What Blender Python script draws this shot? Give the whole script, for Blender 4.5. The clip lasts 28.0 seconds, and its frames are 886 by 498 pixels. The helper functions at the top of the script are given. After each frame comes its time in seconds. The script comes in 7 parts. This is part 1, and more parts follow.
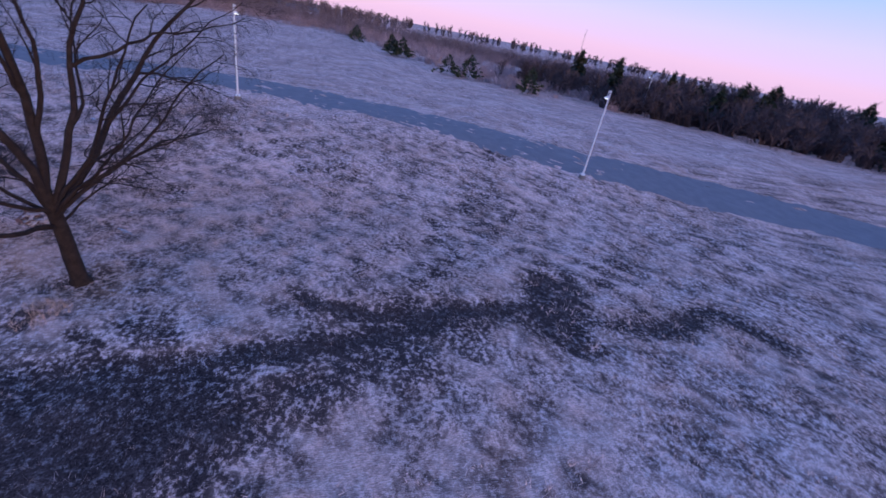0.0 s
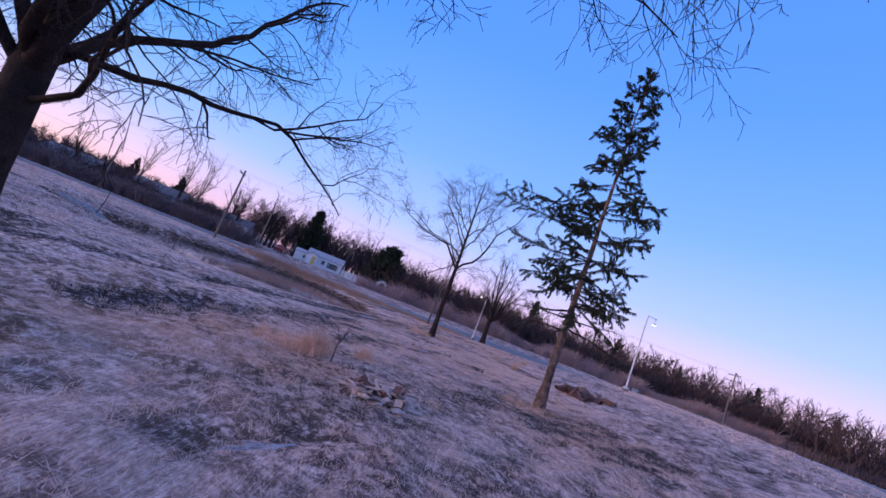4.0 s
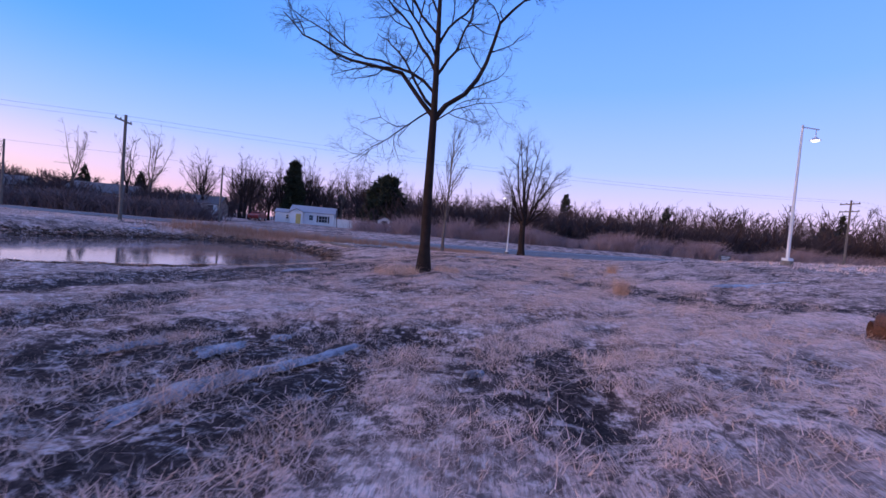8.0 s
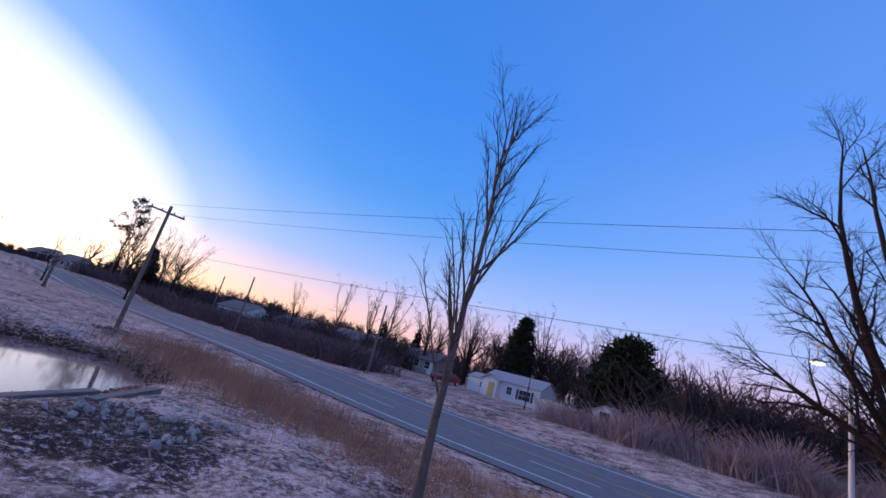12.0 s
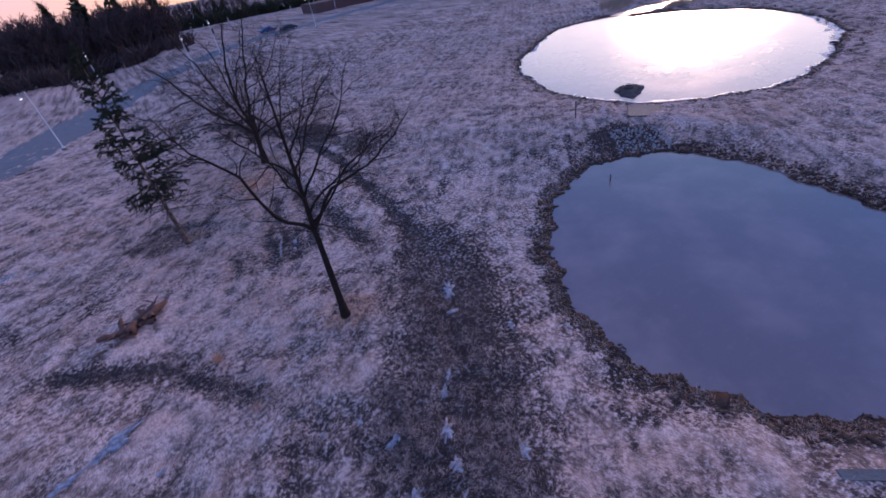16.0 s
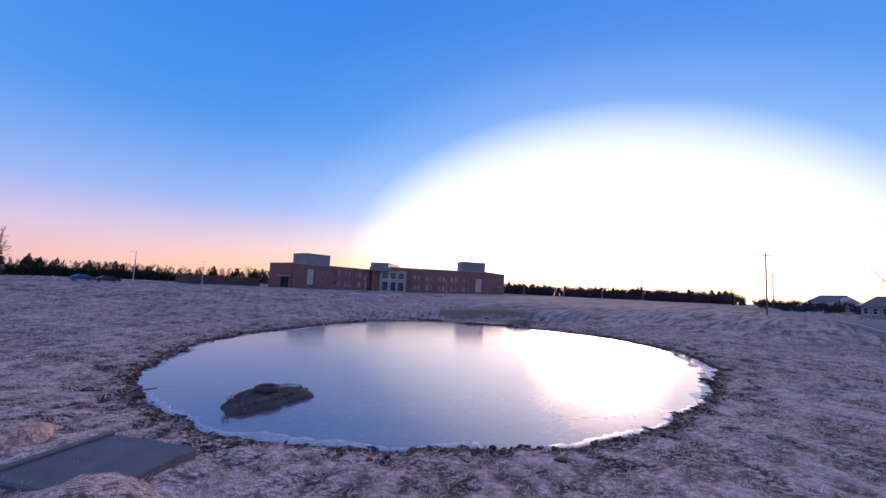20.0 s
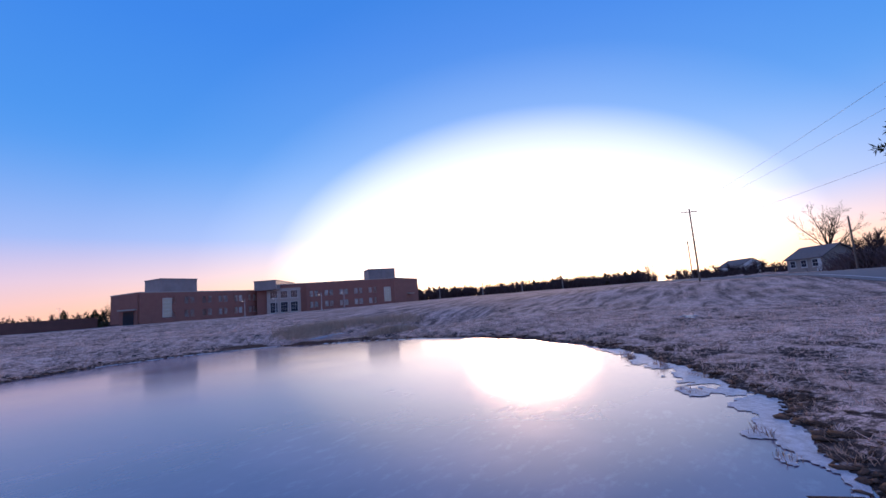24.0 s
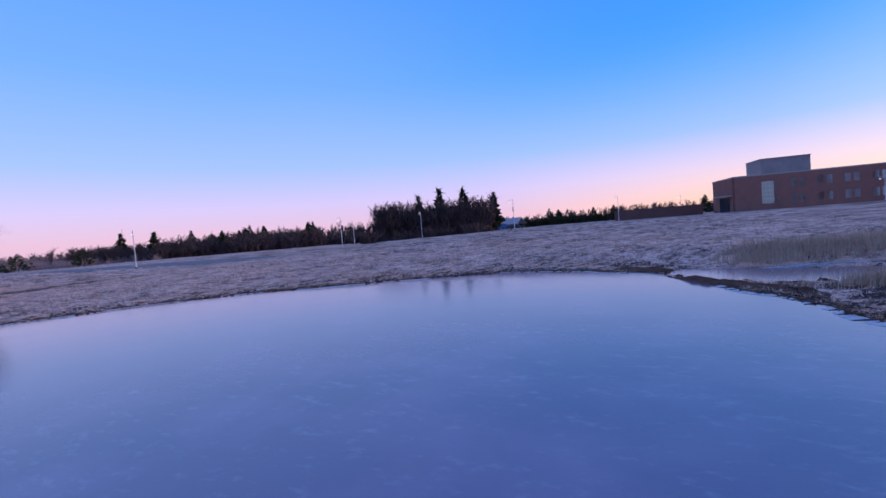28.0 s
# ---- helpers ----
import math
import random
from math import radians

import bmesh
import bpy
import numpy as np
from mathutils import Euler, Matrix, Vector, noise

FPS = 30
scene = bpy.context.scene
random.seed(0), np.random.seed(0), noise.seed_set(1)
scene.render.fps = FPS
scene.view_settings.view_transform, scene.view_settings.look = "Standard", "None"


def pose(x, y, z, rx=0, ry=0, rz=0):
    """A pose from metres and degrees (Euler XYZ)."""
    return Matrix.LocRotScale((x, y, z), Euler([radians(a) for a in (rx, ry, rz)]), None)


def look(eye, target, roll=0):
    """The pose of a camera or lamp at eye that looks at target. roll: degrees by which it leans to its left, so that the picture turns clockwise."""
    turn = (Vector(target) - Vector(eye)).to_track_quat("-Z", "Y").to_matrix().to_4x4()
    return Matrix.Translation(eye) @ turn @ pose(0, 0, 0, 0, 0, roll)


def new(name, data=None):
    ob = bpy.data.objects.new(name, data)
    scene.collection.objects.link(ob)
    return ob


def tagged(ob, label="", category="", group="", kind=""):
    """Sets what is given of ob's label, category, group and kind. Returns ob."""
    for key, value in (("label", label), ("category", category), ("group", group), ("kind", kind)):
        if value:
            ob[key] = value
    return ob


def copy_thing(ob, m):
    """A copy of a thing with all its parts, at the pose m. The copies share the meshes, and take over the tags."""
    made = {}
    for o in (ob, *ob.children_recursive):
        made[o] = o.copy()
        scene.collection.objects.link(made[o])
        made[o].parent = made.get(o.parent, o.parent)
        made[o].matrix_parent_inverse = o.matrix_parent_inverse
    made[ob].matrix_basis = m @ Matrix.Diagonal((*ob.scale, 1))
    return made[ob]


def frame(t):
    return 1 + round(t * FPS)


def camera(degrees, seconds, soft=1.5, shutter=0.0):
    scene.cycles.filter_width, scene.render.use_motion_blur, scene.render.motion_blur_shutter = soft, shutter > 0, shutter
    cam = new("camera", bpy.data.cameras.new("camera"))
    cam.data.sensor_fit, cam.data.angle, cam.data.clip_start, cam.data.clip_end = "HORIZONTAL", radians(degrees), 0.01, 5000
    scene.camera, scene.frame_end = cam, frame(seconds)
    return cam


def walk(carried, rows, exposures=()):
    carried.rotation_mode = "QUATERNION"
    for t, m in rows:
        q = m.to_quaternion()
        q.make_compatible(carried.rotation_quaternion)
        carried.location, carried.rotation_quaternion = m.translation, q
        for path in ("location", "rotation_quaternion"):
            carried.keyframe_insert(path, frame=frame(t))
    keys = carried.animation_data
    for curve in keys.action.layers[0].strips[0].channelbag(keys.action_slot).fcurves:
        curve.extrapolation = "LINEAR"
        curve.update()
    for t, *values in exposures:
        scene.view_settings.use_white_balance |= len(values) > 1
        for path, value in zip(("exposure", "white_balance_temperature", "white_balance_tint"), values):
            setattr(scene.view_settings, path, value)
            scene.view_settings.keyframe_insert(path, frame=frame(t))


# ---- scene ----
PATH = [
    (0, (-13.697, -3.578, 9.359), (-12.011, -4.141, 8.442), 11.28),
    (0.5, (-13.557, -6.408, 7.627), (-11.760, -6.006, 6.846), 19.19),
    (1, (-9.514, -7.140, 4.801), (-7.860, -6.110, 4.351), 9.10),
    (1.5, (-6.175, -6.241, 3.559), (-4.706, -4.890, 3.431), 7.40),
    (2, (-3.084, -5.592, 2.768), (-1.856, -4.021, 2.915), 8.46),
    (2.5, (-0.356, -5.187, 2.180), (0.561, -3.442, 2.518), 12.35),
    (4.5, (5.032, 1.398, 1.885), (4.639, 3.343, 2.139), 18.31),
    (5, (4.492, 2.594, 1.780), (4.084, 4.531, 2.070), 8.72),
    (5.5, (3.863, 3.905, 1.721), (3.503, 5.853, 1.998), 0.38),
    (6, (3.620, 5.356, 1.639), (3.331, 7.326, 1.832), -5.60),
    (6.5, (3.275, 7.974, 1.557), (3.043, 9.958, 1.644), -6.54),
    (7, (3.997, 9.499, 1.369), (3.791, 11.488, 1.361), -3.27),
    (7.5, (4.677, 11.881, 1.392), (4.493, 13.872, 1.335), 1.44),
    (8, (5.543, 14.521, 1.402), (5.371, 16.512, 1.332), 5.04),
    (8.5, (6.134, 17.860, 1.443), (5.992, 19.854, 1.378), 6.78),
    (9, (6.964, 20.746, 1.931), (6.823, 22.740, 1.868), 5.43),
    (9.5, (5.892, 26.708, 1.617), (5.821, 28.707, 1.597), 2.65),
    (10, (5.970, 30.129, 1.456), (5.893, 32.128, 1.470), -1.02),
    (10.5, (6.308, 34.284, 1.517), (6.110, 36.273, 1.584), -4.04),
    (11, (6.883, 38.067, 1.554), (6.416, 40.004, 1.728), -4.98),
    (11.5, (8.210, 40.933, 2.470), (7.284, 42.676, 2.797), -0.97),
    (12, (10.395, 44.158, 3.073), (8.857, 45.326, 3.592), 14.78),
    (12.5, (11.456, 46.076, 10.324), (9.532, 46.548, 10.605), 37.71),
    (13, (10.284, 47.687, 17.387), (8.340, 47.501, 16.955), 64.62),
    (13.5, (9.069, 47.052, 19.786), (7.527, 46.799, 18.538), 97.52),
    (15.5, (9.960, 42.989, 16.944), (9.406, 41.933, 15.338), 13.46),
    (16, (7.558, 41.996, 12.885), (6.674, 40.612, 11.743), -10.58),
    (16.5, (5.942, 38.517, 6.696), (4.506, 37.266, 6.089), -18.25),
    (17, (1.521, 36.587, 3.911), (-0.194, 35.592, 3.645), -17.82),
    (17.5, (-4.517, 35.912, 2.418), (-6.286, 34.980, 2.438), -11.48),
    (18, (-9.066, 36.088, 2.821), (-10.783, 35.076, 2.990), -4.92),
    (18.5, (-13.279, 36.352, 3.423), (-14.898, 35.198, 3.637), -0.13),
    (19, (-17.185, 36.432, 3.940), (-18.694, 35.135, 4.141), 1.63),
    (19.5, (-20.543, 36.316, 4.050), (-21.973, 34.930, 4.239), 2.60),
    (20, (-23.485, 35.604, 3.950), (-24.891, 34.194, 4.142), 2.68),
    (20.5, (-25.801, 35.017, 3.584), (-27.220, 33.625, 3.805), 2.37),
    (21, (-27.857, 33.385, 2.845), (-29.339, 32.070, 3.114), 1.69),
    (21.5, (-30.043, 32.701, 2.466), (-31.576, 31.460, 2.798), 0.63),
    (23.5, (-41.607, 29.261, 2.390), (-43.308, 28.245, 2.660), -4.51),
    (24, (-44.143, 28.597, 2.292), (-45.769, 27.458, 2.534), -4.49),
    (24.5, (-46.300, 28.500, 2.480), (-47.804, 27.197, 2.680), -4.56),
    (25, (-48.800, 28.500, 2.660), (-50.096, 26.986, 2.822), -3.72),
    (25.5, (-51.328, 29.095, 2.897), (-52.342, 27.375, 3.011), -2.65),
    (26, (-53.332, 28.193, 2.889), (-54.052, 26.328, 2.955), -2.45),
    (26.5, (-55.524, 26.700, 2.880), (-55.922, 24.741, 2.905), -2.57),
    (27, (-57.720, 25.113, 2.898), (-57.760, 23.114, 2.882), -3.07),
    (27.5, (-60.338, 23.599, 2.957), (-59.963, 21.636, 2.903), -3.92),
    (28, (-62.582, 22.606, 2.997), (-61.796, 20.769, 2.916), -4.58),
]
cam = camera(93.0, 28.0, soft=1.5, shutter=0.06)
walk(cam, [(t, look(eye, target, roll)) for t, eye, target, roll in PATH],
     exposures=[(0.0, 0.3, 5900, 10), (1.0, 0.28, 6400, 17), (2.5, 0.25, 6400, 14), (5.0, 0.36, 6500, 14), (7.0, 0.30, 6450, 15), (8.0, 0.27, 6400, 15), (10.0, 0.31, 6450, 17), (11.0, 0.24, 6400, 14), (11.5, 0.18, 6600, 13), (13.0, 0.10, 7500, 14), (16.0, 0.20, 6850, 14), (12.5, 0.05, 7400, 11), (13.5, 0.10, 7600, 11), (15.5, 0.44, 6500, 15),
                (17.0, 0.20, 6800, 12), (18.5, 0.0, 7000, 11), (20.0, -0.06, 6800, 10), (25.0, 0.0, 6900, 10), (26.5, 0.02, 6600, 9), (28.0, 0.15, 6350, 6)])

# ---- world and sun: the sun stands on the horizon in the west-south-west ----
SUN_YAW, SUN_EL = radians(-114.7), radians(2.4)
SUN_WAY = Vector((math.sin(SUN_YAW) * math.cos(SUN_EL), math.cos(SUN_YAW) * math.cos(SUN_EL), math.sin(SUN_EL)))


def build_world():
    w = bpy.data.worlds.new("dusk_sky")
    w.use_nodes = True
    scene.world = w
    nt = w.node_tree
    nt.nodes.clear()
    N, L = nt.nodes.new, nt.links.new
    out, bg = N("ShaderNodeOutputWorld"), N("ShaderNodeBackground")
    co = N("ShaderNodeTexCoord")
    sep = N("ShaderNodeSeparateXYZ")
    L(co.outputs["Generated"], sep.inputs[0])
    # height bands of a clear dusk sky: rose at the horizon, then lilac, then blue
    up = N("ShaderNodeMapRange")
    up.inputs["From Min"].default_value, up.inputs["From Max"].default_value = -0.05, 1.0
    L(sep.outputs["Z"], up.inputs["Value"])
    band = N("ShaderNodeValToRGB")
    el = band.color_ramp.elements
    # the unseen zenith turns pale lilac, added to warm the light on the ground
    heights = [(-0.05, (0.62, 0.42, 0.58)), (0.026, (0.72, 0.46, 0.66)), (0.085, (0.60, 0.50, 0.86)), (0.166, (0.335, 0.47, 0.97)), (0.33, (0.165, 0.375, 0.97)), (0.55, (0.085, 0.285, 0.92)),
               (0.74, (0.07, 0.25, 0.82)), (1.0, (0.64, 0.45, 0.66))]
    stops = [((z + 0.05) / 1.05, c) for z, c in heights]
    el[0].position, el[0].color = stops[0][0], (*stops[0][1], 1)
    el[1].position, el[1].color = stops[-1][0], (*stops[-1][1], 1)
    for p, c in stops[1:-1]:
        e = el.new(p)
        e.color = (*c, 1)
    L(up.outputs[0], band.inputs[0])
    # the glow round the low sun
    dot = N("ShaderNodeVectorMath")
    dot.operation = "DOT_PRODUCT"
    sq = N("ShaderNodeVectorMath")
    sq.operation = "MULTIPLY"
    sq.inputs[1].default_value = (1, 1, 1.62)
    L(co.outputs["Generated"], sq.inputs[0])
    nm = N("ShaderNodeVectorMath")
    nm.operation = "NORMALIZE"
    L(sq.outputs[0], nm.inputs[0])
    L(nm.outputs[0], dot.inputs[0])
    dot.inputs[1].default_value = SUN_WAY
    halo = N("ShaderNodeValToRGB")
    he = halo.color_ramp.elements
    hs = [(0.0, (0, 0, 0)), (0.62, (0.0, 0.0, 0.0)), (0.74, (0.03, 0.035, 0.03)), (0.83, (0.15, 0.15, 0.10)), (0.872, (0.60, 0.52, 0.37)),
          (0.93, (0.95, 0.85, 0.7)), (1.0, (1.0, 0.92, 0.8))]
    he[0].position, he[0].color = hs[0][0], (*hs[0][1], 1)
    he[1].position, he[1].color = hs[-1][0], (*hs[-1][1], 1)
    for p, c in hs[1:-1]:
        e = he.new(p)
        e.color = (*c, 1)
    L(dot.outputs["Value"], halo.inputs[0])
    add = N("ShaderNodeMix")
    add.data_type, add.blend_type = "RGBA", "ADD"
    add.inputs[0].default_value = 1.0
    L(halo.outputs[0], add.inputs["B"])
    # the burning heart of the glow, low over the horizon
    heart = N("ShaderNodeMapRange")
    heart.inputs["From Min"].default_value, heart.inputs["From Max"].default_value = 0.84, 1.0
    L(dot.outputs["Value"], heart.inputs["Value"])
    bend = N("ShaderNodeMath")
    bend.operation = "POWER"
    bend.inputs[1].default_value = 3.0
    L(heart.outputs[0], bend.inputs[0])
    hot = N("ShaderNodeVectorMath")
    hot.operation = "SCALE"
    hot.inputs[0].default_value = (1.6, 1.05, 0.8)
    L(bend.outputs[0], hot.inputs["Scale"])
    warm = N("ShaderNodeMix")
    warm.data_type, warm.blend_type = "RGBA", "ADD"
    warm.inputs[0].default_value = 1.0
    # the blue deepens above the glow
    crown = N("ShaderNodeMapRange")
    crown.interpolation_type = "SMOOTHSTEP"
    crown.inputs["From Min"].default_value, crown.inputs["From Max"].default_value = 0.10, 0.40
    L(sep.outputs["Z"], crown.inputs["Value"])
    sunward = N("ShaderNodeMapRange")
    sunward.interpolation_type = "SMOOTHSTEP"
    sunward.inputs["From Min"].default_value, sunward.inputs["From Max"].default_value = -0.25, 0.5
    L(dot.outputs["Value"], sunward.inputs["Value"])
    deepen = N("ShaderNodeMath")
    deepen.operation = "MULTIPLY"
    L(crown.outputs[0], deepen.inputs[0])
    L(sunward.outputs[0], deepen.inputs[1])
    deep = N("ShaderNodeMix")
    deep.data_type, deep.blend_type = "RGBA", "MULTIPLY"
    deep.inputs["B"].default_value = (0.30, 0.79, 0.93, 1)
    L(deepen.outputs[0], deep.inputs["Factor"])
    L(band.outputs[0], deep.inputs["A"])
    L(deep.outputs["Result"], add.inputs["A"])
    L(add.outputs["Result"], warm.inputs["A"])
    L(hot.outputs[0], warm.inputs["B"])
    # peach along the horizon on the sun's side
    low = N("ShaderNodeMapRange")
    low.inputs["From Min"].default_value, low.inputs["From Max"].default_value = 0.16, 0.0
    L(sep.outputs["Z"], low.inputs["Value"])
    west = N("ShaderNodeMapRange")
    west.inputs["From Min"].default_value, west.inputs["From Max"].default_value = 0.15, 0.85
    L(dot.outputs["Value"], west.inputs["Value"])
    share = N("ShaderNodeMath")
    share.operation = "MULTIPLY"
    L(low.outputs[0], share.inputs[0])
    L(west.outputs[0], share.inputs[1])
    peach = N("ShaderNodeVectorMath")
    peach.operation = "SCALE"
    peach.inputs[0].default_value = (0.48, 0.22, -0.26)
    L(share.outputs[0], peach.inputs["Scale"])
    dusk = N("ShaderNodeMix")
    dusk.data_type, dusk.blend_type = "RGBA", "ADD"
    dusk.inputs[0].default_value = 1.0
    L(warm.outputs["Result"], dusk.inputs["A"])
    L(peach.outputs[0], dusk.inputs["B"])
    # a share of the physical sky
    sky = N("ShaderNodeTexSky")
    sky.sky_type, sky.sun_disc = "NISHITA", False
    sky.sun_elevation, sky.sun_rotation = SUN_EL, SUN_YAW
    sky.air_density, sky.dust_density = 1.0, 0.4
    gain = N("ShaderNodeVectorMath")
    gain.operation = "SCALE"
    gain.inputs["Scale"].default_value = 0.03
    L(sky.outputs[0], gain.inputs[0])
    both = N("ShaderNodeMix")
    both.data_type, both.blend_type = "RGBA", "ADD"
    both.inputs[0].default_value = 1.0
    L(dusk.outputs["Result"], both.inputs["A"])
    L(gain.outputs[0], both.inputs["B"])
    L(both.outputs["Result"], bg.inputs["Color"])
    bg.inputs["Strength"].default_value = 1.0
    L(bg.outputs[0], out.inputs[0])


build_world()
sun = new("sun", bpy.data.lights.new("sun", "SUN"))
sun.data.energy, sun.data.angle, sun.data.color = 2.0, radians(18.0), (1.0, 0.64, 0.46)
sun.matrix_world = look(SUN_WAY * 50, (0, 0, 0))


# ---- materials ----
def material(name, colour, rough=0.8, second=None, scale=3.0, amount=0.5, bump=0.0, metal=0.0, island=0.0, fine=9.0, spread=(0.35, 0.65), emit=None, spec=0.5, coords="Object"):
    """A surface of one colour worn towards a second by two scales of noise."""
    m = bpy.data.materials.new(name)
    m.use_nodes = True
    nt = m.node_tree
    N, L = nt.nodes.new, nt.links.new
    b = nt.nodes["Principled BSDF"]
    b.inputs["Roughness"].default_value, b.inputs["Metallic"].default_value = rough, metal
    b.inputs["Specular IOR Level"].default_value = spec
    second = second or tuple(c * 0.6 for c in colour)
    co = N("ShaderNodeTexCoord")
    big, small = N("ShaderNodeTexNoise"), N("ShaderNodeTexNoise")
    big.inputs["Scale"].default_value, small.inputs["Scale"].default_value = scale, scale * fine
    big.inputs["Detail"].default_value, small.inputs["Detail"].default_value = 5, 4
    L(co.outputs[coords], big.inputs["Vector"])
    L(co.outputs[coords], small.inputs["Vector"])
    mixn = N("ShaderNodeMath")
    mixn.operation = "MULTIPLY_ADD"
    mixn.inputs[1].default_value = 0.45
    half = N("ShaderNodeMath")
    half.operation = "MULTIPLY"
    half.inputs[1].default_value = 0.55
    L(big.outputs["Fac"], half.inputs[0])
    L(small.outputs["Fac"], mixn.inputs[0])
    L(half.outputs[0], mixn.inputs[2])
    rng = N("ShaderNodeMapRange")
    rng.inputs["From Min"].default_value, rng.inputs["From Max"].default_value = spread
    rng.inputs["To Max"].default_value = amount
    L(mixn.outputs[0], rng.inputs["Value"])
    mx = N("ShaderNodeMix")
    mx.data_type = "RGBA"
    mx.inputs["A"].default_value, mx.inputs["B"].default_value = (*colour, 1), (*second, 1)
    L(rng.outputs[0], mx.inputs["Factor"])
    last = mx.outputs["Result"]
    if island:
        ob, geo = N("ShaderNodeObjectInfo"), N("ShaderNodeNewGeometry")
        s = N("ShaderNodeMath")
        s.operation = "ADD"
        L(ob.outputs["Random"], s.inputs[0])
        L(geo.outputs["Random Per Island"], s.inputs[1])
        v = N("ShaderNodeMapRange")
        v.inputs["From Max"].default_value = 2.0
        v.inputs["To Min"].default_value, v.inputs["To Max"].default_value = 1 - island, 1 + island
        L(s.outputs[0], v.inputs["Value"])
        hs = N("ShaderNodeHueSaturation")
        L(v.outputs[0], hs.inputs["Value"])
        L(last, hs.inputs["Color"])
        last = hs.outputs["Color"]
    L(last, b.inputs["Base Color"])
    if bump:
        bp = N("ShaderNodeBump")
        bp.inputs["Strength"].default_value = bump
        bp.inputs["Distance"].default_value = 0.03
        L(small.outputs["Fac"], bp.inputs["Height"])
        L(bp.outputs[0], b.inputs["Normal"])
    if emit:
        b.inputs["Emission Color"].default_value = (*emit[0], 1)
        b.inputs["Emission Strength"].default_value = emit[1]
    return m


def ground_material():
    """Dry frosted grass over dark soil; mud, frost and reed-red come from the ground's own attributes."""
    m = bpy.data.materials.new("dry_grass_ground")
    m.use_nodes = True
    nt = m.node_tree
    N, L = nt.nodes.new, nt.links.new
    b = nt.nodes["Principled BSDF"]
    b.inputs["Roughness"].default_value = 0.95
    b.inputs["Specular IOR Level"].default_value = 0.03
    co = N("ShaderNodeTexCoord")

    def noise_at(scale, detail=6, rough=0.6):
        n = N("ShaderNodeTexNoise")
        n.inputs["Scale"].default_value, n.inputs["Detail"].default_value, n.inputs["Roughness"].default_value = scale, detail, rough
        L(co.outputs["Object"], n.inputs["Vector"])
        return n.outputs["Fac"]

    def ramp(src, lo, hi, a=0.0, z=1.0):
        r = N("ShaderNodeMapRange")
        r.interpolation_type = "SMOOTHSTEP"
        for k, v in zip(("From Min", "From Max", "To Min", "To Max"), (lo, hi, a, z)):
            r.inputs[k].default_value = v
        L(src, r.inputs["Value"])
        return r.outputs[0]

    def mixc(f, a, c):
        x = N("ShaderNodeMix")
        x.data_type = "RGBA"
        for key, s in (("Factor", f), ("A", a), ("B", c)):
            if isinstance(s, tuple):
                x.inputs[key].default_value = (*s, 1)
            elif isinstance(s, float):
                x.inputs[key].default_value = s
            else:
                L(s, x.inputs[key])
        return x.outputs["Result"]

    def calc(op, a, c):
        x = N("ShaderNodeMath")
        x.operation = op
        x.use_clamp = True
        for i, s in enumerate((a, c)):
            if isinstance(s, float):
                x.inputs[i].default_value = s
            else:
                L(s, x.inputs[i])
        return x.outputs[0]

    def attr(name):
        a = N("ShaderNodeAttribute")
        a.attribute_name = name
        return a.outputs["Fac"]

    n1, n2, n3, n4 = noise_at(0.13), noise_at(0.9), noise_at(5.6, 9, 0.74), noise_at(19.0, 6, 0.75)
    n5, n6 = noise_at(2.1, 5, 0.6), noise_at(0.42, 7, 0.65)
    col = mixc(ramp(n1, 0.4, 0.62), (0.70, 0.42, 0.33), (0.89, 0.575, 0.485))
    col = mixc(ramp(n2, 0.42, 0.66), col, (0.87, 0.595, 0.515))
    col = mixc(ramp(n5, 0.49, 0.64, 0.0, 0.5), col, (0.24, 0.155, 0.12))
    col = mixc(ramp(n4, 0.52, 0.68, 0.0, 0.4), col, (0.93, 0.68, 0.58))
    # thin spots: bare soil, darkened further for the shade between clumps
    col = mixc(calc("MULTIPLY", attr("bare"), ramp(n3, 0.36, 0.50, 0.15, 0.92)), col, (0.055, 0.036, 0.031))
    # flattened straw lying two ways
    for turn, grain in ((0.6, 0.46), (-0.9, 0.40)):
        mp = N("ShaderNodeMapping")
        mp.inputs["Rotation"].default_value = (0, 0, turn)
        mp.inputs["Scale"].default_value = (46.0, 8.0, 20.0)
        L(co.outputs["Object"], mp.inputs["Vector"])
        st = N("ShaderNodeTexNoise")
        st.inputs["Scale"].default_value, st.inputs["Detail"].default_value, st.inputs["Distortion"].default_value = 1.0, 3, 0.8
        L(mp.outputs[0], st.inputs["Vector"])
        col = mixc(ramp(st.outputs["Fac"], 0.50, 0.36, 0.0, grain), col, (0.10, 0.066, 0.056))
        col = mixc(ramp(st.outputs["Fac"], 0.56, 0.70, 0.0, grain), col, (0.88, 0.70, 0.62))
    # rust-coloured matted grass
    col = mixc(calc("MULTIPLY", attr("rust"), ramp(n2, 0.3, 0.7, 0.3, 1.0)), col, (0.56, 0.27, 0.15))
    # dark gaps between the tufts: soil, with the shade among the blades coloured in
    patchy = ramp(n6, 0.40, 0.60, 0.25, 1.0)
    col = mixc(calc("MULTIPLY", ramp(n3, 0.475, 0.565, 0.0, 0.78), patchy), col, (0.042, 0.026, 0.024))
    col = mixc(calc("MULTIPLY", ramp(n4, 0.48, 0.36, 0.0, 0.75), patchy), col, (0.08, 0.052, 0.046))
    # mud, broken by tufts
    mud = calc("SUBTRACT", calc("MULTIPLY", attr("mud"), 1.0), calc("MULTIPLY", ramp(n3, 0.52, 0.40), 0.38))
    mud = calc("SUBTRACT", mud, calc("MULTIPLY", ramp(n4, 0.50, 0.36), 0.28))
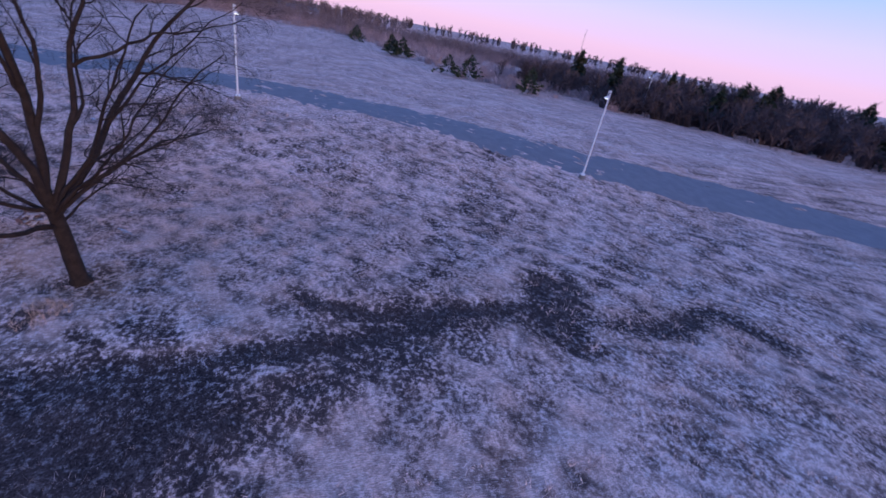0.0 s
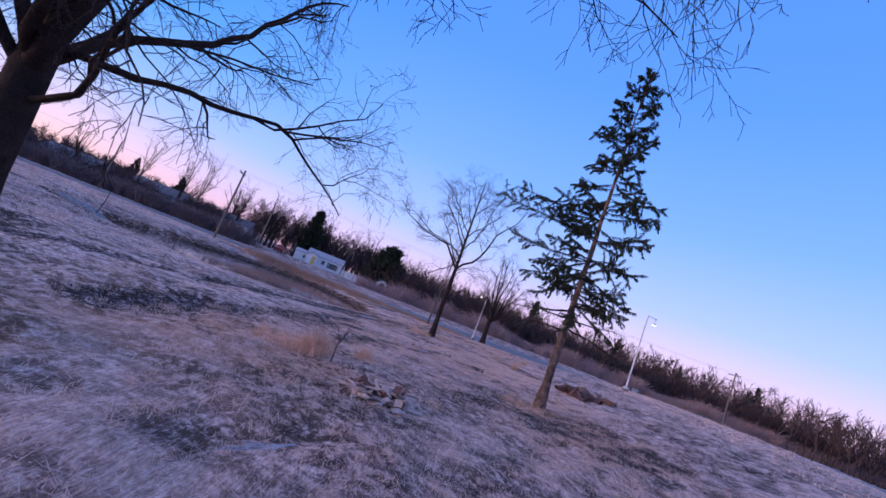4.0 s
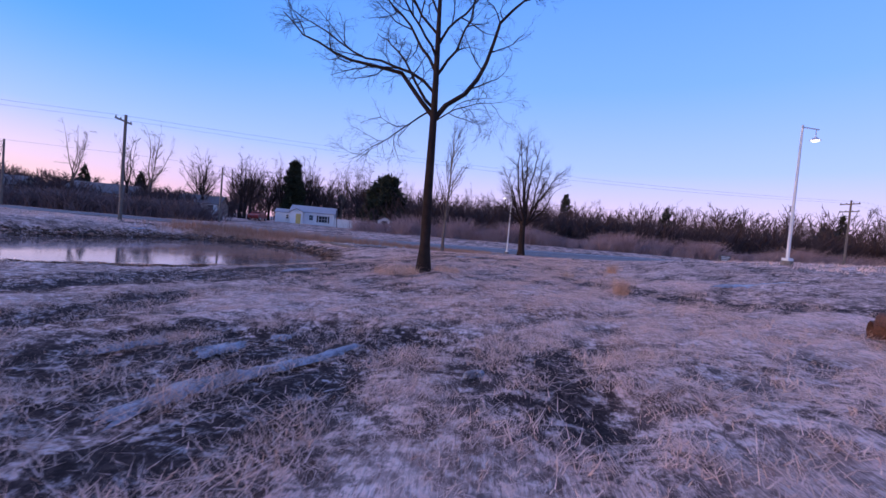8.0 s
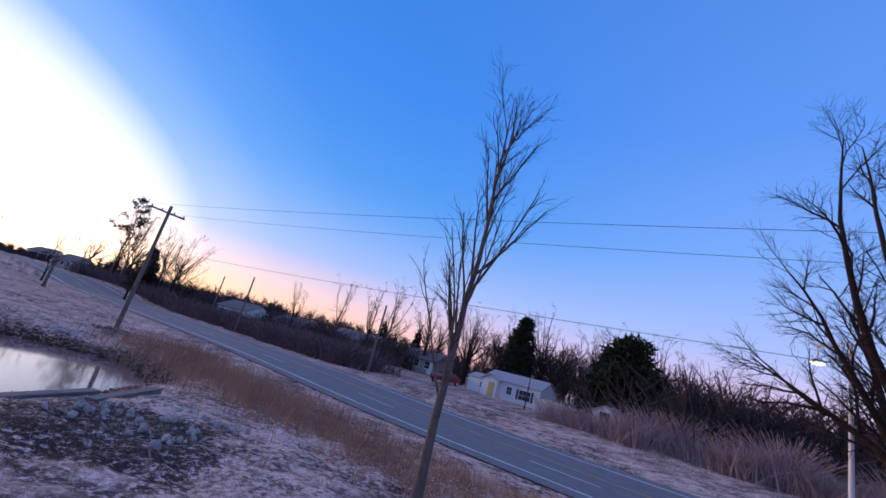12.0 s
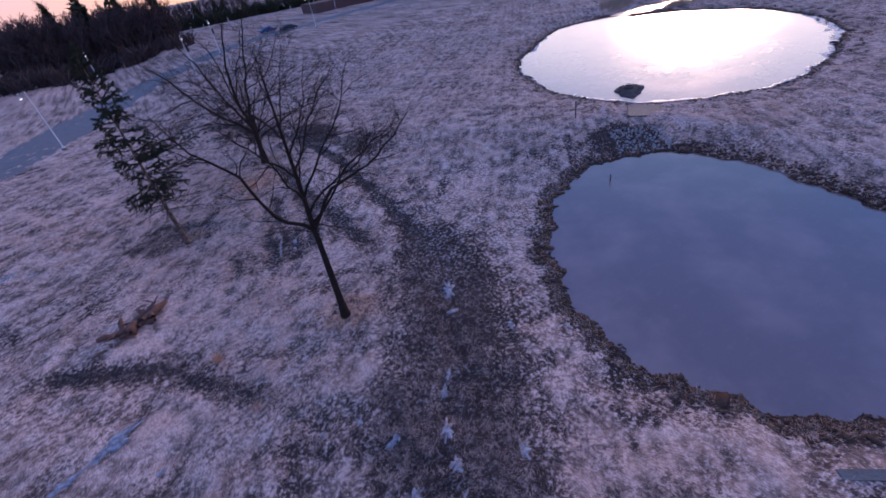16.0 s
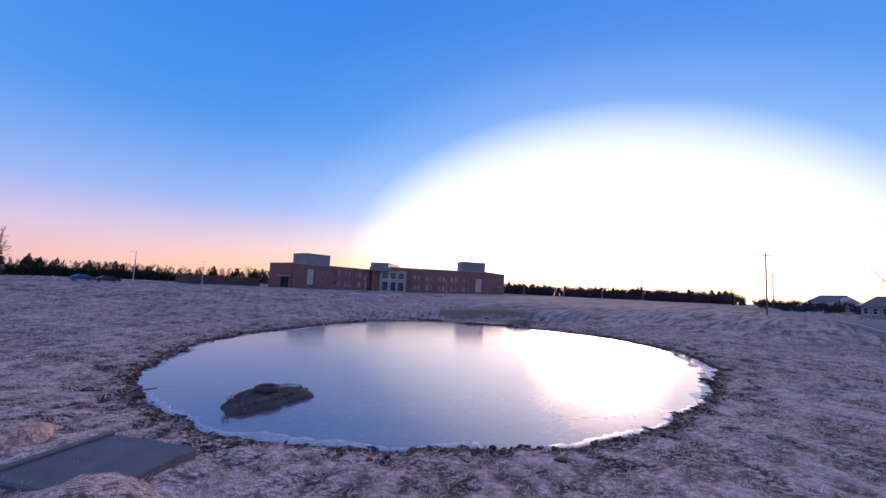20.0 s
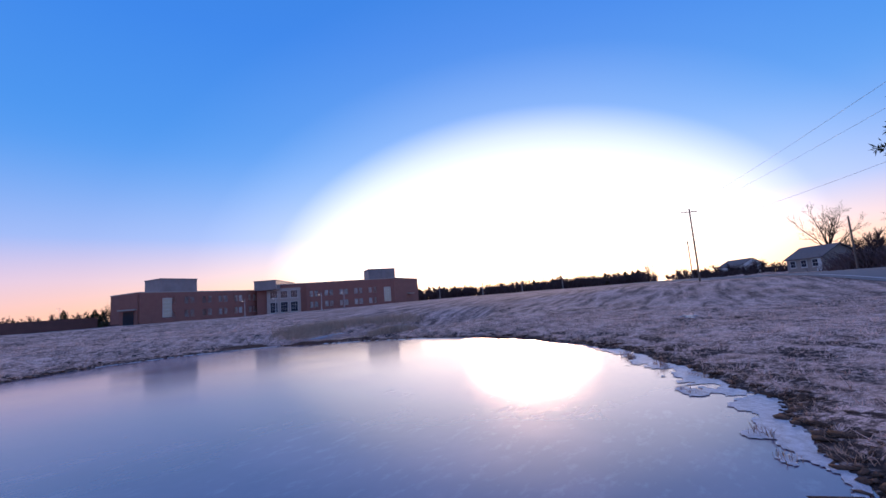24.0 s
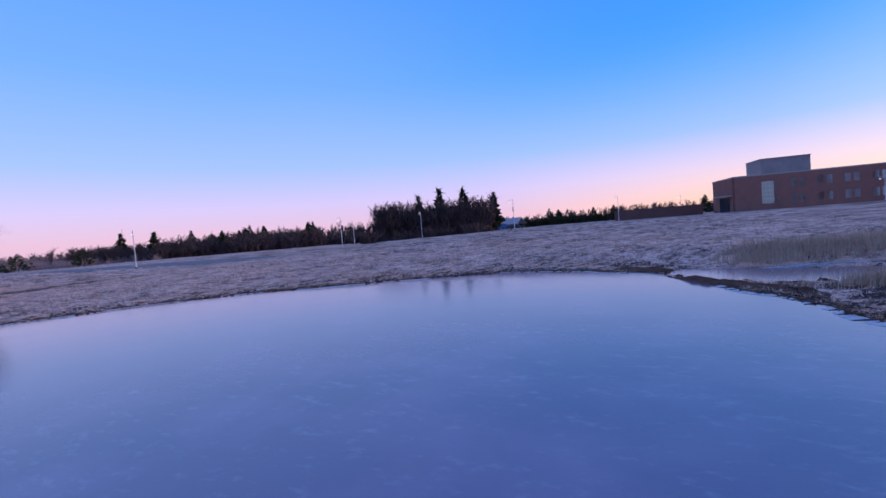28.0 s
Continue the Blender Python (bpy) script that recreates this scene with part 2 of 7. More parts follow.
    mud = ramp(mud, 0.06, 0.52, 0.0, 0.95)
    earth = mixc(ramp(n4, 0.42, 0.64), (0.022, 0.016, 0.016), (0.085, 0.058, 0.053))
    col = mixc(mud, col, earth)
    # frost on the tips of the tufts
    fr = calc("MULTIPLY", attr("frost"), ramp(n3, 0.50, 0.40, 0.0, 1.0))
    fr = calc("MULTIPLY", fr, ramp(n4, 0.44, 0.60, 0.1, 1.0))
    col = mixc(fr, col, (0.90, 0.76, 0.74))
    L(col, b.inputs["Base Color"])
    bp = N("ShaderNodeBump")
    bp.inputs["Strength"].default_value, bp.inputs["Distance"].default_value = 0.9, 0.16
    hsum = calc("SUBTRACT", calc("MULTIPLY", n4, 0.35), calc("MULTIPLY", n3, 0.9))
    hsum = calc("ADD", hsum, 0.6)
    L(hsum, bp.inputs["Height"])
    L(bp.outputs[0], b.inputs["Normal"])
    return m


def water_material(name, rough, ripple, deep, ior, streak):
    m = bpy.data.materials.new(name)
    m.use_nodes = True
    nt = m.node_tree
    N, L = nt.nodes.new, nt.links.new
    b = nt.nodes["Principled BSDF"]
    co = N("ShaderNodeTexCoord")
    n = N("ShaderNodeTexNoise")
    n.inputs["Scale"].default_value, n.inputs["Detail"].default_value = 0.35, 6
    L(co.outputs["Object"], n.inputs["Vector"])
    mp = N("ShaderNodeMapping")
    mp.inputs["Scale"].default_value = (0.5, 2.2, 1)
    L(co.outputs["Object"], mp.inputs["Vector"])
    n2 = N("ShaderNodeTexNoise")
    n2.inputs["Scale"].default_value, n2.inputs["Detail"].default_value = 1.6, 5
    L(mp.outputs[0], n2.inputs["Vector"])
    r = N("ShaderNodeMapRange")
    r.inputs["From Min"].default_value, r.inputs["From Max"].default_value = 0.42, 0.68
    r.inputs["To Min"].default_value, r.inputs["To Max"].default_value = rough, rough + 0.03
    L(n.outputs["Fac"], r.inputs["Value"])
    L(r.outputs[0], b.inputs["Roughness"])
    tone = N("ShaderNodeMix")
    tone.data_type = "RGBA"
    tone.inputs["A"].default_value, tone.inputs["B"].default_value = (*(c * 0.9 for c in deep), 1), (*(c * 1.2 for c in deep), 1)
    vein = N("ShaderNodeMapRange")
    vein.inputs["From Min"].default_value, vein.inputs["From Max"].default_value = 0.45, 0.68
    L(n.outputs["Fac"], vein.inputs["Value"])
    L(vein.outputs[0], tone.inputs["Factor"])
    # fine streaks of frost and drifted scum
    sm = N("ShaderNodeMapping")
    sm.inputs["Scale"].default_value = (1.6, 3.2, 1)
    sm.inputs["Rotation"].default_value = (0, 0, 0.5)
    L(co.outputs["Object"], sm.inputs["Vector"])
    fine = N("ShaderNodeTexNoise")
    fine.inputs["Scale"].default_value, fine.inputs["Detail"].default_value, fine.inputs["Roughness"].default_value = 1.1, 9, 0.7
    L(sm.outputs[0], fine.inputs["Vector"])
    line = N("ShaderNodeMapRange")
    line.inputs["From Min"].default_value, line.inputs["From Max"].default_value, line.inputs["To Max"].default_value = 0.54, 0.72, streak
    L(fine.outputs["Fac"], line.inputs["Value"])
    scum = N("ShaderNodeMix")
    scum.data_type = "RGBA"
    scum.inputs["B"].default_value = (0.46, 0.42, 0.46, 1)
    L(line.outputs[0], scum.inputs["Factor"])
    L(tone.outputs["Result"], scum.inputs["A"])
    L(scum.outputs["Result"], b.inputs["Base Color"])
    b.inputs["IOR"].default_value = ior
    b.inputs["Specular Tint"].default_value = (1.0, 0.90, 0.94, 1)
    bp = N("ShaderNodeBump")
    bp.inputs["Strength"].default_value, bp.inputs["Distance"].default_value = ripple, 0.02
    L(n2.outputs["Fac"], bp.inputs["Height"])
    L(bp.outputs[0], b.inputs["Normal"])
    return m


GROUND = ground_material()
WATER_EAST = water_material("pond_water", 0.06, 0.05, (0.25, 0.155, 0.135), 1.85, 0.08)
WATER_WEST = water_material("thin_ice_water", 0.115, 0.05, (0.20, 0.125, 0.175), 2.4, 0.25)
ASPHALT = material("asphalt", (0.135, 0.125, 0.135), 0.85, (0.21, 0.195, 0.20), 1.2, 0.8, 0.3)
PAINT_WHITE = material("road_paint_white", (0.75, 0.74, 0.72), 0.7, (0.3, 0.3, 0.3), 2.0, 0.7)
PAINT_YELLOW = material("road_paint_yellow", (0.70, 0.40, 0.08), 0.7, (0.3, 0.2, 0.1), 2.0, 0.7)
GRAVEL = material("gravel_verge", (0.36, 0.30, 0.27), 0.95, (0.18, 0.15, 0.14), 3.0, 0.9, 0.6)
BARK = material("dark_bark", (0.020, 0.013, 0.011), 0.9, (0.060, 0.038, 0.030), 5.0, 0.8, 0.9, spec=0.12)
BARK_PALE = material("pale_bark", (0.20, 0.155, 0.13), 0.9, (0.09, 0.065, 0.055), 4.0, 0.9, 0.8, spec=0.12)
TWIG = material("winter_twigs", (0.026, 0.018, 0.017), 0.9, (0.055, 0.038, 0.032), 3.0, 0.6, spec=0.12)
BRUSH = material("mauve_brush", (0.27, 0.175, 0.17), 0.95, (0.42, 0.30, 0.285), 0.6, 0.9, island=0.45, spec=0.12)
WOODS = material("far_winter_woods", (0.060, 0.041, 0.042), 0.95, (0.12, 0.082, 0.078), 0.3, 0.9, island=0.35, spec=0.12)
# WOODS in a paler mauve: the haze of distance is put into the colour
WOODS_MAUVE = material("far_mauve_haze_woods", (0.135, 0.094, 0.096), 0.95, (0.24, 0.17, 0.165), 0.3, 0.9, island=0.35, spec=0.12)
NEEDLE = material("conifer_needles", (0.028, 0.036, 0.022), 0.8, (0.055, 0.055, 0.030), 4.0, 0.8, island=0.4, spec=0.12)
DRY_GRASS = material("dry_grass_blades", (0.88, 0.61, 0.52), 0.9, (0.60, 0.40, 0.33), 0.5, 0.8, island=0.35, spec=0.1)
RUST_GRASS = material("rust_grass_blades", (0.86, 0.54, 0.38), 0.9, (0.58, 0.33, 0.22), 0.8, 0.8, island=0.35)
REED = material("dead_reeds", (0.46, 0.25, 0.16), 0.9, (0.28, 0.145, 0.095), 0.6, 0.8, island=0.4)
SOD = material("dark_turf_edge", (0.065, 0.040, 0.033), 0.95, (0.20, 0.115, 0.08), 3.0, 0.8, 0.8, island=0.4, spec=0.12)
ICE = material("snow_ice", (0.62, 0.62, 0.69), 0.4, (0.26, 0.24, 0.27), 7.0, 0.95, 0.4)
PUDDLE_ICE = material("frozen_puddle_ice", (0.40, 0.42, 0.50), 0.3, (0.13, 0.105, 0.11), 6.0, 0.95, 0.5, spread=(0.42, 0.58))
POST_WHITE = material("white_painted_steel", (0.72, 0.70, 0.70), 0.45, (0.55, 0.53, 0.54), 2.0, 0.6)
POLE_WOOD = material("weathered_pole_wood", (0.20, 0.155, 0.125), 0.9, (0.10, 0.08, 0.07), 4.0, 0.8, 0.5)
DARK_METAL = material("dark_metal", (0.04, 0.04, 0.045), 0.5, (0.08, 0.08, 0.08), 4.0, 0.6, metal=0.6)
LAMP_GLOW = material("lamp_lens", (0.8, 0.78, 0.75), 0.3, emit=((1.0, 0.92, 0.8), 1.8))
BRICK = material("red_brick", (0.31, 0.14, 0.11), 0.9, (0.23, 0.105, 0.085), 0.6, 0.8, 0.3)
BRICK_DARK = material("dark_brick_base", (0.15, 0.075, 0.065), 0.9, (0.10, 0.055, 0.05), 0.6, 0.8, 0.3)
PANEL_GREY = material("grey_metal_panel", (0.30, 0.26, 0.26), 0.6, (0.15, 0.13, 0.13), 0.5, 0.6)
STONE_TRIM = material("pale_stone_trim", (0.42, 0.37, 0.33), 0.8, (0.30, 0.26, 0.24), 1.0, 0.6)
GLASS = material("window_glass", (0.03, 0.035, 0.045), 0.05, (0.05, 0.055, 0.07), 0.5, 0.5)
FRAME_WHITE = material("white_frame", (0.70, 0.69, 0.67), 0.5, (0.55, 0.54, 0.53), 2.0, 0.5)
SIDING = material("white_siding", (0.76, 0.75, 0.74), 0.6, (0.60, 0.58, 0.58), 1.5, 0.6)
SHINGLE = material("grey_shingles", (0.40, 0.39, 0.41), 0.85, (0.28, 0.27, 0.29), 2.5, 0.8, 0.5)
CONCRETE = material("weathered_concrete", (0.22, 0.19, 0.175), 0.9, (0.12, 0.10, 0.095), 1.6, 0.9, 0.5)
ROCK = material("riprap_stone", (0.40, 0.37, 0.37), 0.85, (0.20, 0.18, 0.175), 2.5, 0.9, 0.6, island=0.4)
LOG_WOOD = material("rotten_log", (0.25, 0.11, 0.075), 0.9, (0.075, 0.04, 0.032), 3.5, 0.9, 0.9)
GREEN_BOX = material("green_painted_steel", (0.035, 0.085, 0.07), 0.5, (0.06, 0.11, 0.10), 2.0, 0.6)
SOIL = material("bare_mud", (0.06, 0.045, 0.042), 0.9, (0.12, 0.09, 0.08), 2.5, 0.9, 0.8)


# ---- building helpers ----
def mesh_of(name, verts, faces, mat, smooth=False):
    """A mesh from arrays of points and of faces, all of one corner count."""
    verts, faces = np.asarray(verts, np.float32), np.asarray(faces, np.int32)
    me = bpy.data.meshes.new(name)
    n, k = faces.shape
    me.vertices.add(len(verts))
    me.vertices.foreach_set("co", verts.ravel())
    me.loops.add(n * k)
    me.loops.foreach_set("vertex_index", faces.ravel())
    me.polygons.add(n)
    me.polygons.foreach_set("loop_start", np.arange(0, n * k, k, dtype=np.int32))
    if smooth:
        me.polygons.foreach_set("use_smooth", np.ones(n, bool))
    me.materials.append(mat)
    me.update(calc_edges=True)
    return me


def linked(name, me, parent=None, label=""):
    ob = new(name, me)
    if parent:
        ob.parent = parent
    return tagged(ob, label)


def part(name, bm, mat, parent, label=""):
    """One bmesh as one mesh object under a thing or a part."""
    me = bpy.data.meshes.new(name)
    bm.to_mesh(me)
    bm.free()
    me.materials.append(mat)
    return linked(name, me, parent, label)


def thing(name, where, turn=0.0, label="", category="", group="", kind=""):
    ob = new(name)
    ob.empty_display_size = 0.2
    ob.matrix_world = pose(*where, 0, 0, turn)
    return tagged(ob, label, category, group, kind)


def box(w, d, h, x=0.0, y=0.0, z=0.0, bevel=0.0, bm=None):
    """A box of that width, depth and height whose base centre lies at x, y, z."""
    bm = bm or bmesh.new()
    made = bmesh.ops.create_cube(bm, size=1.0)["verts"]
    bmesh.ops.scale(bm, vec=(w, d, h), verts=made)
    bmesh.ops.translate(bm, vec=(x, y, z + h / 2), verts=made)
    if bevel:
        edges = list({e for v in made for e in v.link_edges})
        bmesh.ops.bevel(bm, geom=edges, offset=bevel, segments=1, affect="EDGES", clamp_overlap=True)
    return bm


def tubes(P, R, sides=4):
    """Tapered tubes along polylines P (n, k, 3) with radii R (n, k): points and four-cornered faces."""
    n, k, _ = P.shape
    way = P[:, -1] - P[:, 0]
    way /= np.linalg.norm(way, axis=1)[:, None] + 1e-9
    ref = np.where(np.abs(way[:, 2:3]) < 0.9, np.array([[0, 0, 1.0]]), np.array([[1.0, 0, 0]]))
    a = np.cross(way, ref)
    a /= np.linalg.norm(a, axis=1)[:, None] + 1e-9
    b = np.cross(way, a)
    th = np.arange(sides) * 2 * np.pi / sides
    ring = a[:, None] * np.cos(th)[None, :, None] + b[:, None] * np.sin(th)[None, :, None]
    V = P[:, :, None] + ring[:, None] * R[:, :, None, None]
    base = np.arange(n)[:, None, None] * k * sides
    j, s = np.arange(k - 1)[None, :, None], np.arange(sides)[None, None]
    s2 = (s + 1) % sides
    F = np.stack([base + j * sides + s, base + j * sides + s2, base + (j + 1) * sides + s2, base + (j + 1) * sides + s], -1)
    return V.reshape(-1, 3), F.reshape(-1, 4)


def ribbons(rng, P, R):
    """Far twigs as narrow strips along polylines P (n, k, 3) of half width R (n, k)."""
    n, k, _ = P.shape
    way = P[:, -1] - P[:, 0]
    s = np.cross(way, rng.normal(size=(n, 3)))
    s /= np.linalg.norm(s, axis=1)[:, None] + 1e-9
    V = np.stack([P - s[:, None] * R[..., None], P + s[:, None] * R[..., None]], 2)
    b, j = np.arange(n)[:, None] * k * 2, np.arange(k - 1)[None] * 2
    F = np.stack([b + j, b + j + 1, b + j + 3, b + j + 2], -1)
    return V.reshape(-1, 3), F.reshape(-1, 4)


def join(bits):
    V, F, n = [], [], 0
    for v, f in bits:
        V.append(v)
        F.append(f + n)
        n += len(v)
    return np.concatenate(V), np.concatenate(F)


def spawn(rng, P, R, n, span, angle, length, radius, lift=0.0, k=5, wob=0.14, shrink=0.5):
    """n branches off each polyline: where along it, how far they fork, how long, how thick, and how they bend up or down."""
    N, kp, _ = P.shape
    idx = np.repeat(np.arange(N), n)
    M = len(idx)
    t = (np.tile(np.arange(n), N) + rng.uniform(0, 1, M)) / n * (span[1] - span[0]) + span[0]
    f = t * (kp - 1)
    i = np.minimum(f.astype(int), kp - 2)
    u = (f - i)[:, None]
    p = P[idx, i] * (1 - u) + P[idx, i + 1] * u
    r = R[idx, i] * (1 - u[:, 0]) + R[idx, i + 1] * u[:, 0]
    d = P[idx, i + 1] - P[idx, i]
    d /= np.linalg.norm(d, axis=1)[:, None] + 1e-9
    q = rng.normal(size=(M, 3))
    q -= (q * d).sum(1)[:, None] * d
    q /= np.linalg.norm(q, axis=1)[:, None] + 1e-9
    ang = np.radians(rng.uniform(*angle, M))[:, None]
    way = d * np.cos(ang) + q * np.sin(ang)
    size = length * rng.uniform(0.6, 1.25, M) * (1 - shrink * t)
    pts = [p]
    for _ in range(k - 1):
        way = way + rng.normal(size=(M, 3)) * wob + np.array([0, 0, lift / k])
        way /= np.linalg.norm(way, axis=1)[:, None]
        pts.append(pts[-1] + way * (size / (k - 1))[:, None])
    r0 = np.minimum(r * 0.75, radius * rng.uniform(0.8, 1.2, M))
    taper = np.linspace(1, 0.25, k)
    return np.stack(pts, 1), np.maximum(r0[:, None] * taper, 0.0025)


# ---- the lie of the land ----
def step(a, b, x):
    t = np.clip((x - a) / (b - a), 0, 1)
    return t * t * (3 - 2 * t)


POND_EAST = ((-12.3, 36.9), (9.60, -0.40, -0.30, -0.90, 0.70, 0.70, -0.40, 0.0, 0.1), -0.80)
POND_WEST = ((-48.0, 12.0), (19.56, -0.86, 0.55, 1.25, 2.38, 0.46, 0.48, -0.43, -0.20, -0.26, 0.21, 0.14, 0.06, -0.06, 0.07), -0.40)


def shore(pond, th):
    co = pond[1]
    r = co[0] + 0 * th
    for h in range(1, (len(co) + 1) // 2):
        r = r + co[2 * h - 1] * np.cos(h * th) + co[2 * h] * np.sin(h * th)
    return r + 0.16 * np.sin(13 * th + 1) + 0.11 * np.sin(29 * th) + 0.07 * np.sin(53 * th + 2)


def gap(pond, x, y):
    """Metres from the pond's shore, less than nought on the water."""
    dx, dy = x - pond[0][0], y - pond[0][1]
    return np.hypot(dx, dy) - shore(pond, np.arctan2(dy, dx))


def road_line(x):
    """The main road's south edge line."""
    return 59.9 + 0.225 * x - 0.0013 * np.minimum(x + 60, 0) ** 2


def wave(x, y, f, s):
    return np.sin(f * x + 1.7 * s + 1.3 * np.sin(0.7 * f * y + s)) * np.sin(f * 1.1 * y + 0.9 * s + 1.1 * np.sin(0.8 * f * x + 2 * s))


INLET = [(-65.0, -4.5), (-69.2, -3.2), (-74.0, -2.0), (-79.6, 0.6)]


def land(x, y):
    x, y = np.asarray(x, float), np.asarray(y, float)
    z = 0.25 + 1.35 * step(6, 25, x) * step(56, 36, y)
    z = z + 1.85 * (1 - (1 - step(0, -45, y) * step(12, -30, x)) * (1 - step(-74, -108, x))) + 1.0 * step(-110, -200, x)
    z = z - 0.38 * step(40, 52, y) * step(-28, -5, x) * step(80, 64, y) + 0.75 * step(68, 86, y)
    away = step(5, 13, np.abs(y - road_line(x) - 5))
    z = z + away * (0.10 * wave(x, y, 0.16, 1) + 0.055 * wave(x, y, 0.55, 2) + 0.035 * wave(x, y, 1.5, 3))
    near = step(110, 60, np.hypot(x + 15, y - 20))
    z = z + near * away * (0.022 * wave(x, y, 4.1, 4) + 0.014 * wave(x, y, 7.7, 5))
    for pond, wide in ((POND_WEST, 9.0), (POND_EAST, 3.4)):
        g = gap(pond, x, y)
        gentle = 0.0
        if pond is POND_EAST:
            gentle = step(-0.2, 0.7, np.cos(np.arctan2(y - pond[0][1], x - pond[0][0]) + 0.95))
        broad = 0.0
        if pond is POND_EAST:
            broad = 11.0 * step(0.75, 0.98, np.cos(np.arctan2(y - pond[0][1], x - pond[0][0]) + 1.15))
        t = np.clip(g / (wide + 5.4 * gentle + broad), 0, 1)
        bank = pond[2] + (z - pond[2]) * (1 - (1 - t) ** (2.0 - 0.65 * gentle))
        z = np.where(g > 0, bank, pond[2] - np.minimum(0.9, -g * 0.3))
        if pond is POND_WEST:
            # the marshy inlet behind the mud banks
            d = near_line(x, y, INLET)
            z = np.where(g > 0, z + (np.minimum(z, -0.34 - 0.14 * step(3.4, 2.0, d)) - z) * step(8.5, 3.4, d), z)
    return z


TRACK = [(-1.8, -9.0), (-2.9, -6.4), (-3.6, -3.4), (-4.2, -0.2), (-4.6, 4.2), (-4.7, 8.7), (-4.0, 14.5), (-3.2, 20.0), (-2.4, 24.8), (-1.0, 28.3), (0.6, 31.0), (2.6, 33.2), (4.2, 35.4), (5.6, 38.5)]
RUTS = [[(3.1, 16.6), (3.2, 17.6), (3.4, 18.5), (3.9, 19.6)], [(3.9, 16.6), (4.1, 17.4), (4.3, 18.6), (4.6, 19.8)], [(2.3, 17.4), (2.8, 18.4), (3.3, 20.0)], [(-0.3, 12.9), (-0.1, 15.6), (0.0, 22.0)], [(1.7, 12.0), (2.2, 13.5), (3.0, 15.8)], [(-0.6, 6.1), (-0.5, 8.7), (0.9, 16.3), (2.2, 19.5)],
        [(-1.3, -3.3), (-2.0, -5.4), (-1.9, -8.1), (-1.6, -11.9)], [(-0.5, -12.3), (0.8, -13.5)], [(-3.0, -11.9), (0.8, -13.4)], [(-3.9, -12.4), (0.1, -14.2)], [(-3.2, -16.7), (-1.9, -20.4)], [(-1.9, -20.4), (-4.3, -21.7)], [(-2.8, -15.0), (-3.2, -17.5)], [(6.5, 19.2), (6.3, 17.8)], [(3.99, 42.22), (6.54, 45.39), (8.31, 49.92)], [(8.38, 29.03), (11.11, 24.29), (14.86, 21.81)]]


def ground_at(x, y):
    return float(land(x, y))


def near_line(x, y, pts):
    """Distance to a bent line of a few points."""
    best = np.full(np.shape(x), 1e9)
    for (ax, ay), (bx, by) in zip(pts[:-1], pts[1:]):
        ux, uy = bx - ax, by - ay
        t = np.clip(((x - ax) * ux + (y - ay) * uy) / (ux * ux + uy * uy), 0, 1)
        best = np.minimum(best, np.hypot(x - ax - t * ux, y - ay - t * uy))
    return best


def clumps(x, y):
    """Where the grass stands in clumps (above nought) and where it lies thin."""
    return wave(x, y, 2.9, 41) + 0.7 * wave(x + 5, y - 3, 5.3, 42) + 0.4 * wave(x, y, 0.7, 43)


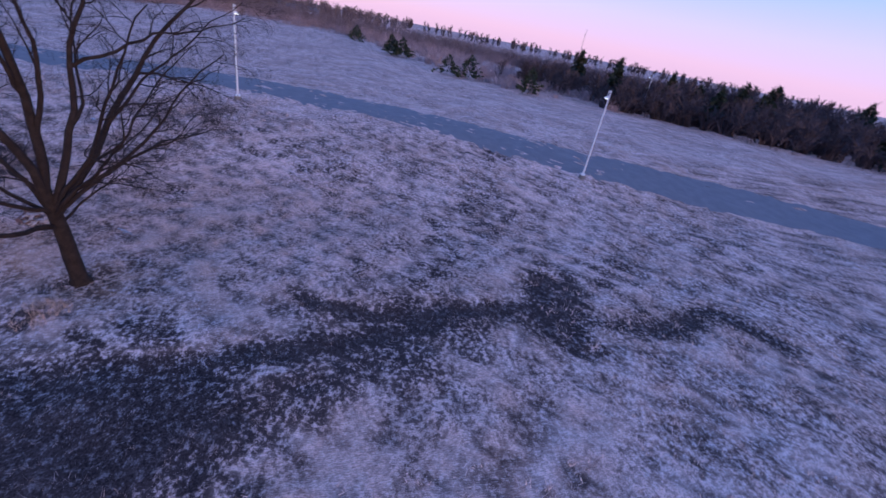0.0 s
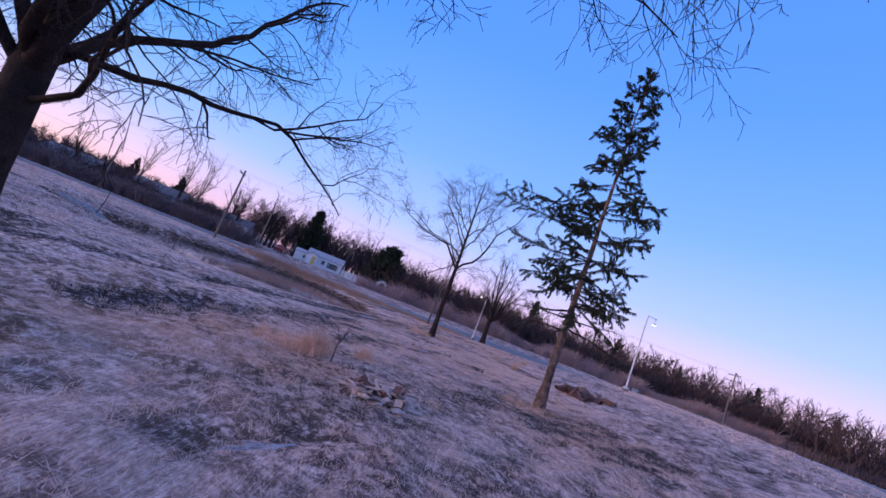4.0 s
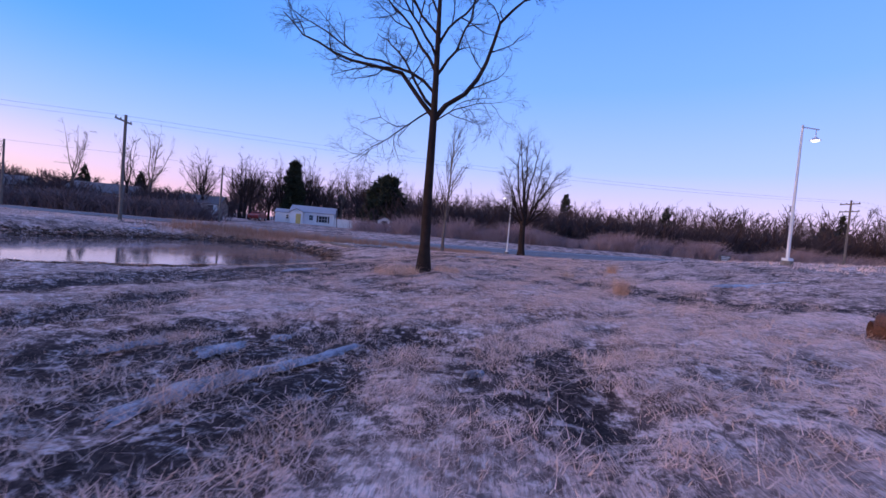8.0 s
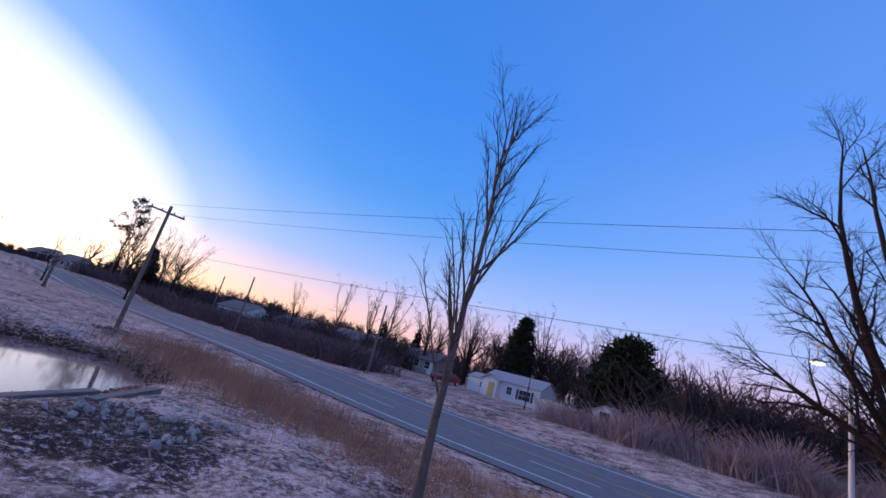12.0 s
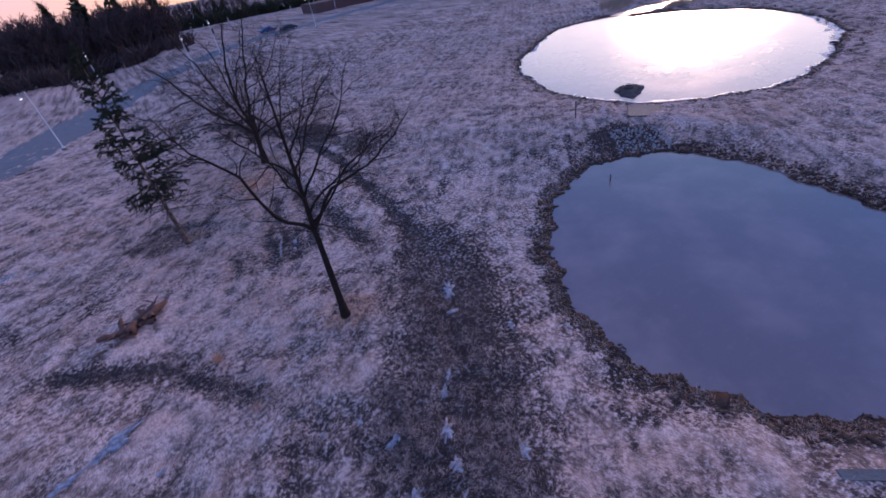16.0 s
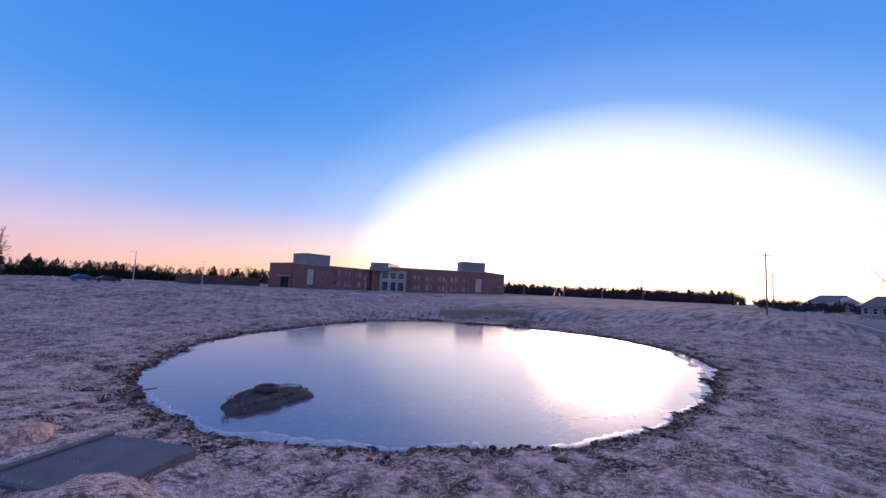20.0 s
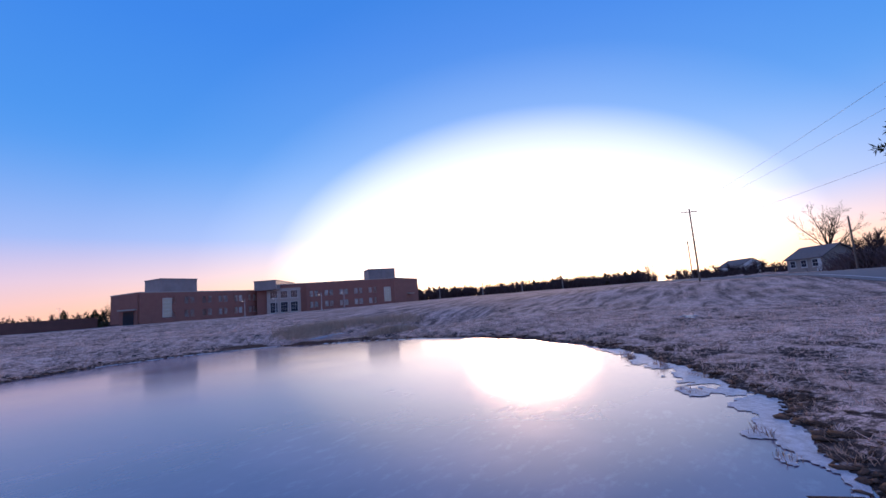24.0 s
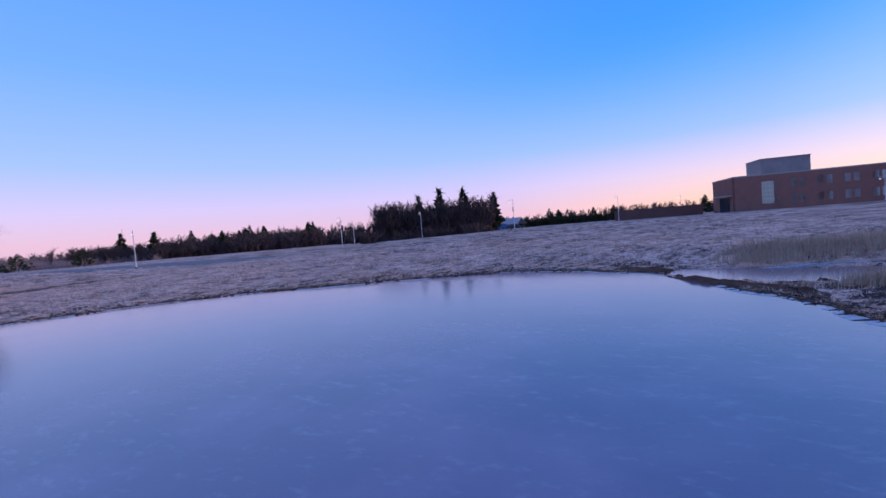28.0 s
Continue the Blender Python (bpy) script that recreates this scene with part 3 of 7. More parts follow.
def build_ground():
    def axis(lo, hi, fine):
        mid = np.arange(lo, hi, fine)
        out = np.cumsum(fine * 1.2 ** np.arange(1, 50))
        out = out[out < 2600]
        return np.concatenate([lo - out[::-1], mid, hi + out])

    X, Y = axis(-78, 44, 0.42), axis(-32, 74, 0.42)
    gx, gy = np.meshgrid(X, Y)
    x, y = gx.ravel(), gy.ravel()
    z = land(x, y)
    nx, ny = len(X), len(Y)
    i = np.arange(nx - 1)[None] + np.arange(ny - 1)[:, None] * nx
    F = np.stack([i, i + 1, i + nx + 1, i + nx], -1).reshape(-1, 4)
    dip = np.full(len(x), 9.0)
    for line in [TRACK] + RUTS:
        dip = np.minimum(dip, near_line(x, y, line))
    lump = wave(x, y, 8.5, 31) + 0.7 * wave(x + 3, y, 12.7, 32)
    near = step(-78, -74, x) * step(44, 40, x) * step(-32, -28, y) * step(74, 70, y)
    z = z - 0.10 * step(0.8, 0.2, dip + 0.3 * wave(x, y, 2.3, 33)) + near * (0.016 * lump + 0.05 * np.clip(clumps(x, y), -1, 1)) * step(0.1, 0.6, gap(POND_EAST, x, y)) * step(0.1, 0.6, gap(POND_WEST, x, y)) * step(0.5, 3, np.abs(y - road_line(x) - 5) - 7)
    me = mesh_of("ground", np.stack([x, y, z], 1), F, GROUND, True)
    ge, gw = gap(POND_EAST, x, y), gap(POND_WEST, x, y)
    rag = 0.6 * wave(x, y, 1.9, 7) + 0.4 * wave(x, y, 4.3, 8)
    track = near_line(x, y, TRACK)
    wide = 0.8 + 1.5 * step(20, 27, y)
    mud = (0.38 + 0.5 * step(20, 26, y)) * step(1.8, 0.5, (track + 0.9 * rag) / wide)
    mud = np.maximum(mud, step(0.62, 0.25, track + 0.16 * rag))
    mud = np.maximum(mud, 0.55 * step(2.0, 0.6, near_line(x, y, [(-7.1, 3.4), (-7.2, 0.6), (-6.4, -1.2), (-4.9, -4.1), (-4.0, -6.2)]) + 0.8 * rag))
    mud = np.maximum(mud, 0.95 * step(2.9, 1.2, np.hypot(x + 6.3, (y - 1.4) * 0.6) + 0.7 * rag))
    mud = np.maximum(mud, 0.9 * step(2.8, 1.3, np.hypot((x - 3.1) * 0.6, y - 33.5) + 0.9 * rag))
    mud = np.maximum(mud, 0.7 * step(3.0, 1.0, np.hypot(x + 7.8, (y - 8.2) * 0.5) + 1.1 * rag))
    mud = np.maximum(mud, 0.5 * step(2.6, 1.0, np.hypot(x + 2.6, (y + 7.4) * 0.6) + 1.1 * rag))
    mud = np.maximum(mud, 0.85 * step(1.0, 0.6, track + 0.35 * rag) * step(18, 24, y))
    mud = np.maximum(mud, 0.58 * step(3.6, 1.6, np.hypot((x - 4.5) * 0.7, y - 34.0) + 1.2 * rag))
    for line in RUTS:
        d = near_line(x, y, line)
        mud = np.maximum(mud, np.maximum(step(0.55, 0.2, d + 0.12 * rag), 0.45 * step(1.5, 0.4, d + 0.5 * rag)))
    mud = np.maximum(mud, 0.26 * step(5.5, 2.0, np.hypot((x - 8.6) * 0.8, (y - 36.5) * 0.75) + 1.6 * rag))
    mud = np.maximum(mud, 0.8 * step(2.6, 1.0, np.hypot((x - 8.6) * 0.6, (y - 11.3) * 0.8) + 1.1 * rag))
    mud = np.maximum(mud, 0.45 * step(2.4, 1.0, np.hypot((x - 5.0) * 0.7, y - 8.7) + 1.1 * rag))
    mud = np.maximum(mud, 0.48 * step(2.6, 1.0, np.hypot((x - 6.9) * 0.7, y - 32.3) + 1.1 * rag))
    mud = np.maximum(mud, (0.95 - 0.6 * step(-17, -22, x) * step(28, 34, y)) * step(1.6, 0.4, ge + 0.5 * rag))
    mud = np.maximum(mud, 0.95 * step(3.2, 1.6, np.hypot(x + 1.5, y - 45.7) + 0.8 * rag))
    mud = np.maximum(mud, 0.8 * step(1.2, 0.1, gw + 0.6 * rag))
    mud = np.maximum(mud, 0.58 * step(0.15, 0.6, wave(x, y, 0.33, 9)) * step(-0.1, 0.4, rag) * step(26, 18, x))
    mud = np.maximum(mud, 1.1 * step(3.0, 1.8, np.hypot(x + 20.2, y - 25.8) + 0.5 * rag))
    mud = np.maximum(mud, 0.9 * step(2.2, 0.5, np.hypot(x + 22.1, y - 46.4) + 0.5 * rag))
    mud = np.maximum(mud, 0.35 * step(3.0, 1.0, np.hypot(x - 3.6, y - 5.2) + rag))
    mud = np.maximum(mud, 0.9 * step(-0.3, 0.3, rag) * step(4.5, 2.0, near_line(x, y, [(-63, -6.5), (-66.5, -1), (-70, 2), (-76, 3.4)])))
    mud = np.maximum(mud, 0.75 * step(-0.1, 0.5, rag) * step(3.2, 2.0, gw) * step(0.5, 1.2, gw))
    rust = np.maximum(step(3.2, 0.8, near_line(x, y, [(-18.48, 48.12), (-9.91, 51.10), (-0.91, 54.23), (4.83, 57.50)]) + rag), 0.8 * step(4.5, 1, np.hypot(x - 1.5, y - 7.1) + rag))
    rust = np.maximum(rust, step(1.6, 0.4, np.hypot(x - 3.7, y - 27.0) + 0.4 * rag))
    litter = step(1.5, 0.4, np.hypot(x + 0.2, y - 3.6) + 0.4 * rag)
    mud = np.maximum(mud, 0.42 * litter)
    rust = np.maximum(rust, 0.95 * step(1.9, 0.5, np.hypot(x + 0.2, y - 3.6) + 0.4 * rag))
    frost = 0.16 + 0.35 * step(0.1, 0.9, wave(x, y, 0.21, 11)) + 0.3 * step(0.2, 0.9, wave(x, y, 0.6, 12)) * step(-0.2, 0.5, rag)
    frost = np.maximum(frost, 0.6 * step(-5, -13, y) * step(-0.5, 0.7, wave(x, y, 0.33, 14) + 0.5 * rag))
    frost = np.maximum(frost, 0.45 * step(0.5, 2.0, ge) * step(6.0, 2.5, ge) * step(-14, -6, x))
    far_east = step(17, 25, x) * step(50, 40, y)
    frost = np.maximum(frost, 0.6 * far_east)
    frost = np.maximum(frost, (0.5 + 0.3 * step(2, -3, x)) * step(-0.6, 0.5, wave(x, y, 0.4, 15) + 0.6 * rag) * step(-14, -9, x) * step(14, 10, x) * step(5, 9, y))
    # bare marks thin spots, coloured dark both as soil and as painted shade
    for name, val in (("bare", np.clip(step(0.1, -0.75, clumps(x, y) + 0.25 * rag) * 0.95 * (1 - 0.7 * far_east), 0, 1)), ("mud", mud), ("rust", rust), ("frost", np.clip(frost, 0, 1))):
        a = me.attributes.new(name, "FLOAT", "POINT")
        a.data.foreach_set("value", np.ascontiguousarray(val, np.float32))
    ob = new("ground", me)
    tagged(ob, "frosted dry winter grass field with muddy tracks", "ground", kind="structure")


build_ground()


def build_pond(pond, name, mat, label):
    th = np.linspace(0, 2 * np.pi, 240, endpoint=False)
    r = shore(pond, th) + 0.35
    rings = np.array([0.0, 0.4, 0.75, 1.0])
    V = np.stack([pond[0][0] + np.outer(rings, r * np.cos(th)), pond[0][1] + np.outer(rings, r * np.sin(th)), np.full((4, 240), pond[2])], -1).reshape(-1, 3)
    j, s = np.arange(3)[:, None], np.arange(240)[None]
    F = np.stack([j * 240 + s, j * 240 + (s + 1) % 240, (j + 1) * 240 + (s + 1) % 240, (j + 1) * 240 + s], -1).reshape(-1, 4)
    tagged(new(name, mesh_of(name, V, F[:, ::-1], mat, True)), label, "pond", kind="structure")


build_pond(POND_EAST, "pond_east", WATER_EAST, "still dark pond water inside a muddy grass bank")
build_pond(POND_WEST, "pond_west", WATER_WEST, "still pond with a skin of thin ice")


# ---- roads ----
def strip(name, centre, half, lift, mat, label="", kind="structure", category="road", parent=None, drop=0.0):
    """A strip laid over the land along a line: centre(t) gives x, y and half its half width."""
    c = np.asarray(centre, float)
    d = np.gradient(c, axis=0)
    d /= np.linalg.norm(d, axis=1)[:, None]
    nrm = np.stack([-d[:, 1], d[:, 0]], 1)
    n = len(c)
    across = np.linspace(-1, 1, 7)
    p = c[:, None] + nrm[:, None] * across[None, :, None] * np.broadcast_to(half, (n,))[:, None, None]
    z = land(p[..., 0], p[..., 1]) + lift
    z[:, 0] -= drop
    z[:, -1] -= drop
    V = np.concatenate([p, z[..., None]], -1).reshape(-1, 3)
    i = np.arange(n - 1)[:, None] * 7 + np.arange(6)[None]
    F = np.stack([i, i + 7, i + 8, i + 1], -1).reshape(-1, 4)
    ob = new(name, mesh_of(name, V, F[:, ::-1], mat, True))
    if parent:
        ob.parent = parent
        return tagged(ob, label)
    return tagged(ob, label, category, kind=kind)


def smooth_line(pts, n):
    pts = np.array(pts, float)
    t = np.linspace(0, len(pts) - 1, n)
    i = np.clip(t.astype(int), 0, len(pts) - 2)
    p0, p1, p2, p3 = (pts[np.clip(i + k, 0, len(pts) - 1)] for k in (-1, 0, 1, 2))
    u = (t - i)[:, None]
    return 0.5 * (2 * p1 + (p2 - p0) * u + (2 * p0 - 5 * p1 + 4 * p2 - p3) * u ** 2 + (3 * p1 - p0 - 3 * p2 + p3) * u ** 3)


mx = np.concatenate([np.linspace(-420, -90, 60), np.linspace(-88, 120, 120), np.linspace(125, 420, 30)])
main_line = np.stack([mx, road_line(mx)], 1)
side = np.array([-0.22, 0.976])


def beside(off):
    return main_line + side * off


strip("road_main_verge", beside(4.3), 7.2, 0.02, GRAVEL, "pale gravel verges of the main road", category="verge", drop=0.5)
road_main = strip("road_main", beside(4.3), 5.5, 0.05, ASPHALT, "grey worn asphalt main road with lane lines")
strip("edge_line", beside(0.0), 0.10, 0.062, PAINT_WHITE, parent=road_main)
strip("edge_line", beside(8.6), 0.10, 0.062, PAINT_WHITE, parent=road_main)
strip("centre_line", beside(4.9), 0.09, 0.062, PAINT_YELLOW, parent=road_main)
for s in np.arange(-86, 20, 12.0):
    xs = np.linspace(s, s + 3.2, 5)
    strip("lane_dash", np.stack([xs, road_line(xs)], 1) + side * 2.75, 0.07, 0.062, PAINT_WHITE, parent=road_main)
park_line = smooth_line([(-294.26, -174.24), (-167.42, -135.20), (-102.06, -105.83), (-67.09, -94.84), (-38.13, -85.73), (-18.27, -78.37), (-2.10, -66.30), (9.79, -46.03), (18.61, -24.76), (26.34, -10.31), (30.68, 2.26), (31.47, 14.15), (30.32, 27.78), (29.43, 40.39), (28.72, 54.02), (28.48, 66.84)], 260)
strip("road_park", park_line, 4.3, 0.045, ASPHALT, "bluish grey asphalt lane curving past lamp posts", drop=0.12)


# ---- trees ----
def leader(rng, base, height, radius, k=9, lean=(0, 0), wob=0.05, top=0.15, flare=1.5):
    """One stem from its foot upwards."""
    z = np.linspace(0, 1, k)
    p = np.stack([base[0] + lean[0] * z * height, base[1] + lean[1] * z * height, base[2] + z * height], 1)
    p[1:, :2] += np.cumsum(rng.normal(size=(k - 1, 2)) * wob, 0)
    r = radius * (1 - (1 - top) * z)
    r[0] *= flare
    return p[None], r[None]


def limbs_from(rng, start, ways, lengths, radius, lift, k=9, wob=0.10, tip=0.12):
    """Main limbs that leave one point of a trunk: ways are (compass degrees, degrees above level)."""
    P, R = [], []
    for (yaw, el), L in zip(ways, lengths):
        d = np.array([math.sin(radians(yaw)) * math.cos(radians(el)), math.cos(radians(yaw)) * math.cos(radians(el)), math.sin(radians(el))])
        pts, d0 = [np.array(start, float)], d.copy()
        for i in range(k - 1):
            d = d * 0.62 + d0 * 0.38 + rng.normal(size=3) * wob * 1.6 + np.array([0, 0, lift * i / k * 0.5])
            d /= np.linalg.norm(d)
            pts.append(pts[-1] + d * L / (k - 1))
        P.append(pts)
        R.append(radius * (0.6 + 0.4 * L / max(lengths)) * np.linspace(1, tip, k))
    return np.array(P), np.array(R)


def bare_tree(name, where, seed, trunk, limbs, levels, label, bark=BARK, trunk_sides=12, crook=0.14):
    """A leafless tree: trunk, each limb a part, and all finer branches as one crown of twigs. Points are taken from the tree's foot."""
    rng = np.random.default_rng(seed)
    ob = thing(name, where, 0, label, "tree")
    TP, TR = trunk(rng)
    linked("trunk", mesh_of("trunk", *tubes(TP, TR, trunk_sides), bark, True), ob)
    LP, LR = limbs(rng)
    for p, r in zip(LP, LR):
        linked("limb", mesh_of("limb", *tubes(p[None], r[None], 7), bark, True), ob)
    bits, P, R = [], LP, LR
    more = [(LP, LR)]
    for n, span, angle, length, radius, lift, k, sides in levels:
        Q = [spawn(rng, p, r, n, span, angle, length, radius, lift, k, crook) for p, r in more[-1:]]
        P, R = Q[0]
        bits.append(tubes(P, R, sides))
        more.append((P, R))
    linked("twig_crown", mesh_of("twig_crown", *join(bits), TWIG), ob, "fine leafless twigs")["kind"] = "stuff"
    return ob


def at(x, y, dz=0.0):
    return (x, y, ground_at(x, y) + dz)


# the broad old tree: limbs as (foot height, compass, rise, length, bend, foot radius)
OLD_LIMBS = [(2.15, 296, 27, 6.6, 0.02, 0.084), (2.75, 300, 24, 7.0, 0.04, 0.066), (2.75, 300, 77, 9.2, 0.0, 0.130), (2.80, 300, 84, 9.0, 0.0, 0.15), (2.70, 128, 74, 8.8, 0.05, 0.118), (2.50, 128, 31, 10.8, -0.02, 0.122),
             (2.75, 126, 34, 6.6, -0.75, 0.072), (2.6, 20, 50, 5.4, -0.1, 0.07), (2.6, 197, 58, 7.0, 0.0, 0.07), (2.6, 150, 46, 7.0, -0.1, 0.07), (2.5, 232, 44, 6.0, 0.0, 0.065), (2.45, 335, 42, 5.8, 0.0, 0.06),
             (2.9, 38, 20, 4.4, -0.75, 0.055), (2.2, 120, 26, 3.2, -0.1, 0.046)]
# long boughs that leave a limb: (limb, share of its length, compass, rise, length, bend, foot radius)
OLD_BOUGHS = [(5, 0.52, 130, 12, 4.8, -0.40, 0.048), (5, 0.34, 124, 8, 4.4, -0.35, 0.042), (5, 0.28, 136, 52, 6.4, -0.1, 0.052), (4, 0.48, 130, 26, 6.4, -0.10, 0.054), (4, 0.28, 110, 50, 6.6, -0.1, 0.052), (2, 0.30, 305, 18, 6.0, 0.0, 0.050), (2, 0.42, 300, 36, 6.2, -0.1, 0.050),
              (2, 0.54, 290, 48, 4.6, 0.0, 0.042), (0, 0.50, 310, 10, 4.2, -0.1, 0.038), (8, 0.3, 160, 40, 5.0, -0.1, 0.042), (3, 0.22, 110, 78, 6.6, 0.0, 0.078), (3, 0.36, 300, 66, 5.4, 0.0, 0.060), (6, 0.5, 128, 24, 3.2, -0.2, 0.034)]


def old_limbs(g):
    got = [limbs_from(g, (-0.12 * h, 0.035 * h, h), [(yaw, el)], [L], r, lift, 16, 0.085, 0.2) for h, yaw, el, L, lift, r in OLD_LIMBS]
    for i, share, yaw, el, L, lift, r in OLD_BOUGHS:
        got.append(limbs_from(g, got[i][0][0][int(share * 15)], [(yaw, el)], [L], r, lift, 16, 0.11, 0.18))
    return np.concatenate([p for p, _ in got]), np.concatenate([r for _, r in got])


bare_tree("spreading_tree", at(-0.20, 3.70, -0.1), 11,
          lambda g: leader(g, (0, 0, 0), 2.95, 0.24, 11, (-0.12, 0.035), 0.010, 0.72, 1.6),
          old_limbs,
          [(6, (0.28, 1.0), (25, 50), 2.3, 0.027, -0.05, 7, 5), (5, (0.15, 1.0), (28, 62), 1.15, 0.0125, -0.35, 6, 4), (5, (0.15, 1.0), (25, 65), 0.6, 0.006, -0.6, 5, 3), (3, (0.2, 1.0), (25, 60), 0.28, 0.0035, -0.4, 3, 3)],
          "large spreading bare tree with dark ridged trunk", crook=0.26)
# the upright tree beside the muddy track
FORK_LIMBS = [(4.60, 72, 62, 7.0, 0.05, 0.085), (4.75, 272, 40, 6.2, -0.05, 0.080), (4.95, 262, -36, 3.0, -0.10, 0.030), (5.00, 300, 50, 5.4, 0.0, 0.055), (5.45, 266, 34, 5.2, -0.1, 0.052), (5.9, 20, 56, 4.6, 0.0, 0.050), (6.1, 282, 52, 5.2, 0.0, 0.052),
              (6.5, 200, 46, 3.8, 0.0, 0.042), (6.8, 80, 50, 3.6, 0.0, 0.045), (7.2, 262, 44, 4.0, 0.0, 0.042), (7.8, 320, 54, 3.4, 0.0, 0.036), (8.3, 100, 58, 2.8, 0.0, 0.034), (8.8, 270, 60, 2.6, 0.0, 0.030), (9.3, 30, 66, 2.2, 0.0, 0.026), (4.55, 110, 18, 2.2, -0.2, 0.026)]


def forked_limbs(g):
    got = [limbs_from(g, (-0.026 * h, 0.01 * h, h), [(yaw, el)], [L], r, lift, 12, 0.09, 0.18) for h, yaw, el, L, lift, r in FORK_LIMBS]
    P = np.stack([p[0] for p, _ in got])
    return P, np.stack([r[0] for _, r in got])


bare_tree("forked_tree", at(3.90, 27.20, -0.05), 23,
          lambda g: leader(g, (0, 0, 0), 11.0, 0.17, 14, (-0.026, 0.01), 0.012, 0.12, 1.5),
          forked_limbs,
          [(9, (0.2, 1.0), (28, 60), 1.7, 0.023, 0.06, 6, 4), (7, (0.15, 1.0), (28, 62), 0.77, 0.009, -0.15, 4, 3), (5, (0.2, 1.0), (25, 60), 0.38, 0.005, -0.25, 3, 3)],
          "tall bare tree with a straight dark trunk and one leader", crook=0.2)
# the slim pale tree: branches all the way up one stem
def slim_limbs(g):
    P, R = leader(g, (0, 0, 0), 11.2, 0.13, 12, (0.0, 0.0), 0.04, 0.06, 1.4)
    return spawn(g, P, R, 24, (0.20, 0.92), (16, 32), 4.4, 0.038, 0.30, 8, 0.05, 0.72)


bare_tree("slender_tree", at(2.30, 51.40, -0.05), 31,
          lambda g: leader(np.random.default_rng(31), (0, 0, 0), 11.2, 0.13, 12, (0.0, 0.0), 0.04, 0.06, 1.4),
          slim_limbs,
          [(8, (0.2, 1.0), (16, 36), 1.15, 0.013, 0.4, 5, 4), (5, (0.2, 1.0), (18, 42), 0.5, 0.006, 0.3, 4, 3)],
          "slender pale-barked bare tree with upswept branches", BARK_PALE)
# the many-stemmed dark tree
bare_tree("vase_shaped_tree", at(9.90, 59.20, -0.05), 47,
          lambda g: leader(g, (0, 0, 0), 3.6, 0.36, 7, (0, 0), 0.02, 0.75, 1.35),
          lambda g: limbs_from(g, (0, 0, 3.0), [(0, 86), (80, 78), (270, 76), (180, 78), (300, 64), (60, 58), (105, 42), (250, 52), (20, 70), (285, 40), (95, 60)],
                               [10.6, 9.6, 9.8, 8.8, 7.4, 7.0, 5.2, 5.8, 8.4, 4.6, 7.2], 0.15, 0.08, 9, 0.08),
          [(11, (0.15, 1.0), (22, 52), 2.4, 0.04, 0.2, 5, 4), (8, (0.15, 1.0), (22, 55), 1.05, 0.016, 0.1, 4, 3), (5, (0.2, 1.0), (22, 55), 0.55, 0.010, 0.0, 3, 3)],
          "dark bare tree with many steep stems beside the road")


def needle_sprays(rng, P, per, size, droop, fat=0.13):
    """Short needled twigs along branches, as slim leaf-shaped pieces hung below them."""
    N, k, _ = P.shape
    M = N * per
    idx = np.repeat(np.arange(N), per)
    t = rng.uniform(0.12, 1.0, M) * (k - 1)
    i = np.minimum(t.astype(int), k - 2)
    u = (t - i)[:, None]
    p = P[idx, i] * (1 - u) + P[idx, i + 1] * u
    d = P[idx, i + 1] - P[idx, i]
    d /= np.linalg.norm(d, axis=1)[:, None] + 1e-9
    w = d * rng.uniform(0.1, 0.9, (M, 1)) + rng.normal(size=(M, 3)) * 0.55 + np.array([0, 0, -droop])
    w /= np.linalg.norm(w, axis=1)[:, None]
    s = np.cross(w, rng.normal(size=(M, 3)))
    s /= np.linalg.norm(s, axis=1)[:, None] + 1e-9
    L = size * rng.uniform(0.5, 1.3, (M, 1))
    V = np.stack([p, p + w * L * 0.5 + s * L * fat, p + w * L, p + w * L * 0.5 - s * L * fat], 1).reshape(-1, 3)
    return V, np.arange(M * 4).reshape(-1, 4)


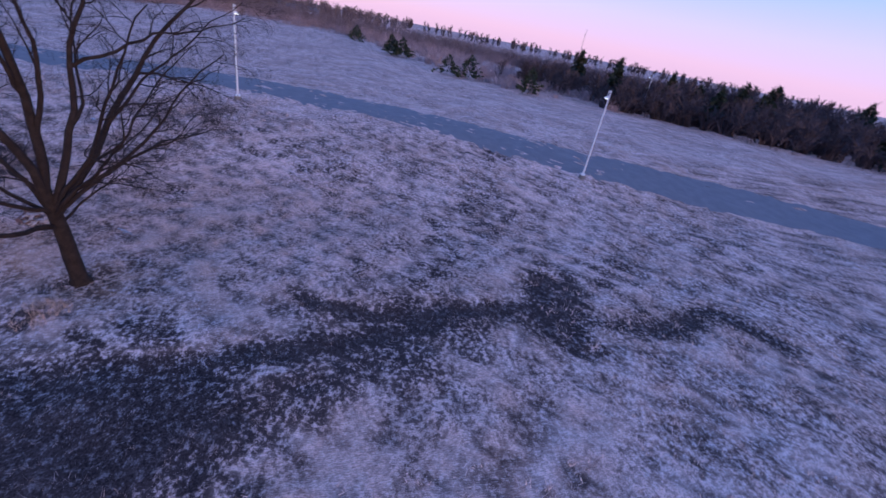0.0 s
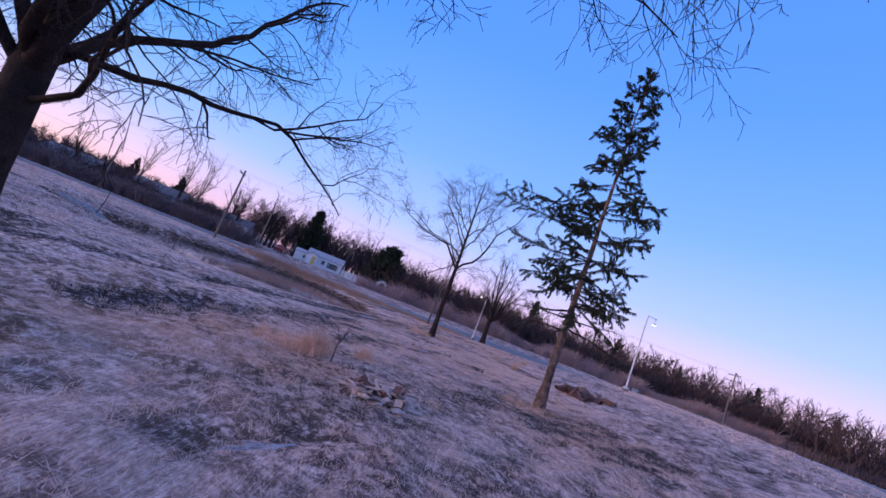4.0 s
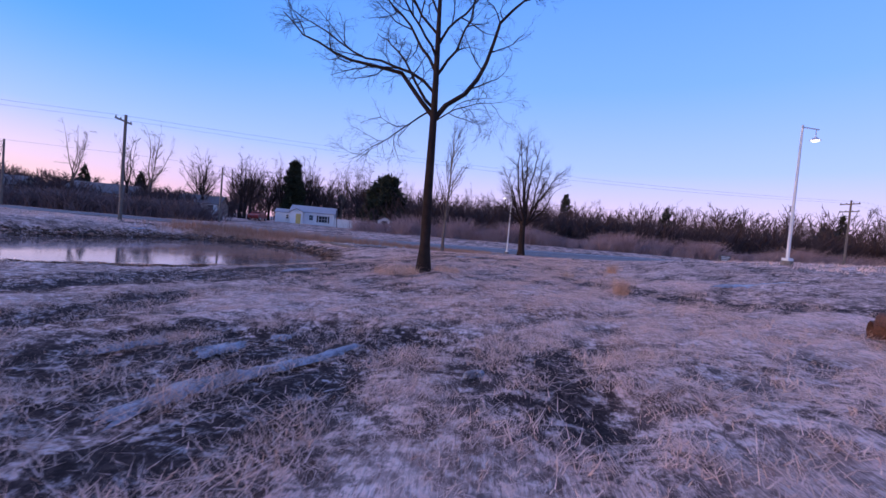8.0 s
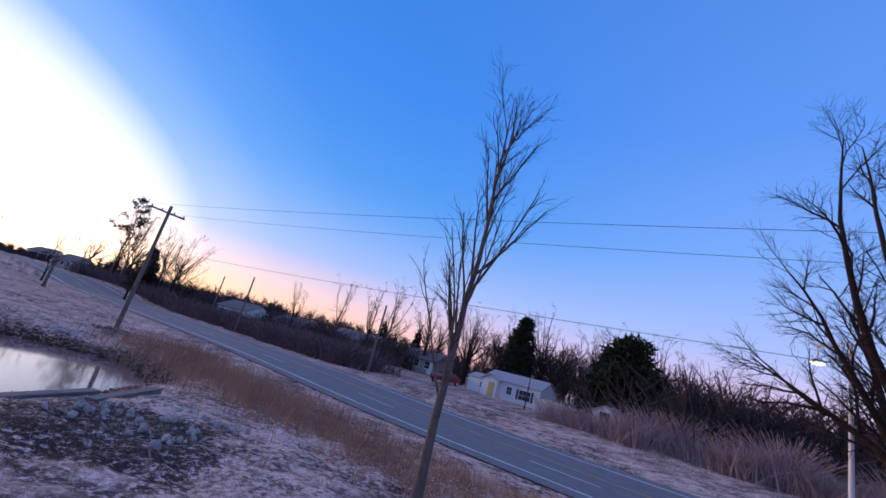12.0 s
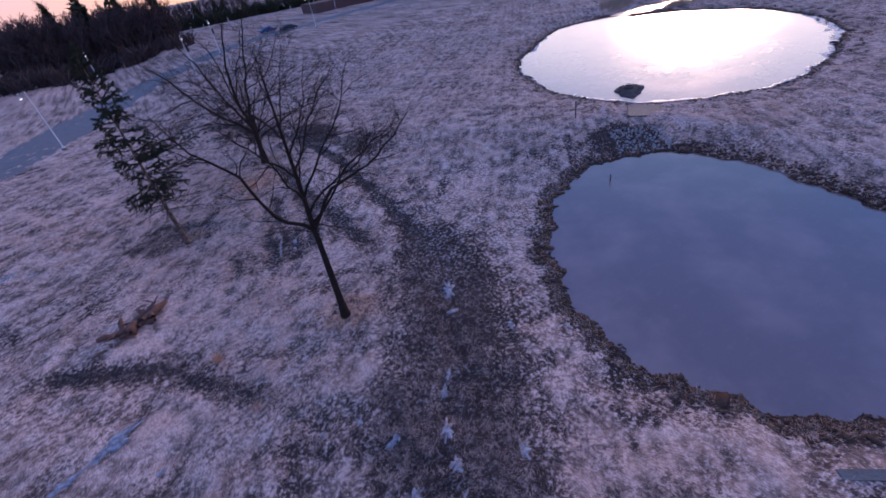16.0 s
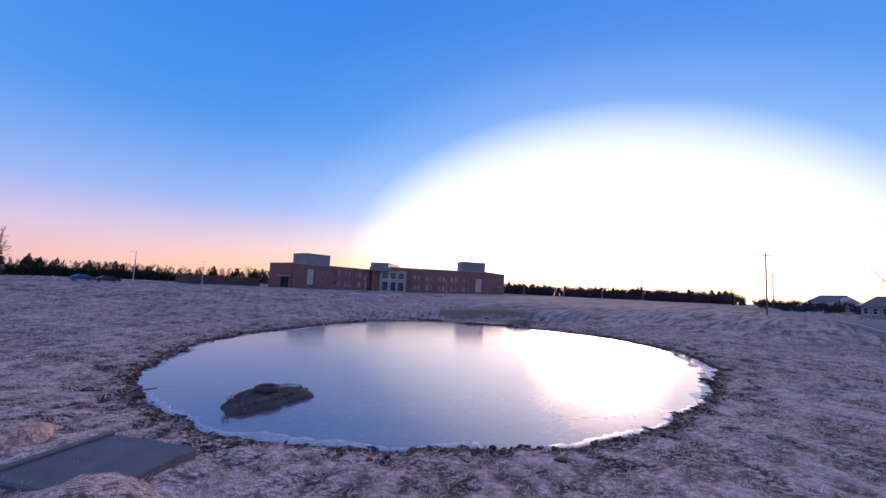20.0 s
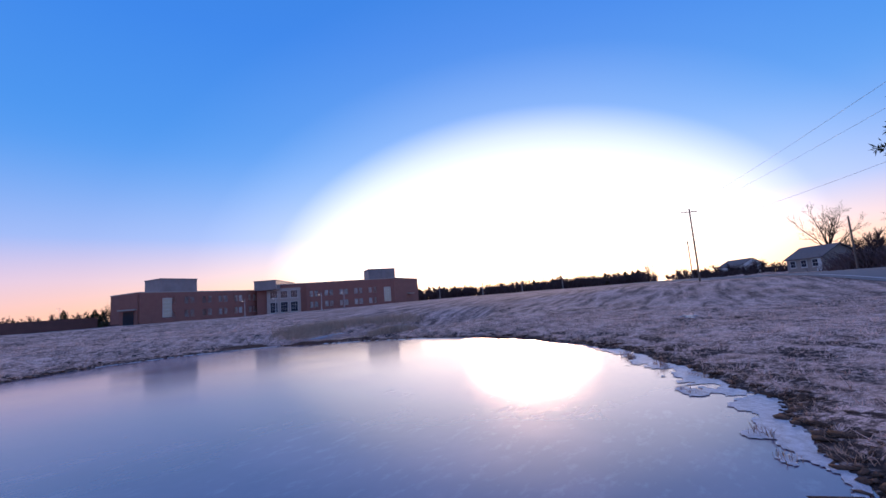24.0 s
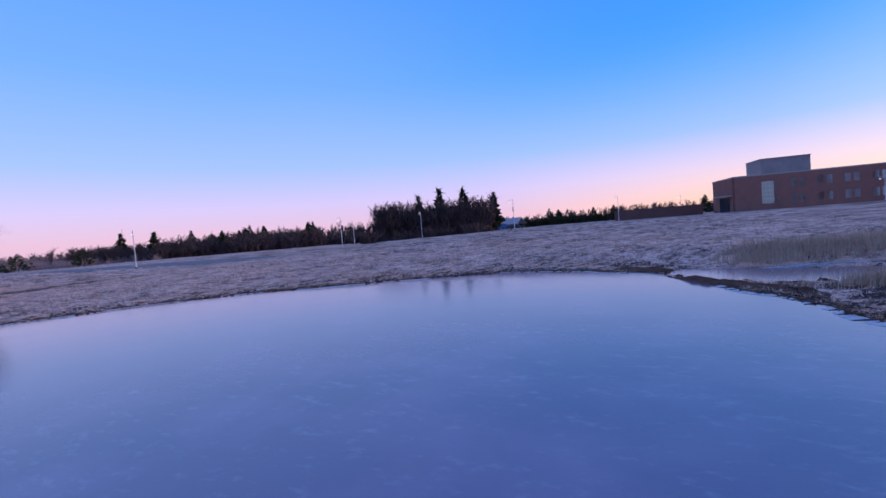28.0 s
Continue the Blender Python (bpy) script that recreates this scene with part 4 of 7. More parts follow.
def conifer(name, where, seed, height, reach, label, first=0.15, whorls=26, per=5, spray=34, size=0.38, radius=0.2, shape=1.0, droop=0.55, gaps=0.0, parts=True):
    """A spruce or pine: trunk, each branch a part with its needles."""
    rng = np.random.default_rng(seed)
    ob = thing(name, where, 0, label, "tree")
    TP, TR = leader(rng, (0, 0, 0), height, radius, 12, (0, 0), 0.03, 0.06, 1.4)
    linked("trunk", mesh_of("trunk", *tubes(TP, TR, 10), BARK_PALE, True), ob)
    wood, green = [], []
    for h in np.linspace(first, 0.985, whorls):
        L = reach * (1 - h) ** shape * 1.15 + 0.25
        for b in range(per):
            if rng.random() < gaps:
                continue
            yaw, el = rng.uniform(0, 360), -8 + 40 * h + rng.normal() * 8
            l = L * rng.uniform(0.6, 1.15)
            LP, LR = limbs_from(rng, TP[0, 0] + np.array([0, 0, h * height + rng.normal() * 0.12]), [(yaw, el)], [l], max(0.05 * (1 - h), 0.012), -0.25, 6, 0.07)
            SP, SR = spawn(rng, LP, LR, max(3, int(l * 3)), (0.25, 1.0), (30, 65), 0.28 * l + 0.2, 0.012, -0.35, 4, 0.08)
            wood += [tubes(LP, LR, 4), tubes(SP, SR, 3)]
            g = needle_sprays(rng, np.concatenate([SP]), max(5, int(spray * 0.22)), size, droop)
            g2 = needle_sprays(rng, LP, int(spray * 0.5 * l / reach) + 4, size, droop)
            green.append((g, g2))
    if parts:
        wi = 0
        for g, g2 in green:
            br = linked("branch", mesh_of("branch", *join(wood[wi:wi + 2]), TWIG), ob)
            linked("needles", mesh_of("needles", *join([g, g2]), NEEDLE), br)
            wi += 2
    else:
        linked("branches", mesh_of("branches", *join(wood), TWIG), ob)
        linked("needles", mesh_of("needles", *join([x for pair in green for x in pair]), NEEDLE), ob)["kind"] = "stuff"
    return ob


def spruce():
    """The thin spruce: drooping boughs hung with short needled shoots, the lowest boughs almost bare."""
    rng = np.random.default_rng(5)
    ob = thing("spruce_tree", at(8.10, 13.10, -0.05), 0, "tall thin spruce with sparse drooping needled branches", "tree")
    H = 11.4
    TP, TR = leader(rng, (0, 0, 0), H, 0.14, 14, (-0.004, 0.0), 0.02, 0.05, 1.55)
    linked("trunk", mesh_of("trunk", *tubes(TP, TR, 12), BARK_WARM, True), ob)
    boughs = [(h, rng.uniform(0, 360), 1.0) for h in np.repeat(np.linspace(0.27, 0.985, 28), 5)] + [(0.475, 268, 2.3), (0.53, 262, 1.9), (0.42, 275, 1.7), (0.37, 285, 1.35), (0.36, 215, 1.3), (0.30, 80, 1.3), (0.24, 250, 0.9), (0.22, 100, 0.9), (0.25, 10, 0.8), (0.21, 300, 0.8)]
    for h, yaw, k in boughs:
        if k == 1.0 and rng.random() < 0.12:
            continue
        L = (2.1 * (1 - h) ** 0.62 + 0.22) * rng.uniform(0.65, 1.2) * k
        foot = np.array([np.interp(h, np.linspace(0, 1, 14), TP[0, :, 0]), np.interp(h, np.linspace(0, 1, 14), TP[0, :, 1]), h * H + rng.normal() * 0.12])
        LP, LR = limbs_from(rng, foot, [(yaw, -15 + 52 * h * h + rng.normal() * 7)], [L], max(0.042 * (1 - h), 0.012), 0.10, 7, 0.06)
        n = max(4, int(L * 7))
        SP, SR = spawn(rng, LP, LR, n, (0.38, 1.0), (35, 70), 0.20 * L + 0.22, 0.010, -0.45, 4, 0.10)
        br = linked("branch", mesh_of("branch", *join([tubes(LP, LR, 5), tubes(SP, SR, 3)]), TWIG), ob)
        green = 1.0 if h > 0.36 else (0.7 if h > 0.29 else 0.1)
        if k > 1.5:
            green = 0.8
        g = [needle_sprays(rng, SP, max(4, int(84 * green)), 0.105, 1.2, 0.085), needle_sprays(rng, LP, max(6, int(190 * L * green)), 0.105, 1.2, 0.085)]
        linked("needles", mesh_of("needles", *join(g), NEEDLE), br)


BARK_WARM = material("spruce_bark", (0.26, 0.165, 0.13), 0.9, (0.06, 0.042, 0.036), 5.0, 0.95, 1.0, spread=(0.43, 0.57), spec=0.12)
spruce()


# ---- far trees: a few kinds, copied ----
def far_bare(name, seed, height, spread, stems, label, mat=TWIG, steep=70):
    rng = np.random.default_rng(seed)
    ob = thing(name, (0, 0, -60), 0, label, "tree", "trees along the far road side")
    TP, TR = leader(rng, (0, 0, 0), height * 0.3, 0.16 + 0.012 * height, 5, (0, 0), 0.03, 0.8)
    linked("trunk", mesh_of("trunk", *tubes(TP, TR, 7), mat, True), ob)
    ways = [(rng.uniform(0, 360), min(88, steep + rng.normal() * 10)) for _ in range(stems)]
    P, R = limbs_from(rng, TP[0, -1] - np.array([0, 0, 0.2]), ways, list(height * rng.uniform(0.5, 0.74, stems)), 0.11, 0.15, 7, 0.08)
    bits = [tubes(P, R, 5)]
    P, R = spawn(rng, P, R, 9, (0.15, 1.0), (20, 52), spread, 0.045, 0.25, 5)
    bits.append(tubes(P, R, 3))
    P, R = spawn(rng, P, R, 7, (0.15, 1.0), (20, 55), spread * 0.42, 0.02, 0.15, 4)
    bits.append(ribbons(rng, P, np.maximum(R, 0.011) * 1.3))
    linked("crown", mesh_of("crown", *join(bits), mat), ob, "bare branches")
    return ob


KINDS = [far_bare("roadside_tree", 101, 13, 2.6, 7, "bare roadside tree with steep grey branches"), far_bare("roadside_tree", 102, 15, 2.2, 6, "bare roadside tree with steep grey branches", steep=76),
         far_bare("roadside_tree", 103, 11, 2.8, 9, "bare roadside tree with a round crown", steep=58), far_bare("roadside_tree", 104, 16, 2.4, 5, "bare roadside tree with steep grey branches", BARK_PALE, 78)]
used = set()


def plant(kind, x, y, size=1.0, turn=0.0):
    """Set a far tree: the first planting of a kind moves the pattern itself, the others are copies."""
    src = KINDS[kind]
    m = pose(x, y, ground_at(x, y) - 0.1, 0, 0, turn)
    if kind not in used:
        used.add(kind)
        src.scale = (size,) * 3
        src.location, src.rotation_euler = m.translation, (0, 0, radians(turn))
        return src
    ob = copy_thing(src, m)
    ob.scale = (size,) * 3
    return ob


rng = random.Random(4)
# behind the white house and along the north side of the road
for x, y, k, s in [(-41.02, 93.53, 2, 1.0), (-47.25, 89.78, 0, 0.95), (-34.99, 96.45, 2, 1.05), (-38.58, 91.23, 0, 0.9), (-55.46, 86.77, 3, 1.0), (-57.71, 84.40, 1, 0.9), (-65.17, 81.30, 3, 0.9), (-24.61, 102.63, 3, 0.85), (-20.58, 101.01, 0, 1.0),
                   (-17.69, 97.80, 1, 0.85), (-12.47, 98.26, 3, 0.82), (-6.94, 100.43, 0, 0.8), (-30.14, 99.51, 1, 1.0), (-75.06, 76.60, 1, 0.8), (-3.22, 101.98, 2, 0.8), (3.16, 103.60, 1, 0.75), (9.09, 101.98, 2, 0.75), (-22.09, 91.99, 2, 0.5), (-44.0, 97.0, 1, 0.95), (-50.5, 93.5, 2, 0.95), (-36.5, 99.5, 3, 0.9), (-27.5, 99.0, 2, 0.95), (-15.0, 101.5, 2, 0.9), (-9.5, 97.5, 1, 0.75), (-33.0, 103.0, 0, 1.0), (-40.0, 101.0, 2, 1.0), (-53.0, 97.5, 0, 0.9), (-19.0, 104.0, 2, 1.0), (-25.5, 95.0, 0, 0.7), (-61.0, 91.0, 2, 0.9)]:
    plant(k, x, y, s, rng.uniform(0, 360))
# by the pine in the west
for x, y, k, s in [(-92.69, 56.84, 0, 1.15), (-96.68, 54.53, 1, 1.1), (-85.56, 50.41, 3, 0.6), (-101.34, 59.17, 2, 1.0), (-106.89, 56.24, 0, 0.9), (-80.99, 57.17, 2, 0.7), (-112.04, 51.62, 2, 1.0), (-76.79, 49.21, 1, 0.55), (-112.6, 47.0, 1, 1.2), (-108.2, 48.6, 3, 1.2), (-106.0, 49.5, 0, 1.2), (-144.0, 41.5, 2, 1.15), (-121.0, 47.5, 2, 0.8)]:
    plant(k, x, y, s, rng.uniform(0, 360))
# a small tree by the road and some on the school ground
for x, y, k, s in [(-56.60, 40.30, 3, 0.5), (-71.53, 38.93, 1, 0.42), (-139.29, -195.27, 2, 0.9), (-112.48, -202.95, 2, 1.0), (-215.98, 0.25, 2, 0.75)]:
    plant(k, x, y, s, rng.uniform(0, 360))
conifer("dark_pine", at(-32.68, 96.80), 61, 12.0, 2.2, "dark dense pine behind the white house", 0.22, 20, 8, 60, 0.75, 0.25, 0.45, 0.2, 0.0, False)
conifer("broad_evergreen", at(-11.76, 88.78), 62, 8.8, 3.7, "broad dark evergreen beside the white fence", 0.03, 18, 9, 50, 0.95, 0.25, 0.40, 0.2, 0.0, False)
conifer("leaning_pine", at(-109.8, 46.5), 63, 20.0, 4.6, "tall old pine with a flat tufted crown", 0.58, 7, 4, 34, 0.8, 0.22, 0.35, 0.0, 0.25, False)
conifer("young_spruce", at(-97.57, 52.04), 64, 9.0, 2.6, "dark young spruce in the road-side hedge", 0.05, 16, 7, 50, 0.7, 0.15, 0.8, 0.2, 0.0, False)
conifer("far_pine", at(36.0, 175.0), 65, 18.5, 4.2, "dark pine standing above the far woods", 0.3, 16, 6, 50, 0.9, 0.25, 0.75, 0.2, 0.1, False)


# ---- woods and brush, too many to count ----
def soup_trees(rng, spots, name, label, mat, fat=1.0, fine=4):
    """Many far trees in one mesh: stems with fans of branches."""
    n = len(spots)
    x, y, h = np.array(spots).T
    foot = np.stack([x, y, land(x, y) - 0.2], 1)
    k = 5
    z = np.linspace(0, 1, k)
    P = foot[:, None] + z[None, :, None] * (np.array([0, 0, 0.74]) * h[:, None])[:, None]
    P[:, 1:, :2] += rng.normal(size=(n, k - 1, 2)) * 0.035 * h[:, None, None]
    R = (0.010 * h)[:, None] * (1 - 0.85 * z)
    bits = [tubes(P, R, 3)]
    B, BR = spawn(rng, P, R, 13, (0.18, 1.0), (18, 48), 1.0, 0.08, 0.3, 4)
    grow = np.repeat(h, 13)[:, None, None] * 0.36
    B = B[:, :1] + (B - B[:, :1]) * grow
    bits.append(ribbons(rng, B, np.maximum(BR, 0.035) * fat * 1.3))
    C, CR = spawn(rng, B, np.maximum(BR, 0.03), fine, (0.15, 1.0), (18, 55), 1.7, 0.03, 0.2, 2)
    bits.append(ribbons(rng, C, np.maximum(CR, 0.022) * fat * 1.4))
    ob = new(name, mesh_of(name, *join(bits), mat))
    tagged(ob, label, "woods", kind="stuff")


def ring_spots(rng, yaw0, yaw1, near, deep, n, h0, h1, eye=(0, 30)):
    a = np.radians(rng.uniform(yaw0, yaw1, n))
    d = near + deep * rng.random(n) ** 1.3
    return list(zip(eye[0] + d * np.sin(a), eye[1] + d * np.cos(a), rng.uniform(h0, h1, n)))


def soup_pines(rng, spots, name, label, mat):
    """Many far evergreens in one mesh: stems hung with pointed sprays, wide below and narrow above."""
    bits = []
    for x, y, h, r in spots:
        n = 260
        t = rng.random(n) ** 0.8
        a = rng.uniform(0, 6.283, n)
        d = r * (1 - t) ** 0.8 * rng.uniform(0.3, 1.0, n) * (1 + 0.25 * np.sin(t * 40))
        c = np.stack([x + d * np.cos(a), y + d * np.sin(a), land(x, y) + h * (0.08 + 0.92 * t)], 1)
        w = np.stack([np.cos(a), np.sin(a), rng.uniform(-0.5, 0.5, n)], 1) * (0.16 * h * rng.uniform(0.5, 1.2, n) * (1.1 - t))[:, None]
        s = rng.normal(size=(n, 3)) * (0.05 * h)
        V = np.stack([c - w * 0.4, c + s, c + w, c - s], 1).reshape(-1, 3)
        bits.append((V, np.arange(n * 4).reshape(-1, 4)))
        bits.append(tubes(np.array([[[x, y, float(land(x, y)) - 0.2], [x, y, float(land(x, y)) + h * 0.5], [x, y, float(land(x, y)) + h]]]), np.array([[0.016 * h, 0.01 * h, 0.02]]), 4))
    tagged(new(name, mesh_of(name, *join(bits), mat)), label, "woods", kind="stuff")


G = np.random.default_rng(77)
soup_trees(G, ring_spots(G, -34, -10, 92, 45, 260, 9, 15) + ring_spots(G, -66, -32, 96, 60, 220, 4, 7), "woods_north_west", "bare winter woods behind the houses", WOODS, 1.0, 7)
soup_trees(G, ring_spots(G, -12, 62, 108, 75, 780, 10.5, 15.5), "woods_north", "bare winter woods beyond the road", WOODS, 1.15, 6)
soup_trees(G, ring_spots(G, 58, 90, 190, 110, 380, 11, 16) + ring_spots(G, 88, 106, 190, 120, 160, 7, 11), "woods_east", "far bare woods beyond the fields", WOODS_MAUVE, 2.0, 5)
EDGE = smooth_line([(191.11, 4.22), (146.97, -5.39), (99.37, -19.54), (66.63, -29.23), (49.98, -51.61), (34.00, -69.55), (21.86, -85.43)], 400)


def edge_spots(rng, lo, hi, n, out0, out1, h0, h1):
    """Places behind the wood's edge, from one share of it to another, so many metres in."""
    i = rng.integers(int(lo * 399), int(hi * 399), n)
    d = EDGE[np.minimum(i + 1, 399)] - EDGE[i - 1]
    d /= np.linalg.norm(d, axis=1)[:, None]
    p = EDGE[i] + np.stack([-d[:, 1], d[:, 0]], 1) * rng.uniform(out0, out1, n)[:, None]
    return list(zip(p[:, 0], p[:, 1], rng.uniform(h0, h1, n)))


soup_trees(G, edge_spots(G, 0.5, 0.7, 160, 6, 60, 3.5, 6) + edge_spots(G, 0.66, 1.0, 300, 3, 55, 4.8, 7.2), "woods_south_east", "dark bare woods across the lane", WOODS, 1.4, 5)
soup_trees(G, ring_spots(G, 148, 164, 155, 50, 480, 12.5, 17.5, (-62, 22)) + ring_spots(G, 128, 150, 165, 70, 260, 6, 9.5, (-62, 22)), "woods_south", "bare woods beyond the field", WOODS, 1.6, 5)
soup_trees(G, ring_spots(G, 158, 215, 300, 80, 280, 8, 12, (-63, 19)), "woods_south_west", "low bare woods behind the school ground", WOODS, 2.4, 5)
soup_trees(G, ring_spots(G, 213, 262, 230, 100, 320, 6, 9.5, (-63, 19)), "woods_west", "low far woods under the sunset", WOODS, 2.4, 5)
soup_trees(G, ring_spots(G, -88, -62, 88, 110, 330, 3, 7, (-30, 40)) + ring_spots(G, -100, -88, 130, 110, 90, 1.5, 3.2, (-30, 40)), "hedge_west", "dark brush along the road side", WOODS, 1.1, 6)


def pine_spots(rng, yaw0, yaw1, near, deep, n, h0, h1, eye=(0, 30), slim=0.24):
    return [(x, y, h, h * slim * rng.uniform(0.8, 1.2)) for x, y, h in ring_spots(rng, yaw0, yaw1, near, deep, n, h0, h1, eye)]


soup_pines(G, pine_spots(G, 14, 62, 130, 50, 8, 13, 17, slim=0.2), "pines_north", "dark pines among the far bare woods", NEEDLE)
soup_pines(G, pine_spots(G, -60, -14, 110, 30, 4, 8, 11), "pines_north_west", "dark pines behind the houses", NEEDLE)
soup_pines(G, [(x, y, h, G.uniform(2.4, 3.4)) for x, y, h in edge_spots(G, 0.2, 0.62, 9, -3, 3, 3.4, 4.6)], "evergreen_row", "row of dark dense evergreens across the lane", NEEDLE)
soup_pines(G, pine_spots(G, 128, 141, 150, 40, 7, 6.5, 9.5, (-62, 22), 0.4) + [(-62 + 168 * math.sin(radians(a)), 22 + 168 * math.cos(radians(a)), h, h * 0.19) for a, h in ((154.1, 17.5), (157.0, 19.6), (160.2, 18.8), (164.3, 15.5), (150.6, 12.5), (162.2, 13.0))], "pines_south", "dark pines at the edge of the woods", NEEDLE)
soup_pines(G, pine_spots(G, 160, 262, 240, 70, 90, 6, 9.5, (-63, 19), 0.33), "pines_west", "low dark pines along the far edge", NEEDLE)
soup_pines(G, [(x, y, h, h * 0.25) for x, y, h in edge_spots(G, 0.6, 1.0, 8, 8, 40, 7, 9)], "pines_south_east", "dark pines among far woods", NEEDLE)


FAR = np.random.default_rng(77)
soup_trees(FAR, ring_spots(FAR, 84, 176, 390, 90, 280, 9, 13, (0, -10)), "woods_far_south_east", "low grey-brown bare woods on the far horizon", WOODS, 5.0)


def brush(rng, spots, name, label, mat, stems=26, thick=0.018, spread=0.45, fan=0.42):
    """Thickets: sheaves of thin stems from many roots."""
    n = len(spots)
    x, y, h = np.array(spots).T
    foot = np.repeat(np.stack([x, y, land(x, y) - 0.1], 1), stems, 0)
    hh = np.repeat(h, stems) * rng.uniform(0.55, 1.1, n * stems)
    foot[:, :2] += rng.normal(size=(n * stems, 2)) * spread
    lean = rng.normal(size=(n * stems, 2)) * fan
    z = np.linspace(0, 1, 3)
    P = np.repeat(foot[:, None], 3, 1)
    P[:, :, 2] += hh[:, None] * z ** 0.9
    P[:, :, :2] += lean[:, None] * (hh[:, None] * z ** 1.4)[..., None]
    R = np.full((n * stems, 3), thick) * np.linspace(1.4, 0.7, 3)
    ob = new(name, mesh_of(name, *ribbons(rng, P, R * 1.4), mat))
    tagged(ob, label, "brush", kind="stuff")


sp = [(x, float(road_line(x)) + 5 + 16 + abs(G.normal()) * 5, 1.6 + 1.9 * (0.5 + 0.5 * math.sin(x * 0.55 + 2 * math.sin(x * 0.17))) * G.uniform(0.6, 1.1)) for x in G.uniform(-14, 120, 620)]
brush(G, sp, "brush_north", "mauve leafless willow brush along the road", BRUSH, 84, 0.0115, 0.6, 0.5)
sp = [(x, float(road_line(x)) + 5 + 10 + abs(G.normal()) * 4, G.uniform(1.3, 2.9)) for x in G.uniform(-130, -33.5, 700)]
brush(G, sp, "brush_north_west", "brown leafless brush along the road", WOODS_MAUVE, 44, 0.025, 0.8, 0.5)
sp = ring_spots(G, 55, 125, 150, 40, 380, 1.8, 3.6)
sp2 = [(float(x), float(road_line(x)) + 27 + abs(G.normal()) * 10, G.uniform(3.6, 7.4)) for x in G.uniform(-14, 150, 760)]
brush(G, sp2, "understorey_north", "dense dark undergrowth below the far woods", WOODS, 30, 0.036, 1.5, 0.5)
sp2 = [(float(x), float(road_line(x)) + 32 + abs(G.normal()) * 8, G.uniform(2.5, 4.5)) for x in G.uniform(-130, -46, 360)]
brush(G, sp2, "understorey_north_west", "dense dark undergrowth round the houses", WOODS, 40, 0.028)
sp2 = ring_spots(G, 158, 214, 270, 30, 400, 2.5, 5.0, (-63, 19)) + ring_spots(G, 212, 263, 225, 40, 560, 4.0, 7.2, (-63, 19)) + ring_spots(G, 120, 162, 140, 25, 300, 2.0, 4.5, (-63, 19))
brush(G, sp2, "understorey_west", "dense dark undergrowth at the far field edge", WOODS, 22, 0.075)
brush(G, ring_spots(G, 55, 90, 180, 30, 260, 2.5, 5.0), "understorey_east", "dense dark undergrowth at the far field edge", WOODS, 40, 0.042, 1.2, 0.55)
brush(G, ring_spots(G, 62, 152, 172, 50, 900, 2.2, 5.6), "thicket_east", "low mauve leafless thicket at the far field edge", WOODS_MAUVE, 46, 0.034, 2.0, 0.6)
sp2 = [(-2 - 1.0 * i + G.normal(), -196 + 0.2 * i + G.normal(), G.uniform(3.6, 4.4)) for i in range(90)]
brush(G, sp2, "clipped_hedge", "long dark clipped hedge behind the shelter", NEEDLE, 22, 0.12)
brush(G, ring_spots(G, -89, -62, 90, 60, 330, 1.6, 3.6, (-30, 40)) + ring_spots(G, -100, -89, 125, 70, 90, 0.7, 1.8, (-30, 40)), "understorey_road_west", "dense dark undergrowth along the western road", WOODS, 36, 0.03)
brush(G, edge_spots(G, 0.02, 0.66, 420, 2, 40, 1.0, 2.4), "brush_lane", "low mauve leafless brush beyond the lane", BRUSH, 40, 0.022)
brush(G, sp, "brush_east", "reddish leafless brush at the field's far edge", BRUSH, 40, 0.016, 1.0, 0.6)


# ---- street lamps ----
def lamp_post(name, height, label, group):
    ob = thing(name, (0, 0, -60), 0, label, "street lamp", group)
    bm = bmesh.new()
    bmesh.ops.create_cone(bm, cap_ends=True, segments=14, radius1=0.075, radius2=0.045, depth=height - 0.25, matrix=Matrix.Translation((0, 0, 0.25 + (height - 0.25) / 2)))
    part("pole", bm, POST_WHITE, ob)
    bm = bmesh.new()
    bmesh.ops.create_cone(bm, cap_ends=True, segments=18, radius1=0.26, radius2=0.24, depth=0.5, matrix=Matrix.Translation((0, 0, -0.02)))
    part("footing", bm, CONCRETE, ob, "round concrete footing")
    part("base_cover", box(0.34, 0.34, 0.16, 0, 0, 0.2, 0.03), POST_WHITE, ob)
    bm = box(0.95, 0.045, 0.05, 0.47, 0, height - 0.12, 0.01)
    bm = box(0.03, 0.03, 0.42, 0.78, 0, height - 0.52, 0.0, bm)
    part("arm", bm, POST_WHITE, ob)
    bm = bmesh.new()
    bmesh.ops.create_cone(bm, cap_ends=True, segments=20, radius1=0.22, radius2=0.08, depth=0.14, matrix=Matrix.Translation((0.78, 0, height - 0.55)))
    head = part("head", bm, POST_WHITE, ob, "round shallow lamp shade")
    bm = bmesh.new()
    bmesh.ops.create_cone(bm, cap_ends=True, segments=20, radius1=0.13, radius2=0.18, depth=0.05, matrix=Matrix.Translation((0.78, 0, height - 0.65)))
    part("lens", bm, LAMP_GLOW, head, "lit lamp lens")
    part("banner", box(0.06, 0.5, 1.0, 0, 0.30, height * 0.60, 0.01), DARK_METAL, ob, "small dark banner") if group == "lamps by the school" else None
    return ob


def put_copies(src, places, h=0.0):
    """The pattern goes to the first place and copies to the others: x, y, turn."""
    for n, (x, y, turn) in enumerate(places):
        m = pose(x, y, ground_at(x, y) + h, 0, 0, turn)
        if n:
            copy_thing(src, m)
        else:
            src.matrix_world = m


